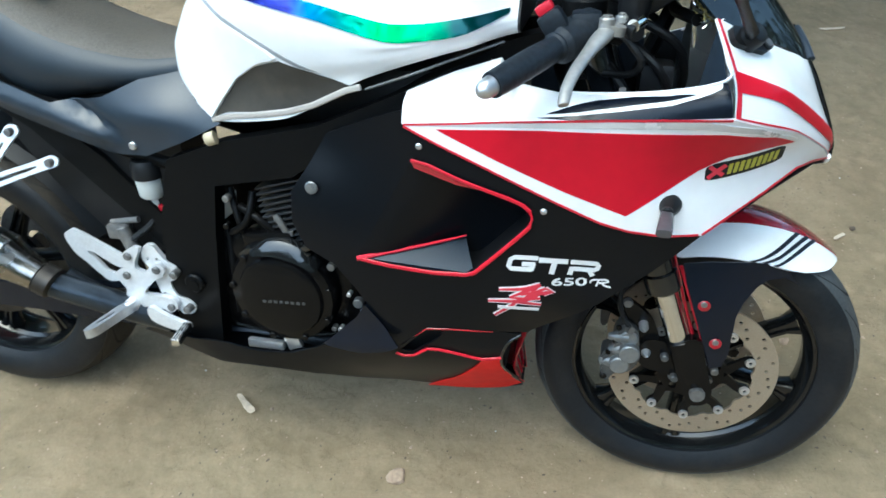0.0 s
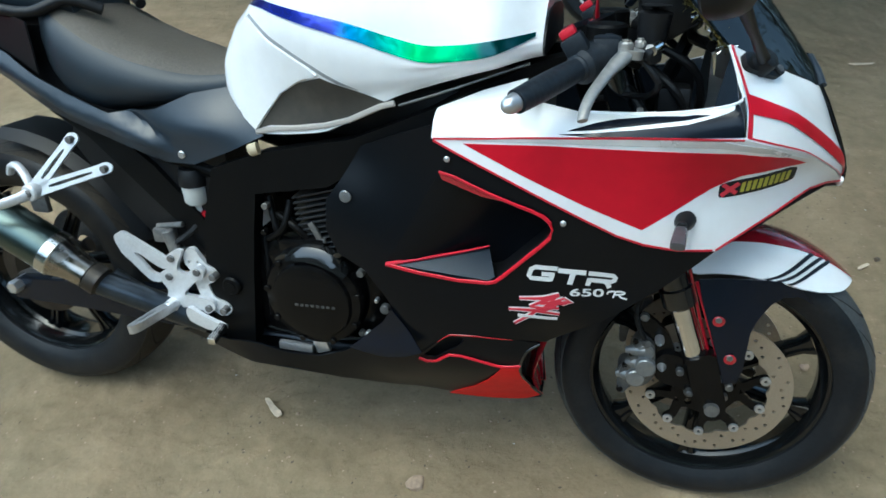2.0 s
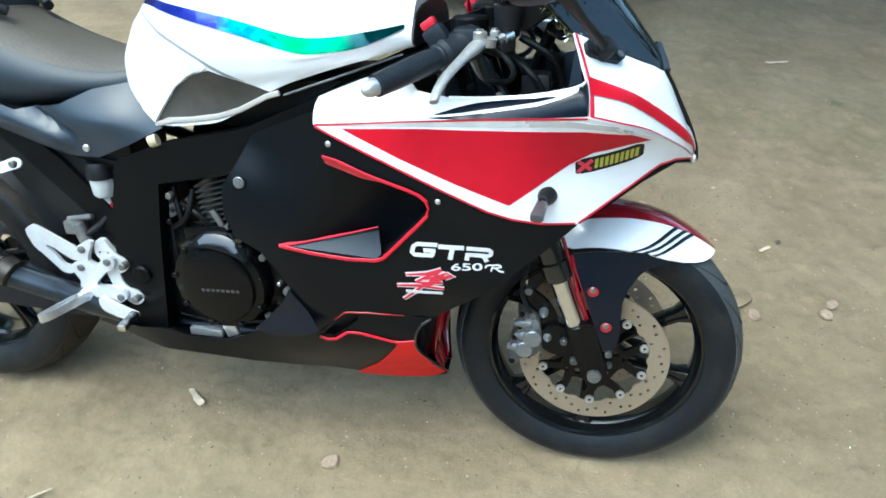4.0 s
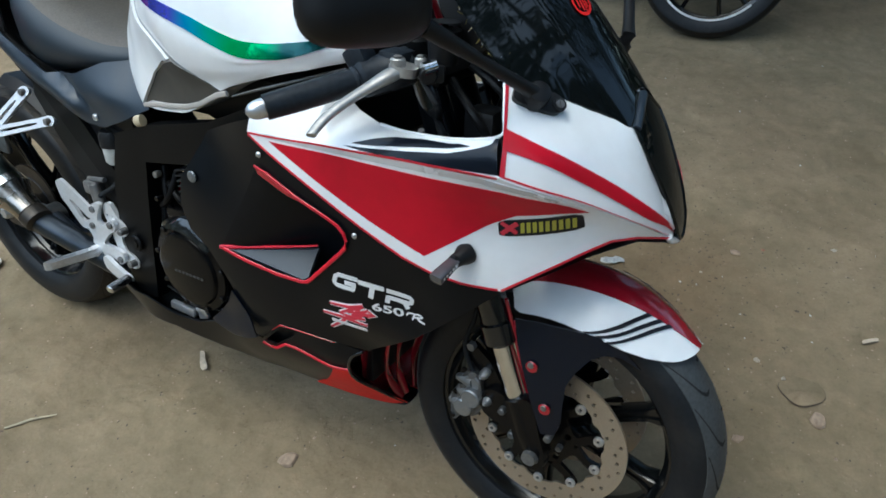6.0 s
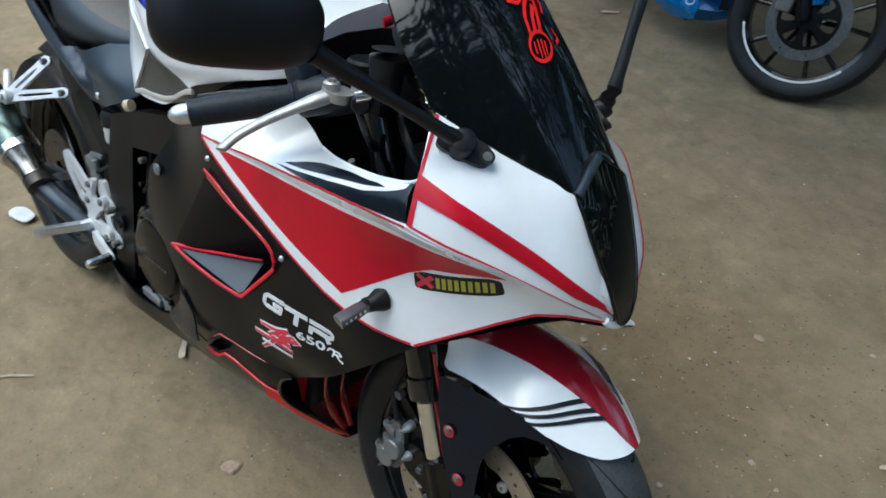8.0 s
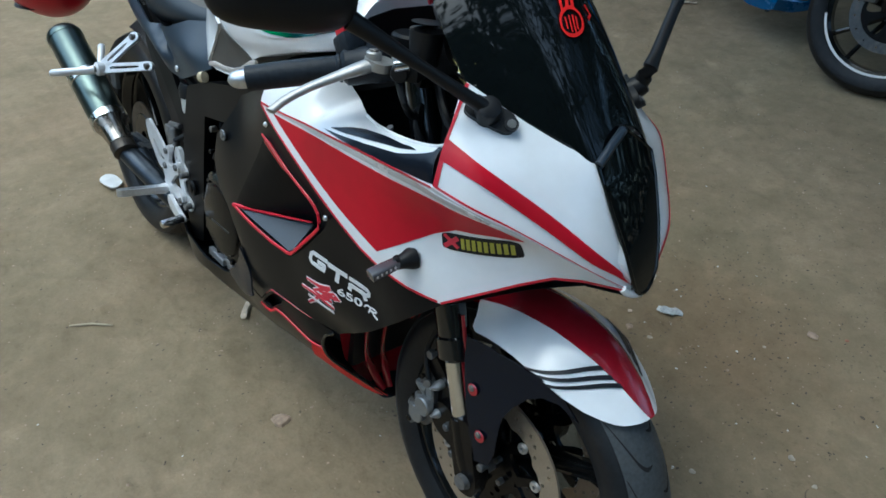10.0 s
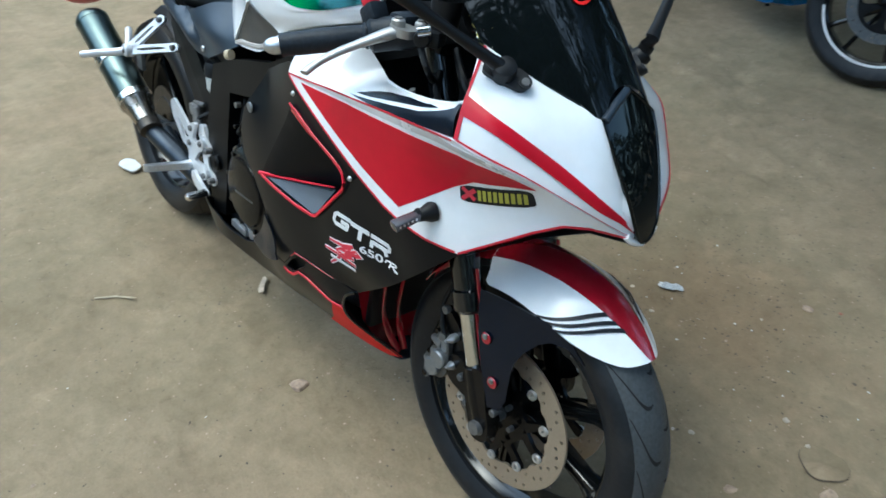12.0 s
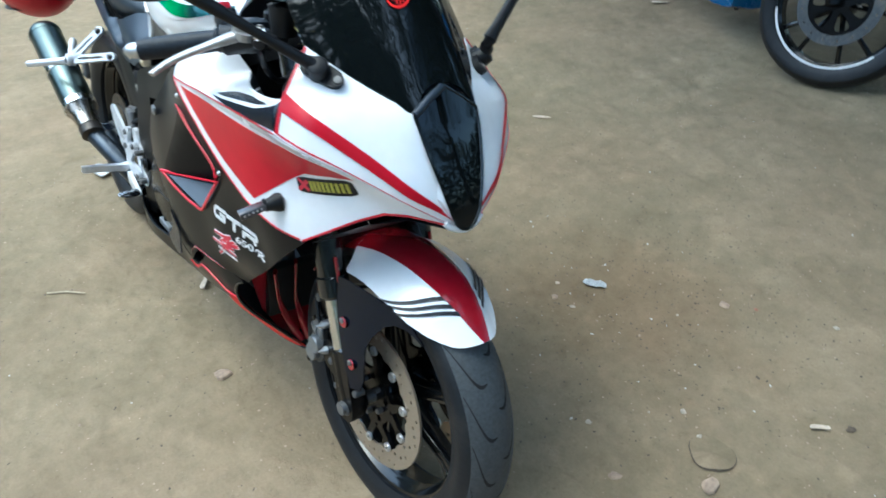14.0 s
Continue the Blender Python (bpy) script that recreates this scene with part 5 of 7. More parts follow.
rings = []
for i in range(73):
    x = -.930 + .590 * i / 72
    half = tank_section(x)
    rings.append([Vector((x, -y, z)) for y, z, _ in half] + [Vector((x, y, z)) for y, z, _ in half[-2::-1]])
tank = part("fuel_tank", skin(rings), WHITE, moto, "white fuel tank with a colour-shifting foil band", angle=60)
nose_half = [(.126, .908), (.138, .914), (.142, .924), (.137, .938), (.115, .958), (.07, .970)]
# black plate added to darken the tank's lower front face
part("front_dark_plate", sheet([(-y, z) for y, z in nose_half] + [(0, .974)] + nose_half[::-1], lambda u, w: (-.337, u, w), .006, 0, .02, out=(1, 0, 0)), PLASTIC, tank, "black plate added over the lower front of the tank")
for s in (-1, 1):
    def flip(shape, s=s):
        return shape if s < 0 else mirrored(shape)
    low = [(-.86, .975), (-.80, .972), (-.748, .962), (-.682, .948), (-.621, .934), (-.56, .916), (-.51, .905), (-.458, .908), (-.404, .918), (-.352, .938)]
    wide = (.006, .011, .016, .020, .022, .0235, .0235, .022, .019, .006)
    fine = [tuple(p) for p in catmull([(x, z, w) for (x, z), w in zip(low, wide)], 4)]
    low, wide = [p[:2] for p in fine], [p[2] for p in fine]
    part("foil_band", flip(sheet(low + [(x, z + w) for (x, z), w in list(zip(low, wide))[::-1]], on(tank_y), .0012, .0026, .010)), FOIL, tank, "violet to green colour-shifting foil")
    part("knee_panel", flip(sheet([(-.836, .957), (-.785, .925), (-.739, .902), (-.706, .887), (-.694, .877), (-.702, .872), (-.72, .870), (-.742, .860), (-.78, .837), (-.812, .802), (-.840, .768), (-.866, .786), (-.884, .82), (-.888, .86), (-.878, .90), (-.860, .932)], on(tank_y), .009, .0055, .012)), WHITE, tank, "raised white knee panel")
    # grey strip paints the shade of the step beside the knee panel
    part("knee_crease_shade", flip(sheet([(-.838, .957), (-.785, .9245), (-.739, .9015), (-.706, .8865), (-.66, .864), (-.625, .855), (-.655, .868), (-.702, .8915), (-.737, .908), (-.783, .9315), (-.834, .962)], on(tank_y), .0012, .0008, .012)), CREASE_SHADE, tank, "grey strip painted as crease shade beside the knee panel")
    part("knee_inlay", flip(sheet([(-.838, .768), (-.812, .800), (-.78, .835), (-.74, .858), (-.69, .872), (-.64, .857), (-.583, .838), (-.60, .828), (-.65, .806), (-.70, .792), (-.76, .782), (-.81, .778)], on(tank_y), .0012, .0010, .02)), INLAY, tank, "dark grey knee inlay")
    edge = [(-.842, .766), (-.80, .776), (-.76, .780), (-.70, .790), (-.65, .805), (-.59, .833), (-.565, .840)]
    part("lower_lip", flip(tube([Vector((x, tank_y(x, z) - .002, z - .003)) for x, z in edge], .0050, 8, flat=.6)), TANK_LIP, tank, "pale grey lower lip")
    part("frame_trim", flip(tube([Vector((x, -.176 + max(0, x + .50) * .35, z)) for x, z in ((-.56, .832), (-.50, .852), (-.43, .874), (-.36, .896))], .0022, 8)), CAST, moto, "thin grey trim along the frame")
    for x, y, z in ((-.74, -.085, 0), (-.67, -.10, 0), (-.60, -.085, 0)):
        sec = tank_section(x)
        zz = next(z0 + (z1 - z0) * (y0 + y) / (y0 - y1 + 1e-9) for (y0, z0, _), (y1, z1, _) in zip(sec[8:-1], sec[9:]) if y1 <= -y <= y0)
        part("cap_screw", flip(rod((x, y, zz - .002), (x, y - .0005, zz + .0015), .0035, 10)), CAST, tank)
part("filler_cap", join(lathe([(0, 0), (.052, 0), (.056, -.006), (.056, -.012), (0, -.012)], 40)), ALU, tank).matrix_basis = Matrix.Translation((-.60, 0, 1.066)) @ pose(0, 0, 0, 90, 0, 0)

# rider's seat and pillion
SEAT = (
    (-.905, .085, .795, .862, .020), (-.95, .105, .800, .862, .028), (-1.00, .122, .800, .868, .035), (-1.06, .135, .792, .882, .040), (-1.12, .140, .785, .900, .045),
    (-1.18, .140, .775, .925, .050), (-1.23, .134, .782, .952, .050), (-1.27, .124, .800, .972, .045), (-1.30, .106, .83, .975, .030))
rings = []
for x, w, z0, z1, r in SEAT:
    prof = [(-.80, z0), (-.97, z0 + .3 * (z1 - r - z0)), (-1, z0 + .7 * (z1 - r - z0)), (-.93, z1 - r * .75), (-.72, z1 - r * .25), (-.4, z1), (0, z1 + .004)]
    ring = [(w * a, b) for a, b in prof]
    ring += [(-a, b) for a, b in ring[-2::-1]]
    rings.append([Vector((x, y, z)) for y, z in ring])
rings = [list(r) for r in zip(*[catmull(c, 4) for c in zip(*rings)])]
seat = part("rider_seat", skin(rings), VINYL, moto, "black vinyl rider's seat, faintly dusty", angle=70)
# top skin in a lighter grey-brown than the seat's sides
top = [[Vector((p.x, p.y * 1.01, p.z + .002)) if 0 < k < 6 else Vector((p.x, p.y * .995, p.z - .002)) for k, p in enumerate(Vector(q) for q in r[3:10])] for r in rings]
part("seat_top", skin(top, closed=False), VINYL_TOP, seat, "grey-brown seat top, lighter than the sides", angle=70)
SEAT2 = ((-1.235, .085, .935, 1.005), (-1.30, .105, .935, 1.020), (-1.38, .110, .945, 1.030), (-1.46, .100, .960, 1.035), (-1.54, .080, .975, 1.035), (-1.58, .05, .99, 1.02))
rings = []
for x, w, z0, z1 in SEAT2:
    rings.append([Vector((x, w * math.cos(a) * (1 if abs(math.cos(a)) < .9 else .98), (z0 + z1) / 2 + (z1 - z0) / 2 * math.copysign(abs(math.sin(a)) ** .6, math.sin(a)))) for a in (2 * math.pi * k / 20 for k in range(20))])
part("pillion_seat", skin(rings), VINYL, moto, "black vinyl pillion pad", angle=60)
for s in (-1, 1):
    g = tube(catmull([(-1.19, s * .055, .955), (-1.24, s * .085, .975), (-1.30, s * .118, .955), (-1.38, s * .125, .965), (-1.46, s * .11, .985)], 5), .011, 10)
    part("grab_rail", g, PLASTIC, moto)

# side covers and tail
COVER = spline_height([(-.899, .832, -.100), (-.829, .757, -.146), (-.98, .695, -.150), (-1.002, .711, -.150), (-1.165, .780, -.148), (-1.302, .837, -.138), (-1.383, .87, -.125), (-1.60, .93, -.07), (-1.154, .725, -.142), (-.93, .79, -.135), (-1.04, .76, -.155), (-1.3, .772, -.13)])
def cover_y(x, z):
    """The side cover: a rounded band to the tail, a valley and a raised facet under the tank."""
    band_d = near_line(x, z, [(-1.50, .905), (-1.356, .848), (-1.244, .785), (-1.13, .754), (-1.05, .732)])
    valley = near_line(x, z, [(-1.13, .790), (-1.085, .772), (-1.045, .750), (-1.03, .735)])
    facet = math.exp(-((x + .945) / .07) ** 2 - ((z - .762) / .030) ** 2)
    return COVER(x, z) - .015 * math.exp(-(band_d / .020) ** 2) + .012 * math.exp(-(valley / .011) ** 2) - .012 * facet


cover_line = [(-.898, .834), (-.868, .797), (-.829, .757), (-.90, .724), (-.98, .693), (-1.036, .694), (-1.154, .727), (-1.298, .775), (-1.383, .832), (-1.50, .885), (-1.62, .93), (-1.63, .95), (-1.52, .935), (-1.367, .880), (-1.302, .842), (-1.237, .812), (-1.145, .782), (-1.041, .795), (-.976, .822)]
for s in (-1, 1):
    def flip(shape, s=s):
        return shape if s < 0 else mirrored(shape)
    cov = part("side_cover", flip(sheet(cover_line, on(cover_y), .004, 0, .012)), GREY_PLASTIC, moto, "dark grey plastic side cover")
    part("cover_screw", flip(rod((-1.002, cover_y(-1.002, .711) + .001, .711), (-1.002, cover_y(-1.002, .711) - .004, .711), .0075, 14, bevel=.0015)), ALU, cov)
    part("tail_side", flip(sheet([(-1.367, .880), (-1.52, .935), (-1.66, .955), (-1.66, .985), (-1.55, 1.0), (-1.40, .975), (-1.30, .94), (-1.30, .845)], lambda x, z: (x, -.135 + .32 * max(0, -1.30 - x) * .6, z), .004, 0, .03)), PLASTIC, moto)
    part("subframe_rail", flip(tube([(-.93, -.115, .66), (-1.08, -.118, .70), (-1.30, -.11, .80), (-1.52, -.09, .90)], .014, 10)), FRAME, moto)
    part("subframe_strut", flip(join(plate([(-1.251, .80), (-1.195, .765), (-1.085, .676), (-.985, .560), (-.965, .530), (-1.005, .50), (-1.056, .560), (-1.221, .725), (-1.30, .775)], -.132, .022))), FRAME, moto, "flat black subframe strut")
part("seat_base", plate([(-.95, .70), (-1.12, .735), (-1.30, .79), (-1.44, .86), (-1.44, .93), (-1.28, .93), (-1.20, .86), (-1.0, .82), (-.93, .80)], -.100, .20), PLASTIC, moto, "black base under the seats")
part("under_tray", skin([[Vector((x, -w, z)), Vector((x, -w, z + .02)), Vector((x, w, z + .02)), Vector((x, w, z))] for x, w, z in ((-.92, .08, .74), (-1.1, .10, .765), (-1.3, .10, .83), (-1.5, .08, .90), (-1.64, .05, .935))]), PLASTIC, moto)
part("inner_fender", plate([(-.93, .745), (-1.10, .765), (-1.25, .80), (-1.275, .71), (-1.21, .61), (-1.13, .52), (-1.0, .48), (-.93, .60)], 0, .12), PLASTIC, moto, "black plastic inner fender under the seat")
part("tail_light", box((-1.655, 0, .962), (.02, .11, .035), .006), DEEP_RED, moto)
part("rear_hugger", skin([[Vector((RX + (.335 + .02 * (q in (1, 2))) * math.cos(radians(a)), y, RZ + (.335 + .02 * (q in (1, 2))) * math.sin(radians(a)))) for q, y in enumerate((-.075, -.05, .05, .075))] for a in range(20, 100, 10)], closed=False), PLASTIC, moto)

# frame
frame_line = [(-.940, .690), (-.835, .728), (-.654, .766), (-.50, .830), (-.35, .895), (-.30, .905), (-.27, .875), (-.36, .84), (-.50, .775), (-.646, .715), (-.704, .676), (-.856, .647), (-.872, .560), (-.885, .47), (-.905, .312), (-.965, .296), (-.992, .358), (-.992, .462), (-.982, .56), (-.960, .63)]
for s in (-1, 1):
    g = sheet(frame_line, lambda x, z: (x, -.156 - .014 * min(1, max(0, (x + .86) / .3)) + max(0, x + .50) * .42, z), .034, 0, .03)
    fr = part("frame_spar", g if s < 0 else mirrored(g), FRAME, moto, "flat black perimeter frame spar", angle=30)
    g = join(rod((-.936, -.158, .444), (-.936, -.166, .444), .020, 20, bevel=.003), rod((-.936, -.165, .444), (-.936, -.168, .444), .010, 12))
    part("pivot_cap", g if s < 0 else mirrored(g), FRAME, fr)
    g = tube([(-.834, -.160, .738), (-.848, -.163, .734), (-.851, -.164, .733)], [.0115, .0115, .009], 14, flat=.85)
    part("frame_plug", g if s < 0 else mirrored(g), TAN_GASKET, fr, "pale plug at the joint of tank and cover")
part("head_tube", rod((-.285, 0, .945), (-.235, 0, .80), .045, 20), FRAME, moto)
part("airbox", box((-.60, 0, .80), (.50, .22, .10), .03), PLASTIC, moto)

# engine
eng = part("engine", join(box((-.76, 0, .44), (.30, .27, .22), .04), box((-.82, 0, .37), (.22, .24, .12), .03)), ENGINE, moto, "black V-twin engine behind the fairing")
for k in range(11):
    c = Matrix.Translation((-.728 + .0012 * k, 0, .545 + .0115 * k)) @ pose(0, 0, 0, 0, -15, 0)
    part("cooling_fin", moved(box((0, 0, 0), (.15 - .005 * (10 - k), .290, .0042), .0016), c), FIN, eng)
part("cylinder", moved(box((0, 0, 0), (.10, .235, .17), .02), Matrix.Translation((-.70, 0, .615)) @ pose(0, 0, 0, 0, -10, 0)), ENGINE, eng)
part("front_cylinder", moved(box((0, 0, 0), (.20, .22, .14), .02), Matrix.Translation((-.52, 0, .50)) @ pose(0, 0, 0, 0, -12, 0)), ENGINE, eng)
cl = part("clutch_cover", lathe([(0, -.182), (.070, -.182), (.079, -.179), (.083, -.172), (.098, -.168), (.103, -.160), (.105, -.12), (0, -.12)], 56, (-.755, 0, .442)), ENGINE, eng, "round black clutch cover")
for k in range(9):
    a = 2 * math.pi * k / 9 + .2
    o = Vector((-.755 + .096 * math.cos(a), -.166, .442 + .096 * math.sin(a)))
    part("cover_bolt", join(rod(o, o + Vector((0, -.008, 0)), .0065, 10, bevel=.001)), ENGINE, cl)
part("maker_lettering", join(*[box((-.784 + .0110 * k, -.1823, .4345 + .0004 * k), (.0070, .0008, .0055), .0003) for k in range(8)]), WORN_GREY, cl, "worn raised letter bars")
part("upper_case", join(box((-.775, -.13, .545), (.10, .05, .035), .012, pose(0, 0, 0, 0, -6, 0)), rod((-.755, -.150, .535), (-.755, -.172, .520), .012, 14, bevel=.003)), ENGINE, eng)
arch = []
for k in range(15):
    a, q = radians(116 - 5.4 * k), math.sin(math.pi * k / 14)
    arch.append([Vector((-.755 + r * math.cos(a), y, .442 + r * math.sin(a))) for r, y in ((.094 - .008 * q, -.1815), (.102, -.178), (.104 + .010 * q, -.168), (.104 + .010 * q, -.150), (.090, -.150))])
part("cover_shroud", skin(arch), GLOSS, eng, "glossy black arch over the clutch cover")
part("case_web", join(*[box((x, -.160, z), (.030, .020, .012), .004, pose(0, 0, 0, 0, a, 0)) for x, z, a in ((-.812, .528, -38), (-.704, .535, 25), (-.690, .548, -30))]), GLOSS, eng)
part("pale_bracket", join(box((-.745, -.150, .582), (.012, .006, .036), .002, pose(0, 0, 0, 0, -28, 0)), box((-.735, -.148, .562), (.02, .006, .010), .002)), CAST, eng, "worn pale bracket")
for bx, bz, r, lift, mat in ((-.674, .530, .0045, .150, CAST), (-.658, .504, .0075, .158, CAST), (-.628, .450, .0042, .160, ALU), (-.613, .432, .0095, .158, CAST), (-.607, .417, .0030, .160, ALU), (-.651, .371, .0058, .160, ALU), (-.664, .371, .0055, .160, CAST), (-.755, .513, .0070, .174, CAST), (-.845, .62, .0070, .150, CAST), (-.855, .565, .006, .15, ENGINE)):
    part("engine_bolt", rod((bx, -lift + .014, bz), (bx, -lift, bz), r, 10, bevel=.001), mat, eng)
part("case_flange", tube(catmull([(-.87, -.150, .352), (-.78, -.160, .348), (-.69, -.165, .360), (-.62, -.165, .378), (-.600, -.165, .400), (-.598, -.165, .430)], 6), .0026, 8), GLOSS, eng)
for a in ([(-.85, -.12, .63), (-.83, -.14, .57), (-.82, -.13, .52)], [(-.80, -.13, .63), (-.81, -.15, .58), (-.85, -.14, .55)], [(-.87, -.12, .55), (-.86, -.14, .46), (-.87, -.13, .37)], [(-.83, -.13, .60), (-.79, -.145, .585), (-.765, -.14, .56)]):
    part("engine_hose", tube(catmull(a, 6), .0068, 10), HOSE, eng)
part("lower_bracket", join(box((-.805, -.165, .324), (.075, .012, .018), .003), box((-.750, -.160, .332), (.030, .010, .030), .003, pose(0, 0, 0, 0, -20, 0))), ALU, moto, "bare metal bracket above the belly pan")
part("radiator", box((-.33, 0, .60), (.03, .26, .22), .006, pose(0, 0, 0, 0, -12, 0)), PLASTIC, moto)
part("oil_cooler", box((-.36, 0, .34), (.03, .20, .12), .006), PLASTIC, moto)
part("header_pipe", tube(catmull([(-.48, -.03, .52), (-.40, -.035, .42), (-.42, -.035, .29), (-.60, -.03, .245), (-.90, -.05, .26), (-1.04, -.11, .31), (-1.12, -.165, .375), (-1.20, -.19, .445)], 6), .023, 14), PIPE, moto, "dull exhaust pipe")
# red ribs in the mouth of the belly pan
for s in (-1, 1):
    for k in range(2):
        part("red_rib", tube(catmull([(-.300, s * (.105 - .048 * k), .425 + .012 * k), (-.322, s * (.086 - .04 * k), .34), (-.333, s * (.060 - .032 * k), .27), (-.325, s * (.030 - .015 * k), .205)], 5), .0085, 10, flat=.5), DEEP_RED, moto, "deep red rib inside the duct")
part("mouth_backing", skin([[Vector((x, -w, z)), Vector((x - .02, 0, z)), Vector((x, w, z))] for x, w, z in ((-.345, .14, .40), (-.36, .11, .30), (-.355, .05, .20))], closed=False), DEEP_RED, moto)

# swingarm, rearsets, muffler
part("rear_caliper", join(plate(rounded([(-1.46, .365), (-1.40, .395), (-1.36, .375), (-1.37, .335), (-1.46, .325)], .2, 2), -.118, .05), plate(rounded([(-1.56, .375), (-1.40, .385), (-1.39, .34), (-1.56, .315)], .2, 1), -.098, .012)), CALIPER, moto, "dark rear brake caliper and bracket")
for s in (-1, 1):
    g = sheet([(-.93, .40), (-1.0, .405), (-1.19, .385), (-1.36, .380), (-1.545, .365), (-1.575, .342), (-1.545, .315), (-1.34, .312), (-1.19, .305), (-1.0, .30), (-.93, .32)], plane_y(-.128), .03, 0, .04)
    part("swingarm_beam", g if s < 0 else mirrored(g), NAVY, moto, "dark box-section swingarm", angle=30)
part("shock", rod((-1.0, 0, .40), (-1.03, 0, .62), .028, 16), RED, moto)
part("chain_run", box((-1.20, .088, .37), (.52, .012, .012), .003, pose(0, 0, 0, 0, 6, 0)), CAST, moto)
res = part("fluid_reservoir", tube([(-1.012, -.117, .600), (-1.012, -.117, .606), (-1.012, -.117, .640)], [.019, .024, .026], 18), MILKY, moto, "milky brake fluid reservoir with a black cap")
part("cap", tube([(-1.012, -.117, .640), (-1.012, -.117, .662), (-1.012, -.117, .674)], [.029, .029, .024], 18), PLASTIC, res)
part("spout", tube([(-1.012, -.117, .602), (-1.010, -.117, .577)], .009, 10), MILKY, res)
part("red_clip", box((-.996, -.121, .580), (.014, .012, .014), .004), DEEP_RED, res)
part("reservoir_hose", tube(catmull([(-1.010, -.117, .577), (-1.02, -.13, .55), (-1.045, -.14, .53), (-1.06, -.15, .52)], 5), .006, 8), RUBBER, res)
for s in (-1, 1):
    def flip(shape, s=s):
        return shape if s < 0 else mirrored(shape)
    hang = rounded([(-1.038, .503), (-1.027, .517), (-1.011, .519), (-1.002, .505), (-.988, .484), (-.971, .477), (-.963, .461), (-.977, .446), (-.991, .442), (-.988, .423), (-.981, .408), (-.958, .403), (-.945, .389), (-.953, .372), (-.974, .367), (-.992, .380), (-1.010, .398), (-1.017, .420), (-1.022, .443), (-1.028, .469), (-1.039, .482)], .2, 2)
    rings = [[(a + .0035 * math.cos(q), b + .0035 * math.sin(q)) for q in (k * math.pi / 3 for k in range(6))] for a, b in ((-1.027, .487), (-1.007, .488), (-1.007, .412))]
    rs = part("rearset", flip(plate(hang, -.160, .010, .02, rings)), PALE_ALU, moto, "pale cast aluminium footrest hanger")
    star = rounded([(-1.066, .505), (-1.043, .518), (-1.029, .516), (-1.046, .487), (-1.051, .470), (-1.033, .462), (-1.014, .479), (-.999, .489), (-.987, .475), (-.995, .456), (-1.012, .450), (-1.050, .413), (-.996, .413), (-.979, .404), (-.976, .390), (-.996, .374), (-1.010, .384), (-1.056, .385), (-1.083, .366), (-1.099, .381), (-1.080, .421), (-1.089, .434), (-1.098, .449), (-1.091, .462), (-1.075, .468), (-1.071, .494)], .18, 2)
    part("footrest_mount", flip(join(plate(star, -.172, .010, .02), rod((-1.075, -.160, .388), (-1.075, -.186, .388), .016, 18, bevel=.003))), PALE_ALU, rs)
    heel = rounded([(-1.187, .533), (-1.169, .544), (-1.156, .541), (-1.070, .495), (-1.060, .480), (-1.082, .467), (-1.100, .475), (-1.136, .499), (-1.149, .499), (-1.129, .479), (-1.116, .459), (-1.090, .451), (-1.096, .436), (-1.120, .436), (-1.140, .456), (-1.155, .473), (-1.177, .493), (-1.187, .520)], .18, 2)
    part("heel_guard", flip(plate(heel, -.170, .007, .015)), PALE_ALU, rs)
    for q in ((-1.058, .497), (-1.071, .454), (-1.004, .472), (-.991, .390), (-.969, .465), (-.957, .388)):
        part("hex_bolt", flip(join(rod((q[0], -.158, q[1]), (q[0], -.177, q[1]), .0080, 14, bevel=.0012), rod((q[0], -.176, q[1]), (q[0], -.178, q[1]), .0045, 6))), CAST, rs)
    pd, pn = Vector((-1.089, -.285, .393)) - Vector((-1.073, -.186, .391)), Vector((-1.073, -.186, .391))

    def on_peg(u, w):
        return pn + pd * u + Vector((1, .15, .1)) * w
    slot = rounded([(.36, -.0035), (.80, -.0035), (.80, .0035), (.36, .0035)], .2, 1)
    peg = sheet(rounded([(-.06, -.011), (.15, -.013), (.90, -.0105), (1.02, -.006), (1.03, .004), (.95, .0105), (.15, .013), (-.06, .011)], .15, 2), on_peg, .017, .009, .012, [slot], out=(0, 0, 1))
    part("footpeg", flip(join(peg, rod(pn - pd * .12, pn + pd * .10, .0125, 14, bevel=.002))), ALU, rs, "slotted flat aluminium footpeg")
    lever = rounded([(-1.036, .392), (-1.024, .394), (-1.012, .385), (-.975, .368), (-.952, .362), (-.950, .350), (-.968, .347), (-.992, .346), (-1.030, .360), (-1.038, .375)], .2, 2)
    fl = part("foot_lever", flip(plate(lever, -.186, .010, .015)), PALE_ALU, rs, "aluminium brake pedal")
    part("pedal_tip", flip(join(box((-.954, -.210, .358), (.017, .056, .014), .003, pose(0, 0, 0, 3, 0, 6)), *[box((-.954 + .005 * k, -.210, .3655), (.0022, .052, .003), .0008, pose(0, 0, 0, 3, 0, 6)) for k in (-1, 0, 1)])), CHROME, fl, "grooved chrome tip")
    part("master_cylinder", flip(join(rod((-1.075, -.146, .545), (-1.055, -.150, .48), .013, 14, bevel=.002), box((-1.085, -.14, .535), (.04, .03, .03), .006), rod((-1.10, -.14, .55), (-1.04, -.14, .56), .006, 8))), CAST, rs)
    # pillion footrest bracket
    piv, e1, e2 = Vector((-1.288, -.232, .642)), Vector((-1.238, -.158, .728)), Vector((-1.182, -.150, .670))
    f1 = (e1 - piv).normalized()
    f2 = ((e2 - piv) - f1 * (e2 - piv).dot(f1)).normalized()
    ends = [((e - piv).dot(f1), (e - piv).dot(f2)) for e in (e1, e2)]

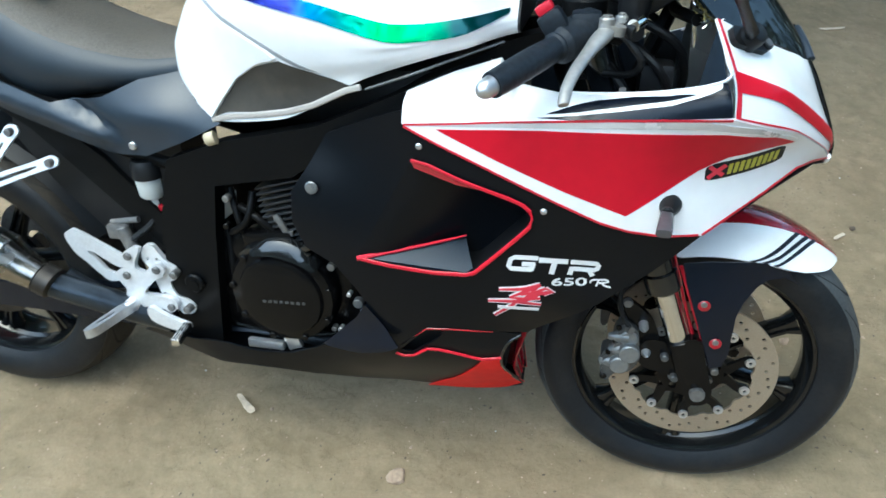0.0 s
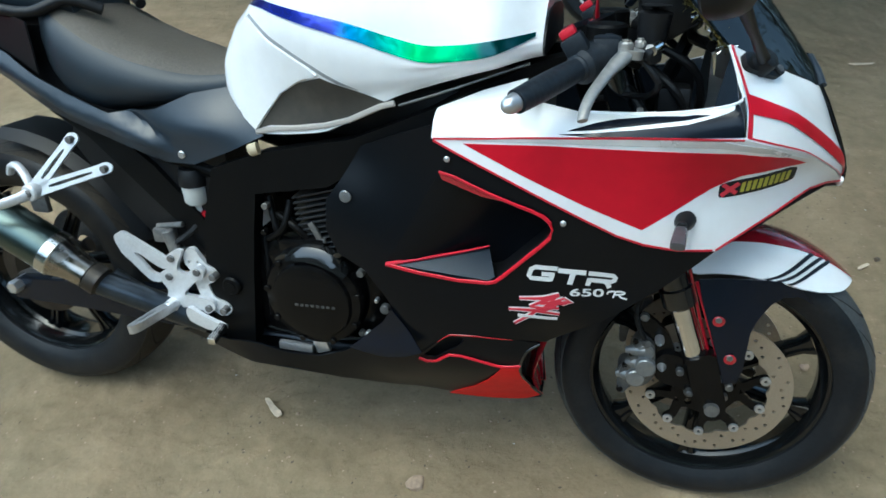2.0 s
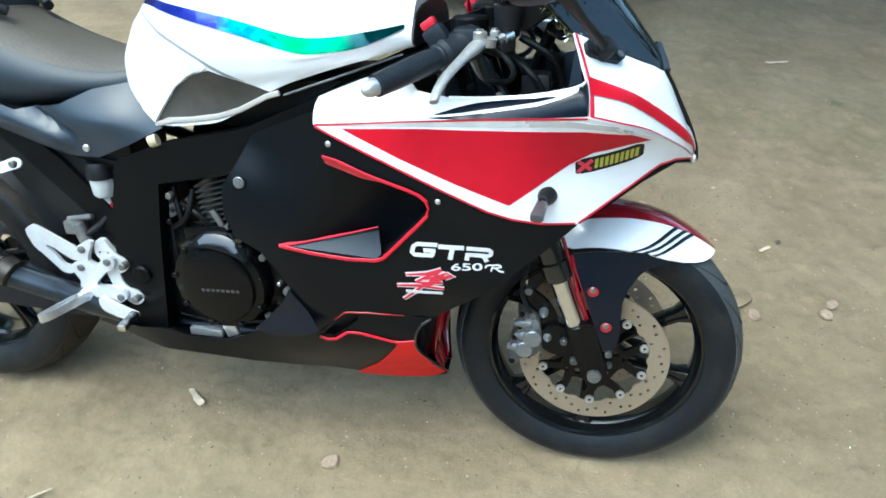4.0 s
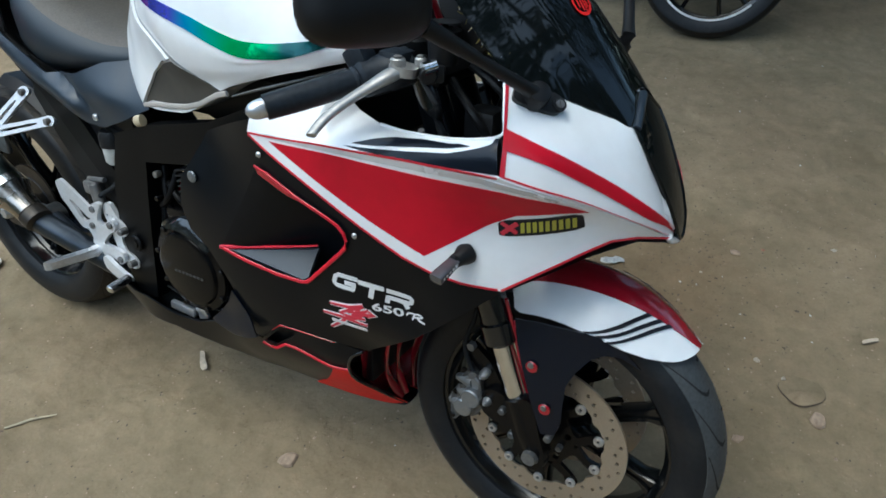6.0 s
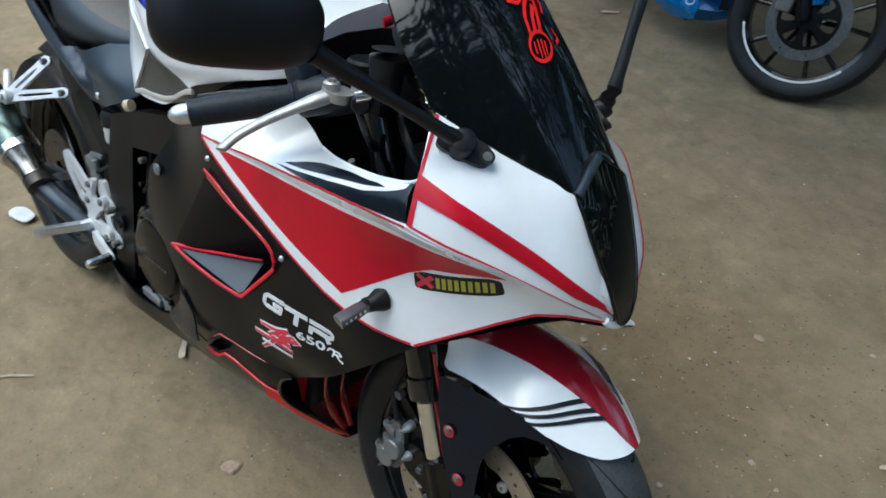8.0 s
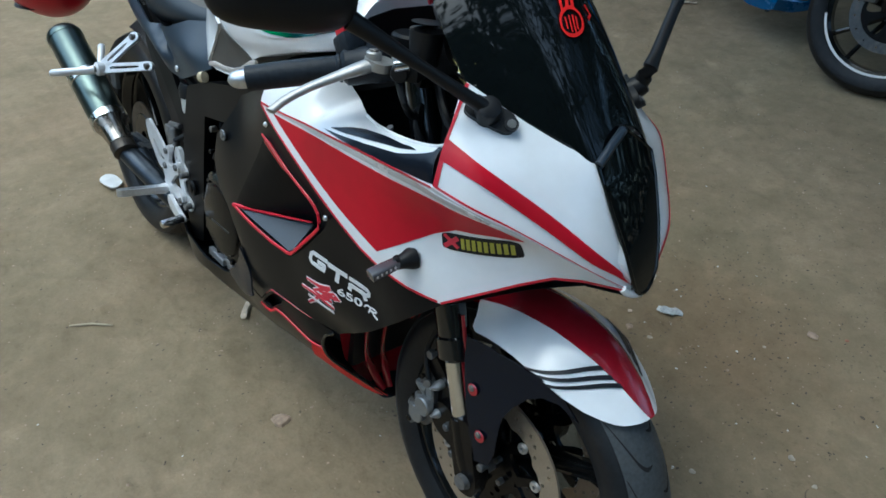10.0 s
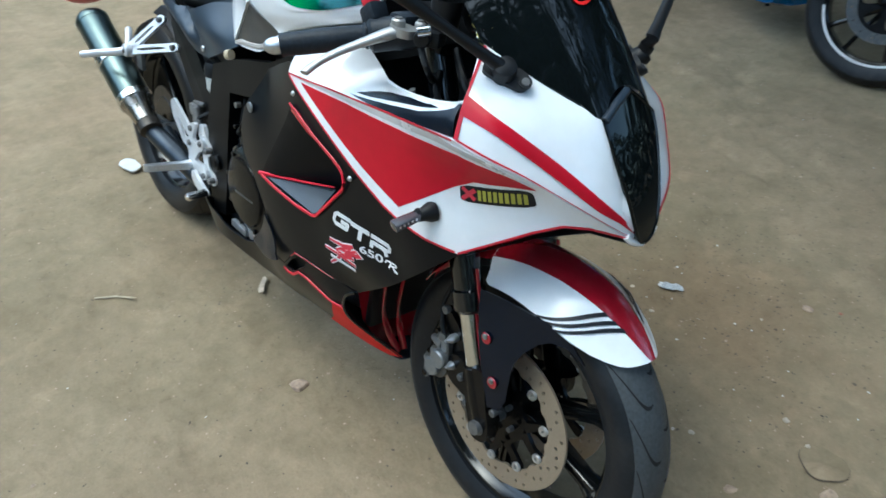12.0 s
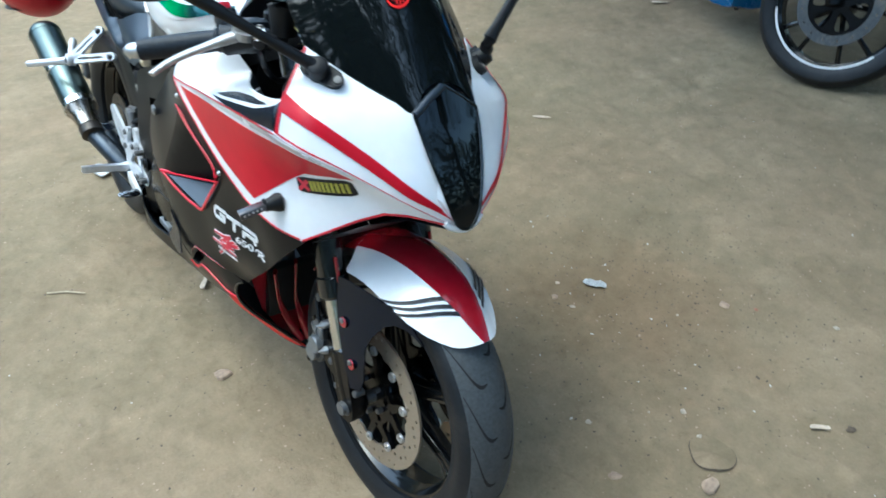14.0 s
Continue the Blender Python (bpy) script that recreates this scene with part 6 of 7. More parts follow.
    def on_bracket(u, w):
        return piv + f1 * u + f2 * w
    arms = []
    for a, b in ends:
        ln = math.hypot(a, b)
        cx, sx = a / ln, b / ln

        def turned(pts, cx=cx, sx=sx):
            return [(u * cx - w * sx, u * sx + w * cx) for u, w in pts]
        arms.append(sheet(turned(rounded([(-.012, -.013), (.02, -.012), (ln - .02, -.010), (ln + .006, -.012), (ln + .014, 0), (ln + .006, .012), (ln - .02, .010), (.02, .012), (-.012, .013)], .2, 2)), on_bracket, .010, .005, .02, [turned(rounded([(.030, -.0035), (ln - .026, -.003), (ln - .026, .003), (.030, .0035)], .2, 1))], out=(0, -1, 0)))
    arms.append(tube(catmull([tuple(piv), (-1.306, -.222, .668), (-1.330, -.212, .684), (-1.352, -.206, .680), (-1.362, -.204, .664)], 4), .0085, 10, flat=.8, up=(0, 1, 0)))
    arms.append(rod(piv + Vector((0, .012, 0)), piv + Vector((0, -.012, 0)), .017, 18, bevel=.003))
    pb = part("pillion_bracket", flip(join(*arms)), PALE_ALU, moto, "pale aluminium pillion footrest bracket with slotted arms")
    for q in (e1, e2, piv):
        part("hex_bolt", flip(rod(q + Vector((0, .004, 0)), q + Vector((0, -.012 if q is not piv else -.016, 0)), .0075, 12, bevel=.001)), CAST, pb)
    part("pillion_peg", flip(tube([tuple(piv), (-1.300, -.255, .636), (-1.330, -.295, .628), (-1.352, -.327, .621), (-1.355, -.332, .620)], [.012, .0105, .0095, .0090, .006], 12, flat=.8)), PALE_ALU, pb)
ax0, ax1 = Vector((-1.262, -.228, .497)), Vector((-1.532, -.243, .664))
d = (ax1 - ax0).normalized()
muf = part("muffler", tube([ax0, ax0 + d * .02, ax0 + d * .03, ax1 - d * .012, ax1], [.036, .0435, .0445, .0445, .042], 40), MUFFLER, moto, "polished steel muffler canister")
for q in (.012, .150):
    part("clamp_band", tube([ax0 + d * q, ax0 + d * (q + .002), ax0 + d * (q + .022), ax0 + d * (q + .024)], [.0448, .0466, .0466, .0448], 40), BAND, muf, "bright clamp band")
part("end_cap", tube([ax1 - d * .012, ax1, ax1 + d * .012, ax1 + d * .012, ax1 - d * .005], [.0455, .0460, .040, .028, .026], 40), MUFFLER, muf)
part("cone", tube([ax0 - d * .055, ax0 - d * .03, ax0 - d * .012, ax0 + d * .012], [.030, .032, .035, .0440], 36), NECK, muf, "bright heat-stained cone")
part("joint_clamp", tube([ax0 - d * .085, ax0 - d * .083, ax0 - d * .058, ax0 - d * .056], [.027, .031, .031, .027], 28), BURNT, muf)
part("link_pipe", tube(catmull([ax0 - d * .04, (-1.212, -.221, .455), (-1.125, -.188, .402), (-1.02, -.14, .335)], 6), .0255, 18), PIPE, moto, "dark bluish link pipe")
part("muffler_strap", box((-1.325, -.190, .610), (.04, .012, .06), .004), CAST, moto)

# handlebars, levers, cockpit
for s in (-1, 1):
    def flip(shape, s=s):
        return shape if s < 0 else mirrored(shape)
    a, b = Vector((-.225, -.115, .925)), Vector((-.362, -.324, .875))
    d = (b - a).normalized()
    L = (b - a).length
    bar = part("clip_on_bar", flip(join(rod(a, b - d * .02, .011, 14), rod(fork_at(.93, -.102) - Vector((0, 0, .01)), fork_at(.93, -.102) + Vector((0, 0, .025)), .032, 18, bevel=.004))), FRAME, moto)
    n, prof = 44, []
    for k in range(n):
        q = .105 + (L - .020 - .105) * k / (n - 1)
        prof.append((a + d * q, .0168 + (.00012 if (k // 2) % 2 else 0) + (.003 if k < 2 else 0) + .0014 * math.sin(math.pi * k / n)))
    grip = part("grip", flip(tube([p for p, _ in prof], [r for _, r in prof], 20)), GRIP, bar, "worn black rubber grip")
    part("bar_end", flip(tube([b - d * .021, b - d * .019, b - d * .008, b - d * .001, b + d * .004, b + d * .006], [.0095, .0132, .0128, .0104, .0060, .002], 20)), ALU, bar, "polished bar-end weight")
    part("switch_housing", flip(join(tube([a + d * .022, a + d * .026, a + d * .060, a + d * .062, a + d * .098, a + d * .104], [.020, .0265, .0270, .0255, .0255, .019], 20), box(a + d * .05 + Vector((.006, 0, .012)), (.042, .040, .034), .009), box(a + d * .085 + Vector((-.018, 0, .026)), (.034, .032, .030), .007, pose(0, 0, 0, 0, -35, 0)))), GRIP, bar)
    part("kill_switch", flip(join(box(a + d * .085 + Vector((-.030, 0, .043)), (.024, .020, .013), .004, pose(0, 0, 0, 0, -35, 0)))), RED_TRIM, bar, "red switch button")
    lv = catmull([(-.216, -.190, .926), (-.222, -.203, .9215), (-.231, -.220, .9140), (-.242, -.243, .9035), (-.2535, -.272, .8900), (-.2610, -.297, .8765), (-.2634, -.316, .8640), (-.2630, -.320, .8610)], 6)
    rr = [.0074 + .0022 * math.exp(-((i - 8) / 6) ** 2) - .0026 * min(1, i / 38) for i in range(len(lv))]
    rr[-1] = .0035
    lever = part("brake_lever", flip(tube(lv, rr, 14, flat=1.45)), LEVER, bar, "flat dull aluminium lever blade")
    perch = rounded([(-.030, -.020), (-.012, -.026), (.016, -.022), (.030, -.008), (.026, .014), (.004, .024), (-.022, .016)], .2, 2)
    part("lever_perch", flip(join(sheet(perch, lambda u, w: (-.212 + u * .62, -.186 + w * .75, .928 - .10 * u), .012, .004, .01, out=(0, 0, 1)), rod((-.219, -.1935, .926), (-.219, -.1935, .942), .0105, 18, bevel=.002), rod((-.200, -.168, .930), (-.200, -.168, .941), .008, 14, bevel=.002))), LEVER, lever, "cast aluminium lever perch")
    part("perch_bolt", flip(join(rod((-.219, -.1935, .941), (-.219, -.1935, .945), .0065, 6, bevel=.0008), rod((-.200, -.168, .940), (-.200, -.168, .944), .005, 6, bevel=.0008))), CAST, lever)
    part("master_cylinder", flip(join(rod((-.205, -.150, .925), (-.178, -.182, .921), .0125, 14, bevel=.002), box((-.192, -.150, .920), (.035, .04, .024), .006, pose(0, 0, 0, 0, 0, 30)))), PLASTIC, lever)
    part("adjuster", flip(rod((-.185, -.185, .930), (-.175, -.170, .934), .009, 10)), CHROME, lever)
    part("fluid_cup", flip(tube([(-.185, -.135, .930), (-.183, -.136, .975), (-.183, -.136, .985)], [.020, .024, .022], 16)), PLASTIC, bar)
    part("cable", flip(tube(catmull([(-.20, -.17, .92), (-.17, -.175, .885), (-.18, -.15, .86), (-.22, -.11, .85), (-.26, -.06, .83)], 6), .005, 8)), PLASTIC, bar)
cl = part("instrument_panel", join(box((-.165, 0, .985), (.07, .22, .10), .018, pose(0, 0, 0, 0, -35, 0))), PLASTIC, moto, "black instrument panel")
part("dial", moved(lathe([(0, 0), (.040, 0), (.043, .004), (.043, .010), (0, .010)], 32), Matrix.Translation((-.195, -.035, 1.005)) @ pose(0, 0, 0, 0, 0, 90) @ pose(0, 0, 0, 35, 0, 0)), GREY_PLASTIC, cl)
part("screen_bracket", join(tube([(-.10, -.13, .93), (-.12, -.06, .93), (-.12, .06, .93), (-.10, .13, .93)], .009, 8), tube([(-.12, 0, .93), (-.17, 0, .80)], .012, 8)), FRAME, moto)
part("key_barrel", rod((-.262, 0, .925), (-.270, 0, .950), .017, 16, bevel=.003), CHROME, moto)
part("key_ribbon", tube(catmull([(-.270, -.064, .996), (-.268, -.050, 1.000), (-.270, -.036, .997), (-.270, -.020, .985), (-.271, -.007, .968), (-.269, 0, .948)], 4), .0075, 8, flat=.35), RED_TRIM, moto, "red ribbon tied to the ignition key")
for q in ([(-.19, -.10, .90), (-.14, -.12, .86), (-.12, -.09, .80), (-.17, -.05, .74)], [(-.17, -.08, .92), (-.11, -.08, .88), (-.10, -.04, .80), (-.15, 0, .72)], [(-.23, -.08, .88), (-.19, -.13, .84), (-.16, -.12, .78), (-.2, -.06, .70)], [(-.16, .05, .92), (-.11, .07, .86), (-.13, .05, .76)]):
    part("cable", tube(catmull(q, 6), .0065, 8), PLASTIC, moto)
part("wiring_block", box((-.14, -.085, .835), (.05, .05, .06), .01), PLASTIC, moto)
part("wiring_block", box((-.125, .06, .85), (.05, .07, .05), .01), PLASTIC, moto)

# mirrors
for s in (-1, 1):
    def flip(shape, s=s):
        return shape if s < 0 else mirrored(shape)
    base = Vector((-.037, -.150, .906))
    along, across = Vector((.81, .50, -.30)).normalized(), Vector((.10, .80, .55)).normalized()
    across = (across - along * across.dot(along)).normalized()
    lift = along.cross(across)
    lift = lift if lift.z > 0 else -lift
    foot = sheet(rounded([(-.036, -.012), (-.026, -.018), (.026, -.017), (.036, -.010), (.039, 0), (.036, .010), (.026, .017), (-.026, .018), (-.036, .012)], .2, 2), lambda u, w: base + along * (u * .9) + across * (w * .85), .016, .008, .012, out=lift)
    mir = part("mirror", flip(foot), PLASTIC, moto, "black mirror on a slim stalk")
    m0, m1 = base + lift * .013 - along * .004, Vector((-.100, -.318, 1.010))
    line, fat = [m0 + Vector((.010, .004, -.004)), m0, m0.lerp(m1, .12), m0.lerp(m1, .5), m1], [.009, .0112, .0088, .0070, .011]
    if s > 0:  # the other mirror is swung up and out
        m1 = Vector((-.090, -.325, 1.083))
        knee = Vector((-.020, -.157, .947))
        line, fat = [m0, m0.lerp(knee, .6), knee, knee.lerp(m1, .1), knee.lerp(m1, .5), m1], [.013, .013, .0135, .0110, .0100, .0125]
    part("stalk", flip(join(tube(line, fat, 14, flat=.85), tube([m0 - lift * .012, m0 - lift * .008, m0 + lift * .005, m0 + lift * .010, m0 + lift * .012], [.0175, .0170, .0160, .0145, .011], 18))), PLASTIC, mir)
    bolt = base + along * .028 + lift * .010
    part("bolt_recess", flip(rod(bolt - lift * .004, bolt + lift * .0006, .0090, 18)), RUBBER, mir)
    part("base_bolt", flip(tube([bolt - lift * .002, bolt + lift * .0022, bolt + lift * .0022, bolt - lift * .001], [.0058, .0056, .0032, .0030], 16)), CAST, mir, "grey socket-head bolt")
    ctr, ux = m1 + Vector((-.026, -.061, .028)), Vector((-.30, -.94, .10)).normalized()
    ax = Vector((.92, -.33, .16)).normalized()
    uz = ux.cross(ax).normalized()
    if uz.z < 0:
        uz = -uz
    rings = []
    for q, k in ((-.014, .90), (-.010, .985), (.0, 1.0), (.010, .97), (.020, .86), (.028, .62), (.032, .25)):
        ring = []
        for i in range(36):
            a = 2 * math.pi * i / 36
            ca, sa = math.cos(a), math.sin(a)
            u = .077 * math.copysign(abs(ca) ** .62, ca) * (1 + .0 * sa)
            w = .044 * math.copysign(abs(sa) ** .68, sa) * (1.0 + .12 * ca)
            ring.append(ctr + ax * q + ux * u * k + uz * w * k)
        rings.append(ring)
    part("housing", flip(skin(rings)), PLASTIC, mir, "rounded black mirror shell", )
    part("glass", flip(([p + ax * -.0015 + (ctr - p) * .04 for p in rings[0]], [tuple(range(36))])), MIRROR, mir)

# tinsel garland along the inner edge of the screen
def garland():
    rnd = random.Random(5)
    line = catmull([(-.084, -.143, .930), (-.105, -.141, .954), (-.130, -.138, .980), (-.155, -.132, 1.004), (-.190, -.118, 1.032)], 8)
    flakes = []
    for k in range(260):
        o = line[rnd.randrange(len(line))] + Vector((rnd.gauss(0, .003), rnd.gauss(0, .003), rnd.gauss(0, .003)))
        d = Vector((rnd.gauss(0, 1), rnd.gauss(0, 1), rnd.gauss(0, 1))).normalized()
        w = d.orthogonal().normalized() * .0007
        tip = o + d * rnd.uniform(.006, .013)
        bend = o.lerp(tip, .5) + Vector((0, 0, -.001))
        flakes.append(([o - w, o + w, bend + w, bend - w, tip + w * .6, tip - w * .6], [(0, 1, 2, 3), (3, 2, 4, 5)]))
    root = new("tinsel_garland")
    root.matrix_basis = moto.matrix_basis
    tagged(root, "gold and silver tinsel garland hung inside the windscreen edge", "garland")
    part("cord", tube(line, .0012, 6), BRASS, root)
    part("tinsel_flakes", join(*flakes[::2]), CHROME, root, "silver foil flakes", kind="stuff")
    part("tinsel_flakes", join(*flakes[1::2]), BRASS, root, "gold foil flakes", kind="stuff")


garland()

# side stand on the left
part("side_stand", join(tube([(-.86, .12, .28), (-.84, .20, .17), (-.82, .276, .058)], [.014, .012, .011], 12), box((-.82, .282, .052), (.07, .03, .008), .003, pose(0, 0, 0, 10, 0, 0))), FRAME, moto, "black side stand")

# red helmet wedged over the muffler end, against the tail
def blob(centre, rx, ry, rz, lift=0.0, n=28, m=18):
    rings = []
    for i in range(m + 1):
        b = -math.pi / 2 + math.pi * i / m
        rings.append([Vector((centre[0] + rx * math.cos(b) * math.cos(a), centre[1] + ry * math.cos(b) * math.sin(a), centre[2] + rz * math.copysign(abs(math.sin(b)) ** .9, math.sin(b)))) for a in (2 * math.pi * k / n for k in range(n))])
    return skin(rings, caps=False)


HEL = Vector((-1.78, -.215, .838))
HELW = moto.matrix_basis @ HEL
helmet = new("helmet")
helmet.matrix_basis = Matrix.Translation(HELW)
tagged(helmet, "glossy red helmet hung against the tail above the muffler end", "helmet")
part("shell", blob((0, 0, 0), .190, .135, .170), RED, helmet, "glossy red shell")
part("visor", blob((-.045, -.006, .02), .150, .133, .10), SMOKE, helmet, "dark visor")
part("rim", moved(lathe([(.100, -.004), (.110, 0), (.100, .004)], 40), Matrix.Translation((0, 0, -.125)) @ pose(0, 0, 0, 90, 0, 0)), PLASTIC, helmet)

# ---- the other motorcycle, parked beyond ----
other = new("motorcycle")
other.matrix_basis = pose(-.315, 2.36, ground_height(-.315, 2.36) - .004, -6, 2.8, -21)
tagged(other, "blue and black commuter motorcycle with white rim stripes", "motorcycle")


def road_wheel(x, r, half, rim_r, label):
    z = r
    rim = part("wheel", lathe([(rim_r + .012, -half * .8), (rim_r + .012, -half * .7), (rim_r - .010, -half * .45), (rim_r - .012, half * .45), (rim_r + .012, half * .7), (rim_r + .012, half * .8), (rim_r + .003, 0)], 72, (x, 0, z)), RIM, other, label)
    part("tyre", lathe([(rim_r + .008, -half * .75), (rim_r + .03, -half), (r - .025, -half * .95), (r - .008, -half * .6), (r, 0), (r - .008, half * .6), (r - .025, half * .95), (rim_r + .03, half), (rim_r + .008, half * .75)], 72, (x, 0, z)), RUBBER, rim, "black tyre")
    tape = []
    for k in range(60):
        if 32 < k < 54:
            a0, a1 = 2 * math.pi * k / 60, 2 * math.pi * (k + 1) / 60
            tape.append(([Vector((x + q * math.cos(a), -half * .84, z + q * math.sin(a))) for a in (a0, a1) for q in (rim_r + .001, rim_r + .010)], [(0, 1, 3, 2)]))
    part("rim_stripe", join(*tape), DECAL_WHITE, rim, "white rim stripe")
    part("hub", lathe([(.012, -.06), (.035, -.055), (.045, -.03), (.045, .03), (.035, .055), (.012, .06)], 24, (x, 0, z)), RIM, rim)
    for k in range(10):
        a = 2 * math.pi * (k // 2) / 5 + (.16 if k % 2 else -.16) + .3
        b = a + (.10 if k % 2 else -.10)
        part("spoke", tube([(x + .035 * math.cos(a), -.012, z + .035 * math.sin(a)), (x + .12 * math.cos((a + b) / 2), -.015, z + .12 * math.sin((a + b) / 2)), (x + rim_r * math.cos(b), 0, z + rim_r * math.sin(b))], [.011, .0085, .010], 8), RIM, rim)
    return rim


fw = road_wheel(0, .310, .050, .228, "black front wheel with ten thin spokes")
holes = [[(.132 * math.cos(a) + .004 * math.cos(q), .132 * math.sin(a) + .004 * math.sin(q)) for q in (2 * math.pi * i / 6 for i in range(6))] for a in (2 * math.pi * k / 16 for k in range(16))]
part("brake_disc", moved(sheet([(.150 * math.cos(2 * math.pi * k / 64), .150 * math.sin(2 * math.pi * k / 64)) for k in range(64)], plane_y(0), .005, 0, .015, [[(.112 * math.cos(2 * math.pi * k / 48), .112 * math.sin(2 * math.pi * k / 48)) for k in range(48)]] + holes), Matrix.Translation((0, -.065, .31))), CALIPER, fw, "grey brake disc")
slots = [rounded([(.034 * math.cos(a - .25), .034 * math.sin(a - .25)), (.097 * math.cos(a - .33), .097 * math.sin(a - .33)), (.101 * math.cos(a), .101 * math.sin(a)), (.097 * math.cos(a + .33), .097 * math.sin(a + .33)), (.034 * math.cos(a + .25), .034 * math.sin(a + .25))]) for a in (2 * math.pi * k / 6 for k in range(6))]
part("disc_carrier", moved(sheet([(.116 * math.cos(2 * math.pi * k / 48), .116 * math.sin(2 * math.pi * k / 48)) for k in range(48)], plane_y(0), .006, 0, .015, slots), Matrix.Translation((0, -.063, .31))), ENGINE, fw)
rw = road_wheel(-1.50, .310, .058, .228, "black rear wheel")
for s in (-1, 1):
    leg = part("fork_leg", join(rod((-.015, s * .095, .30), (-.12, s * .095, .58), .026, 14, bevel=.004), rod((-.11, s * .095, .55), (-.24, s * .095, .92), .018, 14)), ENGINE, other, "black fork leg")
    part("blue_guard", join(tube([(.012, s * .108, .37), (-.03, s * .108, .48), (-.06, s * .108, .56)], [.018, .030, .022], 10, flat=.6)), BLUE, leg, "blue fork guard")
part("caliper", join(box((-.10, -.085, .36), (.06, .05, .09), .012), box((-.085, -.10, .40), (.05, .03, .05), .01)), CAST, other)
part("front_fender", skin([[Vector((.335 * math.cos(radians(a)), y, .31 + (.335 - (.02 if abs(y) > .05 else 0)) * math.sin(radians(a)))) for y in (-.07, -.05, 0, .05, .07)] for a in range(40, 200, 10)], closed=False), PLASTIC, other, "black front fender")
bp = rounded([(-.89, .240), (-.82, .198), (-.70, .172), (-.598, .157), (-.51, .163), (-.45, .180), (-.432, .228), (-.462, .276), (-.49, .284), (-.54, .258), (-.60, .248), (-.70, .250), (-.80, .258)], .15, 1)


def cowl_side(u, w):
    """The cowl's flank, fullest at a crease below its middle."""
    return (u, -.132 + .5 * max(0, .212 - w) + .26 * max(0, w - .212) + .25 * max(0, -.62 - u), w)


g = sheet(bp, cowl_side, .006, 0, .02)
bel = part("belly_cowl", join(g, mirrored(g), skin([[Vector((x, y, z)), Vector((x, 0, z - .012)), Vector((x, -y, z))] for x, y, z in ((-.432, -.125, .228), (-.45, -.116, .180), (-.51, -.108, .163), (-.598, -.105, .157), (-.70, -.092, .172), (-.82, -.078, .198), (-.89, -.064, .240))], closed=False)), BLUE, other, "metallic blue belly cowl", angle=22)
part("ring_mark", join(*[sheet(band([(-.492 + .021 * math.cos(a) + .005 * math.sin(a), .246 + .015 * math.sin(a)) for a in (2 * math.pi * k / 20 for k in range(21))], .005), cowl_side, .001, .0015, .01)]), SILVER, bel, "pale oval outline on the cowl")
part("engine", join(box((-.58, 0, .43), (.36, .24, .20), .04), box((-.50, 0, .56), (.16, .18, .18), .03), *[box((-.49, 0, .50 + .02 * k), (.20, .22, .006), .002) for k in range(6)]), ENGINE, other, "black engine")
part("frame", join(tube([(-.24, 0, .86), (-.36, 0, .55), (-.40, 0, .36), (-.55, 0, .30), (-.85, 0, .33)], .022, 10), tube([(-.24, 0, .86), (-.65, 0, .74), (-1.0, 0, .68), (-1.45, 0, .78)], .022, 10)), FRAME, other)
part("swingarm", join(rod((-.86, -.10, .36), (-1.50, -.10, .310), .022, 12), rod((-.86, .10, .36), (-1.50, .10, .310), .022, 12)), FRAME, other)
part("fuel_tank", moved(blob((0, 0, 0), .26, .145, .13), Matrix.Translation((-.52, 0, .83)) @ pose(0, 0, 0, 0, 8, 0)), BLUE, other, "blue fuel tank")
part("seat", moved(blob((0, 0, 0), .36, .12, .05), Matrix.Translation((-1.06, 0, .80)) @ pose(0, 0, 0, 0, 4, 0)), VINYL, other, "black seat")
part("tail", moved(blob((0, 0, 0), .24, .09, .05), Matrix.Translation((-1.42, 0, .82)) @ pose(0, 0, 0, 0, 12, 0)), BLUE, other)
part("headlamp", blob((-.10, 0, .90), .08, .10, .10), PLASTIC, other)
part("handlebar", tube(catmull([(-.33, -.36, 1.02), (-.28, -.22, 1.03), (-.24, -.08, .98), (-.24, .08, .98), (-.28, .22, 1.03), (-.33, .36, 1.02)], 5), .012, 10), FRAME, other)
part("exhaust", join(tube(catmull([(-.42, -.05, .52), (-.36, -.08, .40), (-.46, -.07, .29), (-.80, -.08, .28), (-1.02, -.13, .31)], 6), .018, 12), tube([(-1.02, -.15, .31), (-1.08, -.155, .34), (-1.48, -.17, .48)], [.022, .045, .042], 18)), PIPE, other, "dark exhaust")
part("side_stand", tube([(-.80, .10, .28), (-.81, .19, .15), (-.82, .268, .035), (-.80, .285, .03)], .012, 10), FRAME, other)
part("footrest", tube([(-.66, -.10, .30), (-.65, -.15, .285), (-.65, -.20, .28)], [.009, .009, .013], 8), ENGINE, other)

axis, hold = Vector((-.225, 0, .62)).normalized(), Vector((-.03, 0, .31))
steer = Matrix.Translation(hold) @ Matrix.Rotation(radians(28), 4, axis) @ Matrix.Translation(-hold)
for ob in list(other.children):
    if ob.name.split(".")[0] in ("fork_leg", "caliper", "front_fender", "headlamp", "handlebar") or ob == fw:
        ob.matrix_basis = steer


# ---- litter on the earth ----
def scrap(name, x, y, line, thick, mat, label, category, group="", turn=0.0, wave=.004, seed=0):
    z = ground_height(x, y)
    g = sheet(line, lambda u, w: (u, w, wave * (1 + noise.noise((u * 40, w * 40, seed + .5))) + wave), thick, 0, .012, out=(0, 0, 1))
    ob = part(name, g, mat)
    ob.matrix_basis = pose(x, y, z + thick, 0, 0, turn)
    tagged(ob, label, category, group)
    return ob


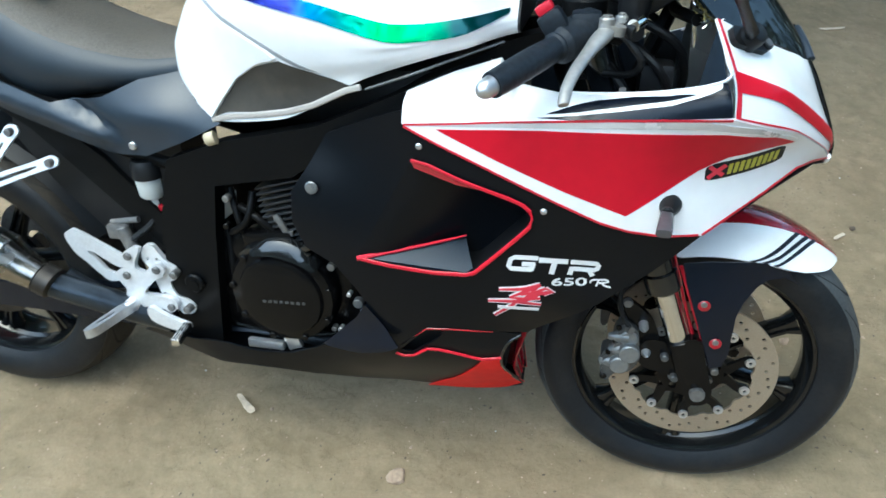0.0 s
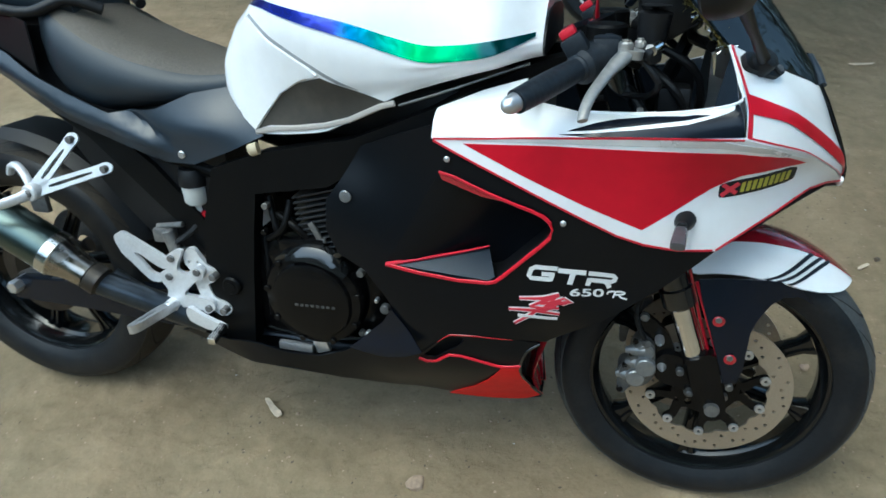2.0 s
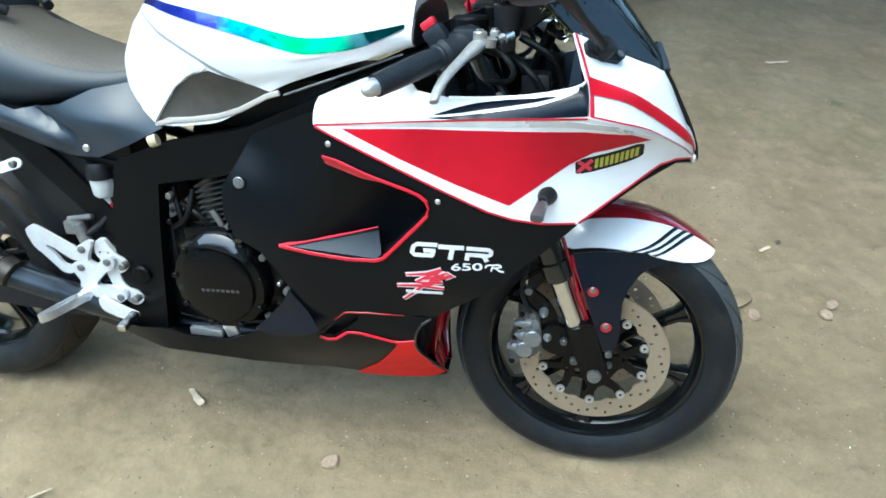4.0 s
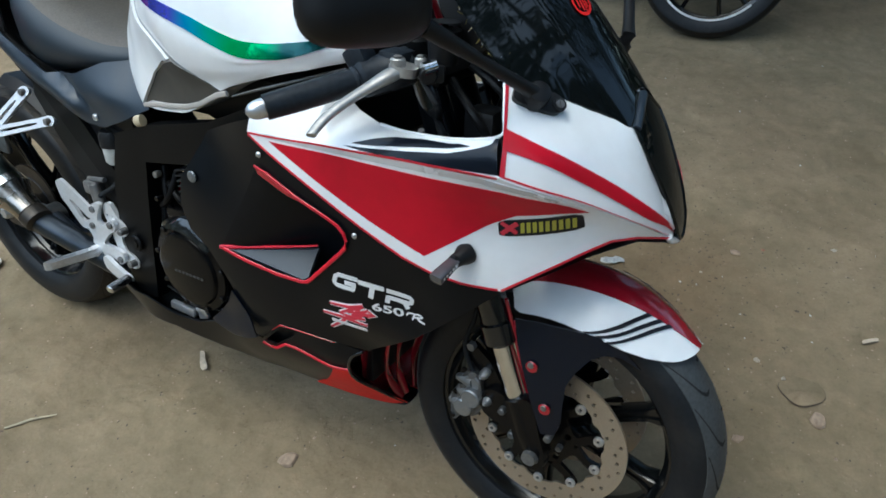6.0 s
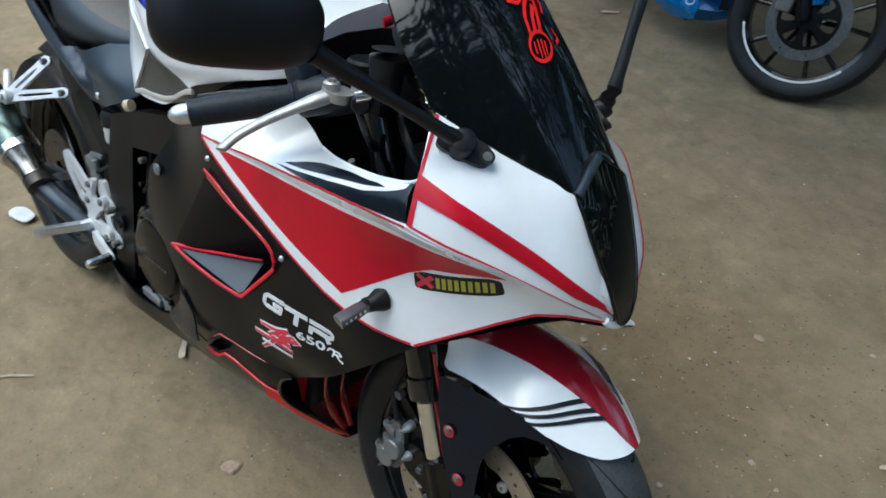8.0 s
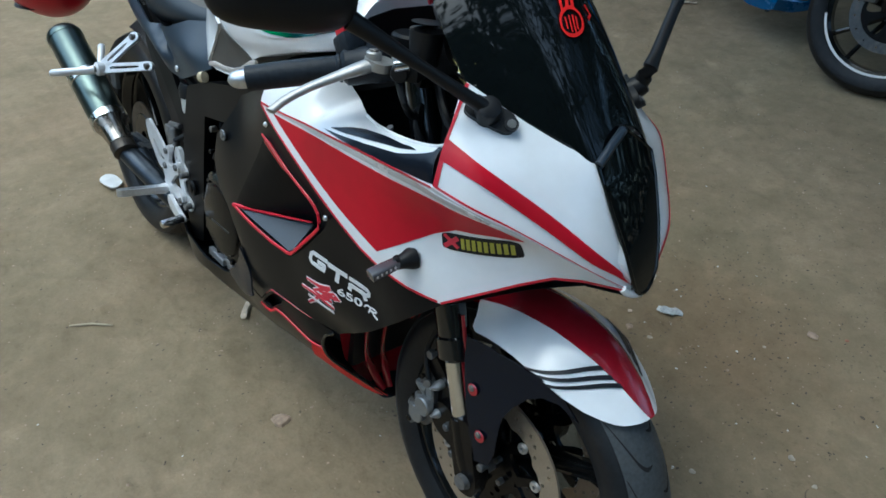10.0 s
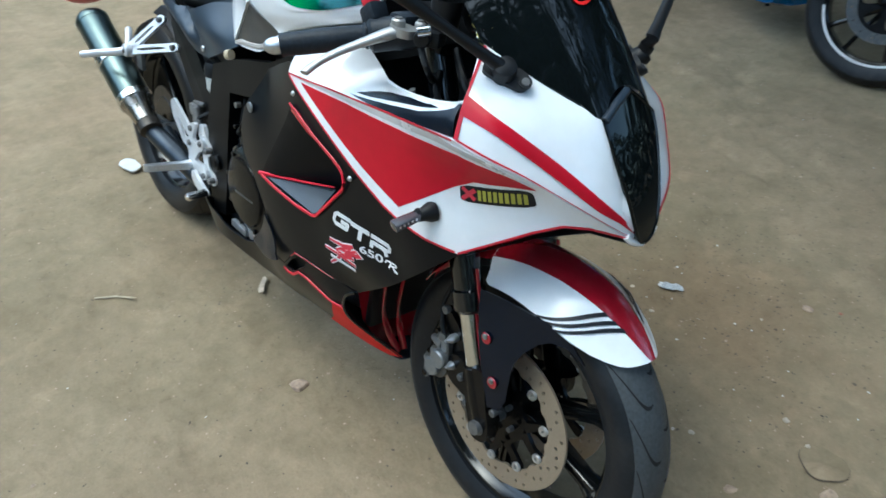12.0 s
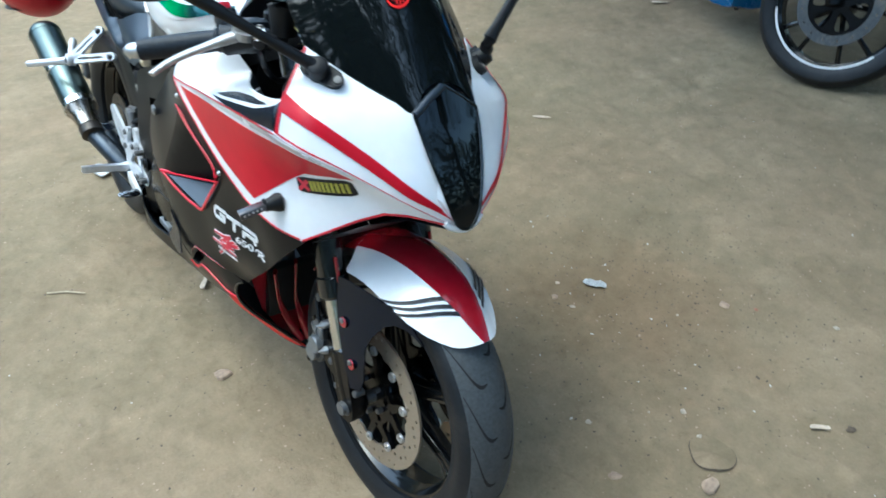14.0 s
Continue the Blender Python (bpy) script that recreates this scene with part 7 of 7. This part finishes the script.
def pebble(name, x, y, size, mat, label, category, group="", seed=1, flat=.45):
    rnd = random.Random(seed)
    v, f = blob((0, 0, 0), size, size * .8, size * flat, n=10, m=6)
    v = [p * (1 + .45 * noise.noise(p * (1.3 / size) + Vector((seed, 0, 0)))) for p in v]
    ob = part(name, (v, f), mat, angle=25)
    ob.matrix_basis = pose(x, y, ground_height(x, y) + size * flat * .55, 0, 0, rnd.uniform(0, 360))
    tagged(ob, label, category, group)
    return ob


leafy = rounded([(-.035, 0), (-.012, .012), (.016, .011), (.036, .002), (.014, -.011), (-.014, -.012)])
strip = rounded([(-.030, -.006), (-.024, .009), (.004, .006), (.030, .009), (.030, -.007), (.0, -.008)], .2, 1)
scrap("wood_chip", -.985, -.012, [(u * 1.3, w * (1.15 if u > 0 else .85)) for u, w in strip], .003, DRY_LEAF, "pale curled wood chip lying on the earth", "wood chip", turn=-38, seed=1)
pebble("stone", -.575, -.132, .024, STONE, "small pale brown stone half sunk in earth", "stone", "stones on the ground", 3)
pebble("stone", .45, .535, .022, STONE, "small red-brown stone in the earth", "stone", "stones on the ground", 4)
pebble("stone", .575, .89, .011, DARK_EARTH, "small dark brown stone on the earth", "stone", "stones on the ground", 5)
pebble("stone", .64, .56, .020, STONE, "rust-brown stone lying in dust", "stone", "stones on the ground", 6)
scrap("plastic_scrap", -.150, .872, rounded([(-.036, -.013), (-.030, .015), (-.006, .010), (.002, .021), (.024, .012), (.030, -.008), (.008, -.008), (.002, -.018)], .2, 1), .002, CLEAR, "crumpled clear plastic scrap on the earth", "plastic scrap", turn=20, wave=.0035, seed=2)
scrap("plastic_scrap", -.171, .858, rounded([(-.017, -.011), (-.019, .010), (.003, .012), (.015, .007), (.016, -.008), (.002, -.010)], .15, 1), .001, PAPER, "folded white plastic scrap on the earth", "plastic scrap", turn=8, wave=.0035, seed=12)
for x, y, size, mat, label, seed in ((-.142, .756, .010, CREAM, "small cream stone on the earth", 21), (-.202, .746, .016, STONE, "flat grey-brown stone half sunk in earth", 22), (.158, 1.043, .019, STONE, "flat grey-brown stone half sunk in earth", 23), (.226, 1.084, .008, RUST_STONE, "small rust-red stone in the earth", 24),
                                     (.294, .662, .011, CREAM, "small cream stone on the earth", 25), (.361, .627, .008, CREAM, "small cream stone beside the buried lid", 26), (.089, .925, .006, CREAM, "small cream stone on the earth", 27), (.302, .402, .018, STONE, "flat grey-brown stone half sunk in earth", 28),
                                     (.165, .473, .010, CREAM, "small cream stone on the earth", 29), (.404, 1.163, .010, CREAM, "small cream stone on the earth", 30), (.353, .886, .007, DARK_EARTH, "small dark brown stone on the earth", 31)):
    pebble("stone", x, y, size * .8, mat, label, "stone", "stones on the ground", seed, .35)
scrap("wood_chip", .527, .842, [(u * .75, w * .7) for u, w in strip], .003, DRY_LEAF, "short pale wood chip lying on the earth", "wood chip", turn=40, seed=13)
scrap("plastic_scrap", -.235, .79, rounded([(-.006, -.004), (-.005, .005), (.006, .004), (.007, -.004)], .2, 1), .002, DRY_LEAF, "tiny pale plastic fleck on the earth", "plastic scrap", turn=50, seed=3)
scrap("dry_leaf", -1.005, 1.507, [(p[0] * 1.3, p[1] * .7) for p in leafy], .002, DRY_LEAF, "narrow dry pale leaf on the earth", "leaf", "fallen leaves", turn=28, seed=4)
scrap("dry_leaf", -1.316, 2.703, [(p[0] * 1.6, p[1] * 1.3) for p in leafy], .002, DRY_LEAF, "pale dry leaf on the earth", "leaf", "fallen leaves", turn=35, seed=5)
scrap("dry_leaf", .80, 2.27, [(p[0] * 1.8, p[1] * .9) for p in leafy], .002, DRY_LEAF, "long yellowed leaf on the earth", "leaf", "fallen leaves", turn=10, seed=6)
scrap("green_leaf", .99, 1.915, leafy, .002, GREEN_LEAF, "small curled green leaf on the earth", "leaf", "fallen leaves", turn=-20, wave=.006, seed=7)
scrap("dry_leaf", .665, .60, [(p[0] * .8, p[1] * 1.2) for p in leafy], .002, STONE, "brown curled leaf on the earth", "leaf", "fallen leaves", turn=60, wave=.006, seed=8)
scrap("bottle_scrap", -1.94, -.06, rounded([(-.06, -.022), (-.055, .025), (.0, .034), (.055, .025), (.062, -.02), (0, -.03)]), .006, PAPER, "flattened white plastic bottle top on the earth", "plastic scrap", turn=5, wave=.008, seed=9)
tw = part("twig", tube([(-.06, 0, .004), (0, .006, .006), (.06, .003, .004)], [.0022, .003, .0018], 6), TWIG)
tw.matrix_basis = pose(-1.205, -.372, ground_height(-1.205, -.372), 0, 0, 48)
tagged(tw, "short dry pale twig on the earth", "twig")
lid = part("buried_lid", sheet([((.047 + .004 * math.sin(2 * a + 1)) * math.cos(a), (.046 + .005 * math.sin(3 * a)) * math.sin(a)) for a in (2 * math.pi * k / 28 for k in range(28))], lambda u, w: (u, w, .0035 + .0015 * noise.noise((u * 60, w * 60, .7))), .003, 0, .012, out=(0, 0, 1)), EARTH)
# dark ring drawn for the shadow at the lid's edge
ring = part("lid_shadow_ring", tube(catmull([((.047 + .004 * math.sin(2 * a + 1)) * math.cos(a), (.046 + .005 * math.sin(3 * a)) * math.sin(a), .0005) for a in (2 * math.pi * k / 14 for k in range(15))], 3), .0022, 6), DARK_EARTH, lid)
lid.matrix_basis = pose(.405, .61, ground_height(.405, .61) + .001, 0, 0, 0)
tagged(lid, "round flat lid pressed into dust, its edge shadow drawn as a dark ring", "lid")
rnd = random.Random(11)
bits = []
for k in range(5200):
    x, y = rnd.uniform(-2.2, 1.8), rnd.uniform(-1.1, 2.6)
    size = rnd.uniform(.0010, .0036) * (1.7 if rnd.random() < .06 else 1)
    q = [Vector((rnd.uniform(.6, 1.2) * size * math.cos(a), rnd.uniform(.6, 1.2) * size * math.sin(a), 0)) for a in (0, 1.3, 2.6, 3.9, 5.1)]
    o = Vector((x, y, ground_height(x, y)))
    bits.append(([o + p for p in q] + [o + Vector((0, 0, size * .7))], [(i, (i + 1) % 5, 5) for i in range(5)]))
tagged(part("grit", join(*bits), STONE, angle=20, kind="stuff"), "scattered grit and small crumbs of earth", "grit")
for mat, count, small, large, seed, name, label in ((DARK_EARTH, 4600, .0012, .0056, 21, "dark_crumbs", "scattered dark crumbs of soil and bark"), (PAPER, 200, .0012, .0058, 22, "pale_flecks", "scattered pale flecks of litter")):
    rnd, bits = random.Random(seed), []
    for k in range(count):
        x, y = rnd.uniform(-2.2, 1.8), rnd.uniform(-1.1, 2.6)
        if k % 8 < 2:
            x, y = rnd.gauss(-.10, .28), rnd.gauss(.95, .30)
        s, t = rnd.uniform(small, large), rnd.uniform(0, 3.1)
        q = [Vector((rnd.uniform(.6, 1.3) * s * math.cos(a), rnd.uniform(.35, .8) * s * math.sin(a), 0)) for a in (0, 1.0, 2.1, 3.1, 4.2, 5.2)]
        q = [Matrix.Rotation(t, 3, "Z") @ p for p in q]
        o = Vector((x, y, ground_height(x, y) - .0005))
        bits.append(([o + p for p in q] + [o + Vector((0, 0, s * .35))], [(i, (i + 1) % 6, 6) for i in range(6)]))
    tagged(part(name, join(*bits), mat, angle=20, kind="stuff"), label, "litter")


# ---- unseen trees: the screen and paint mirror some, others only shade the ground ----
def tree(x, y, height, spread, seed, label, leaves=5200):
    rnd = random.Random(seed)
    root = new("tree")
    root.matrix_basis = pose(x, y, 0)
    tagged(root, label, "tree", "trees round the yard")
    trunk = tube(catmull([(0, 0, -.1), (.1, .05, height * .25), (0, .12, height * .5), (.1, 0, height * .75)], 5), [.26 - .013 * i for i in range(16)], 12)
    limbs, ends, big = [], [], 1.9 if height > 12 else 1.0
    for k in range(11):
        a, z0 = rnd.uniform(0, 6.28), height * rnd.uniform(.32, .7)
        r = spread * rnd.uniform(.55, 1.0)
        e = Vector((r * math.cos(a), r * math.sin(a), z0 + height * rnd.uniform(.08, .3)))
        limbs.append(tube(catmull([(0, .05, z0), (e.x * .4, e.y * .4, z0 + (e.z - z0) * .3), (e.x * .75, e.y * .75, z0 + (e.z - z0) * .75), tuple(e)], 3), [.09 - .0075 * i for i in range(10)], 7))
        ends += [e * .75 + Vector((0, 0, z0 * .25)), e, Vector((e.x * .45, e.y * .45, z0 + (e.z - z0) * .5))]
    part("trunk", join(trunk, *limbs), BARK, root)
    v, f = [], []
    for k in range(leaves):
        c = ends[rnd.randrange(len(ends))]
        p = c + Vector((rnd.gauss(0, .55), rnd.gauss(0, .55), rnd.gauss(0, .38)))
        d = Vector((rnd.gauss(0, 1), rnd.gauss(0, 1), rnd.gauss(0, .5))).normalized() * rnd.uniform(.07, .13) * big
        w = d.orthogonal().normalized() * d.length * .42
        n = len(v)
        v += [p - d, p + w, p + d, p - w]
        f.append((n, n + 1, n + 2, n + 3))
    me = bpy.data.meshes.new("crown")
    me.from_pydata([tuple(q) for q in v], [], f)
    me.materials.append(FOLIAGE)
    ob = new("crown", me)
    ob.parent = root


for k, (x, y, h, sp, count) in enumerate(TREES):
    tree(x, y, h, sp, 40 + k, "unseen broad leafy tree with a bare trunk, placed for reflections and shade", count)


def unseen_tree_belt():
    """An unseen thick belt of shrubs and low trees, added to darken reflections."""
    rnd, v, f = random.Random(77), [], []
    for k in range(26000):
        a = rnd.uniform(0, 2 * math.pi)
        top = 4.6 + 1.8 * noise.noise((3 * math.cos(a), 3 * math.sin(a), 1.0)) + 1.0 * noise.noise((11 * math.cos(a), 11 * math.sin(a), 4.0))
        r, z = rnd.uniform(10.5, 13.0), top * rnd.random() ** .8
        p = Vector((r * math.cos(a), 1.0 + r * math.sin(a), z))
        d = Vector((rnd.gauss(0, 1), rnd.gauss(0, 1), rnd.gauss(0, .7))).normalized() * rnd.uniform(.16, .32)
        w = d.orthogonal().normalized() * d.length * .5
        n = len(v)
        v += [p - d, p + w, p + d, p - w]
        f.append((n, n + 1, n + 2, n + 3))
    me = bpy.data.meshes.new("unseen_tree_belt")
    me.from_pydata([tuple(q) for q in v], [], f)
    me.materials.append(FOLIAGE)
    tagged(new("unseen_tree_belt", me), "unseen dense belt of green shrubs and low trees, added to darken reflections", "trees", kind="stuff")


unseen_tree_belt()
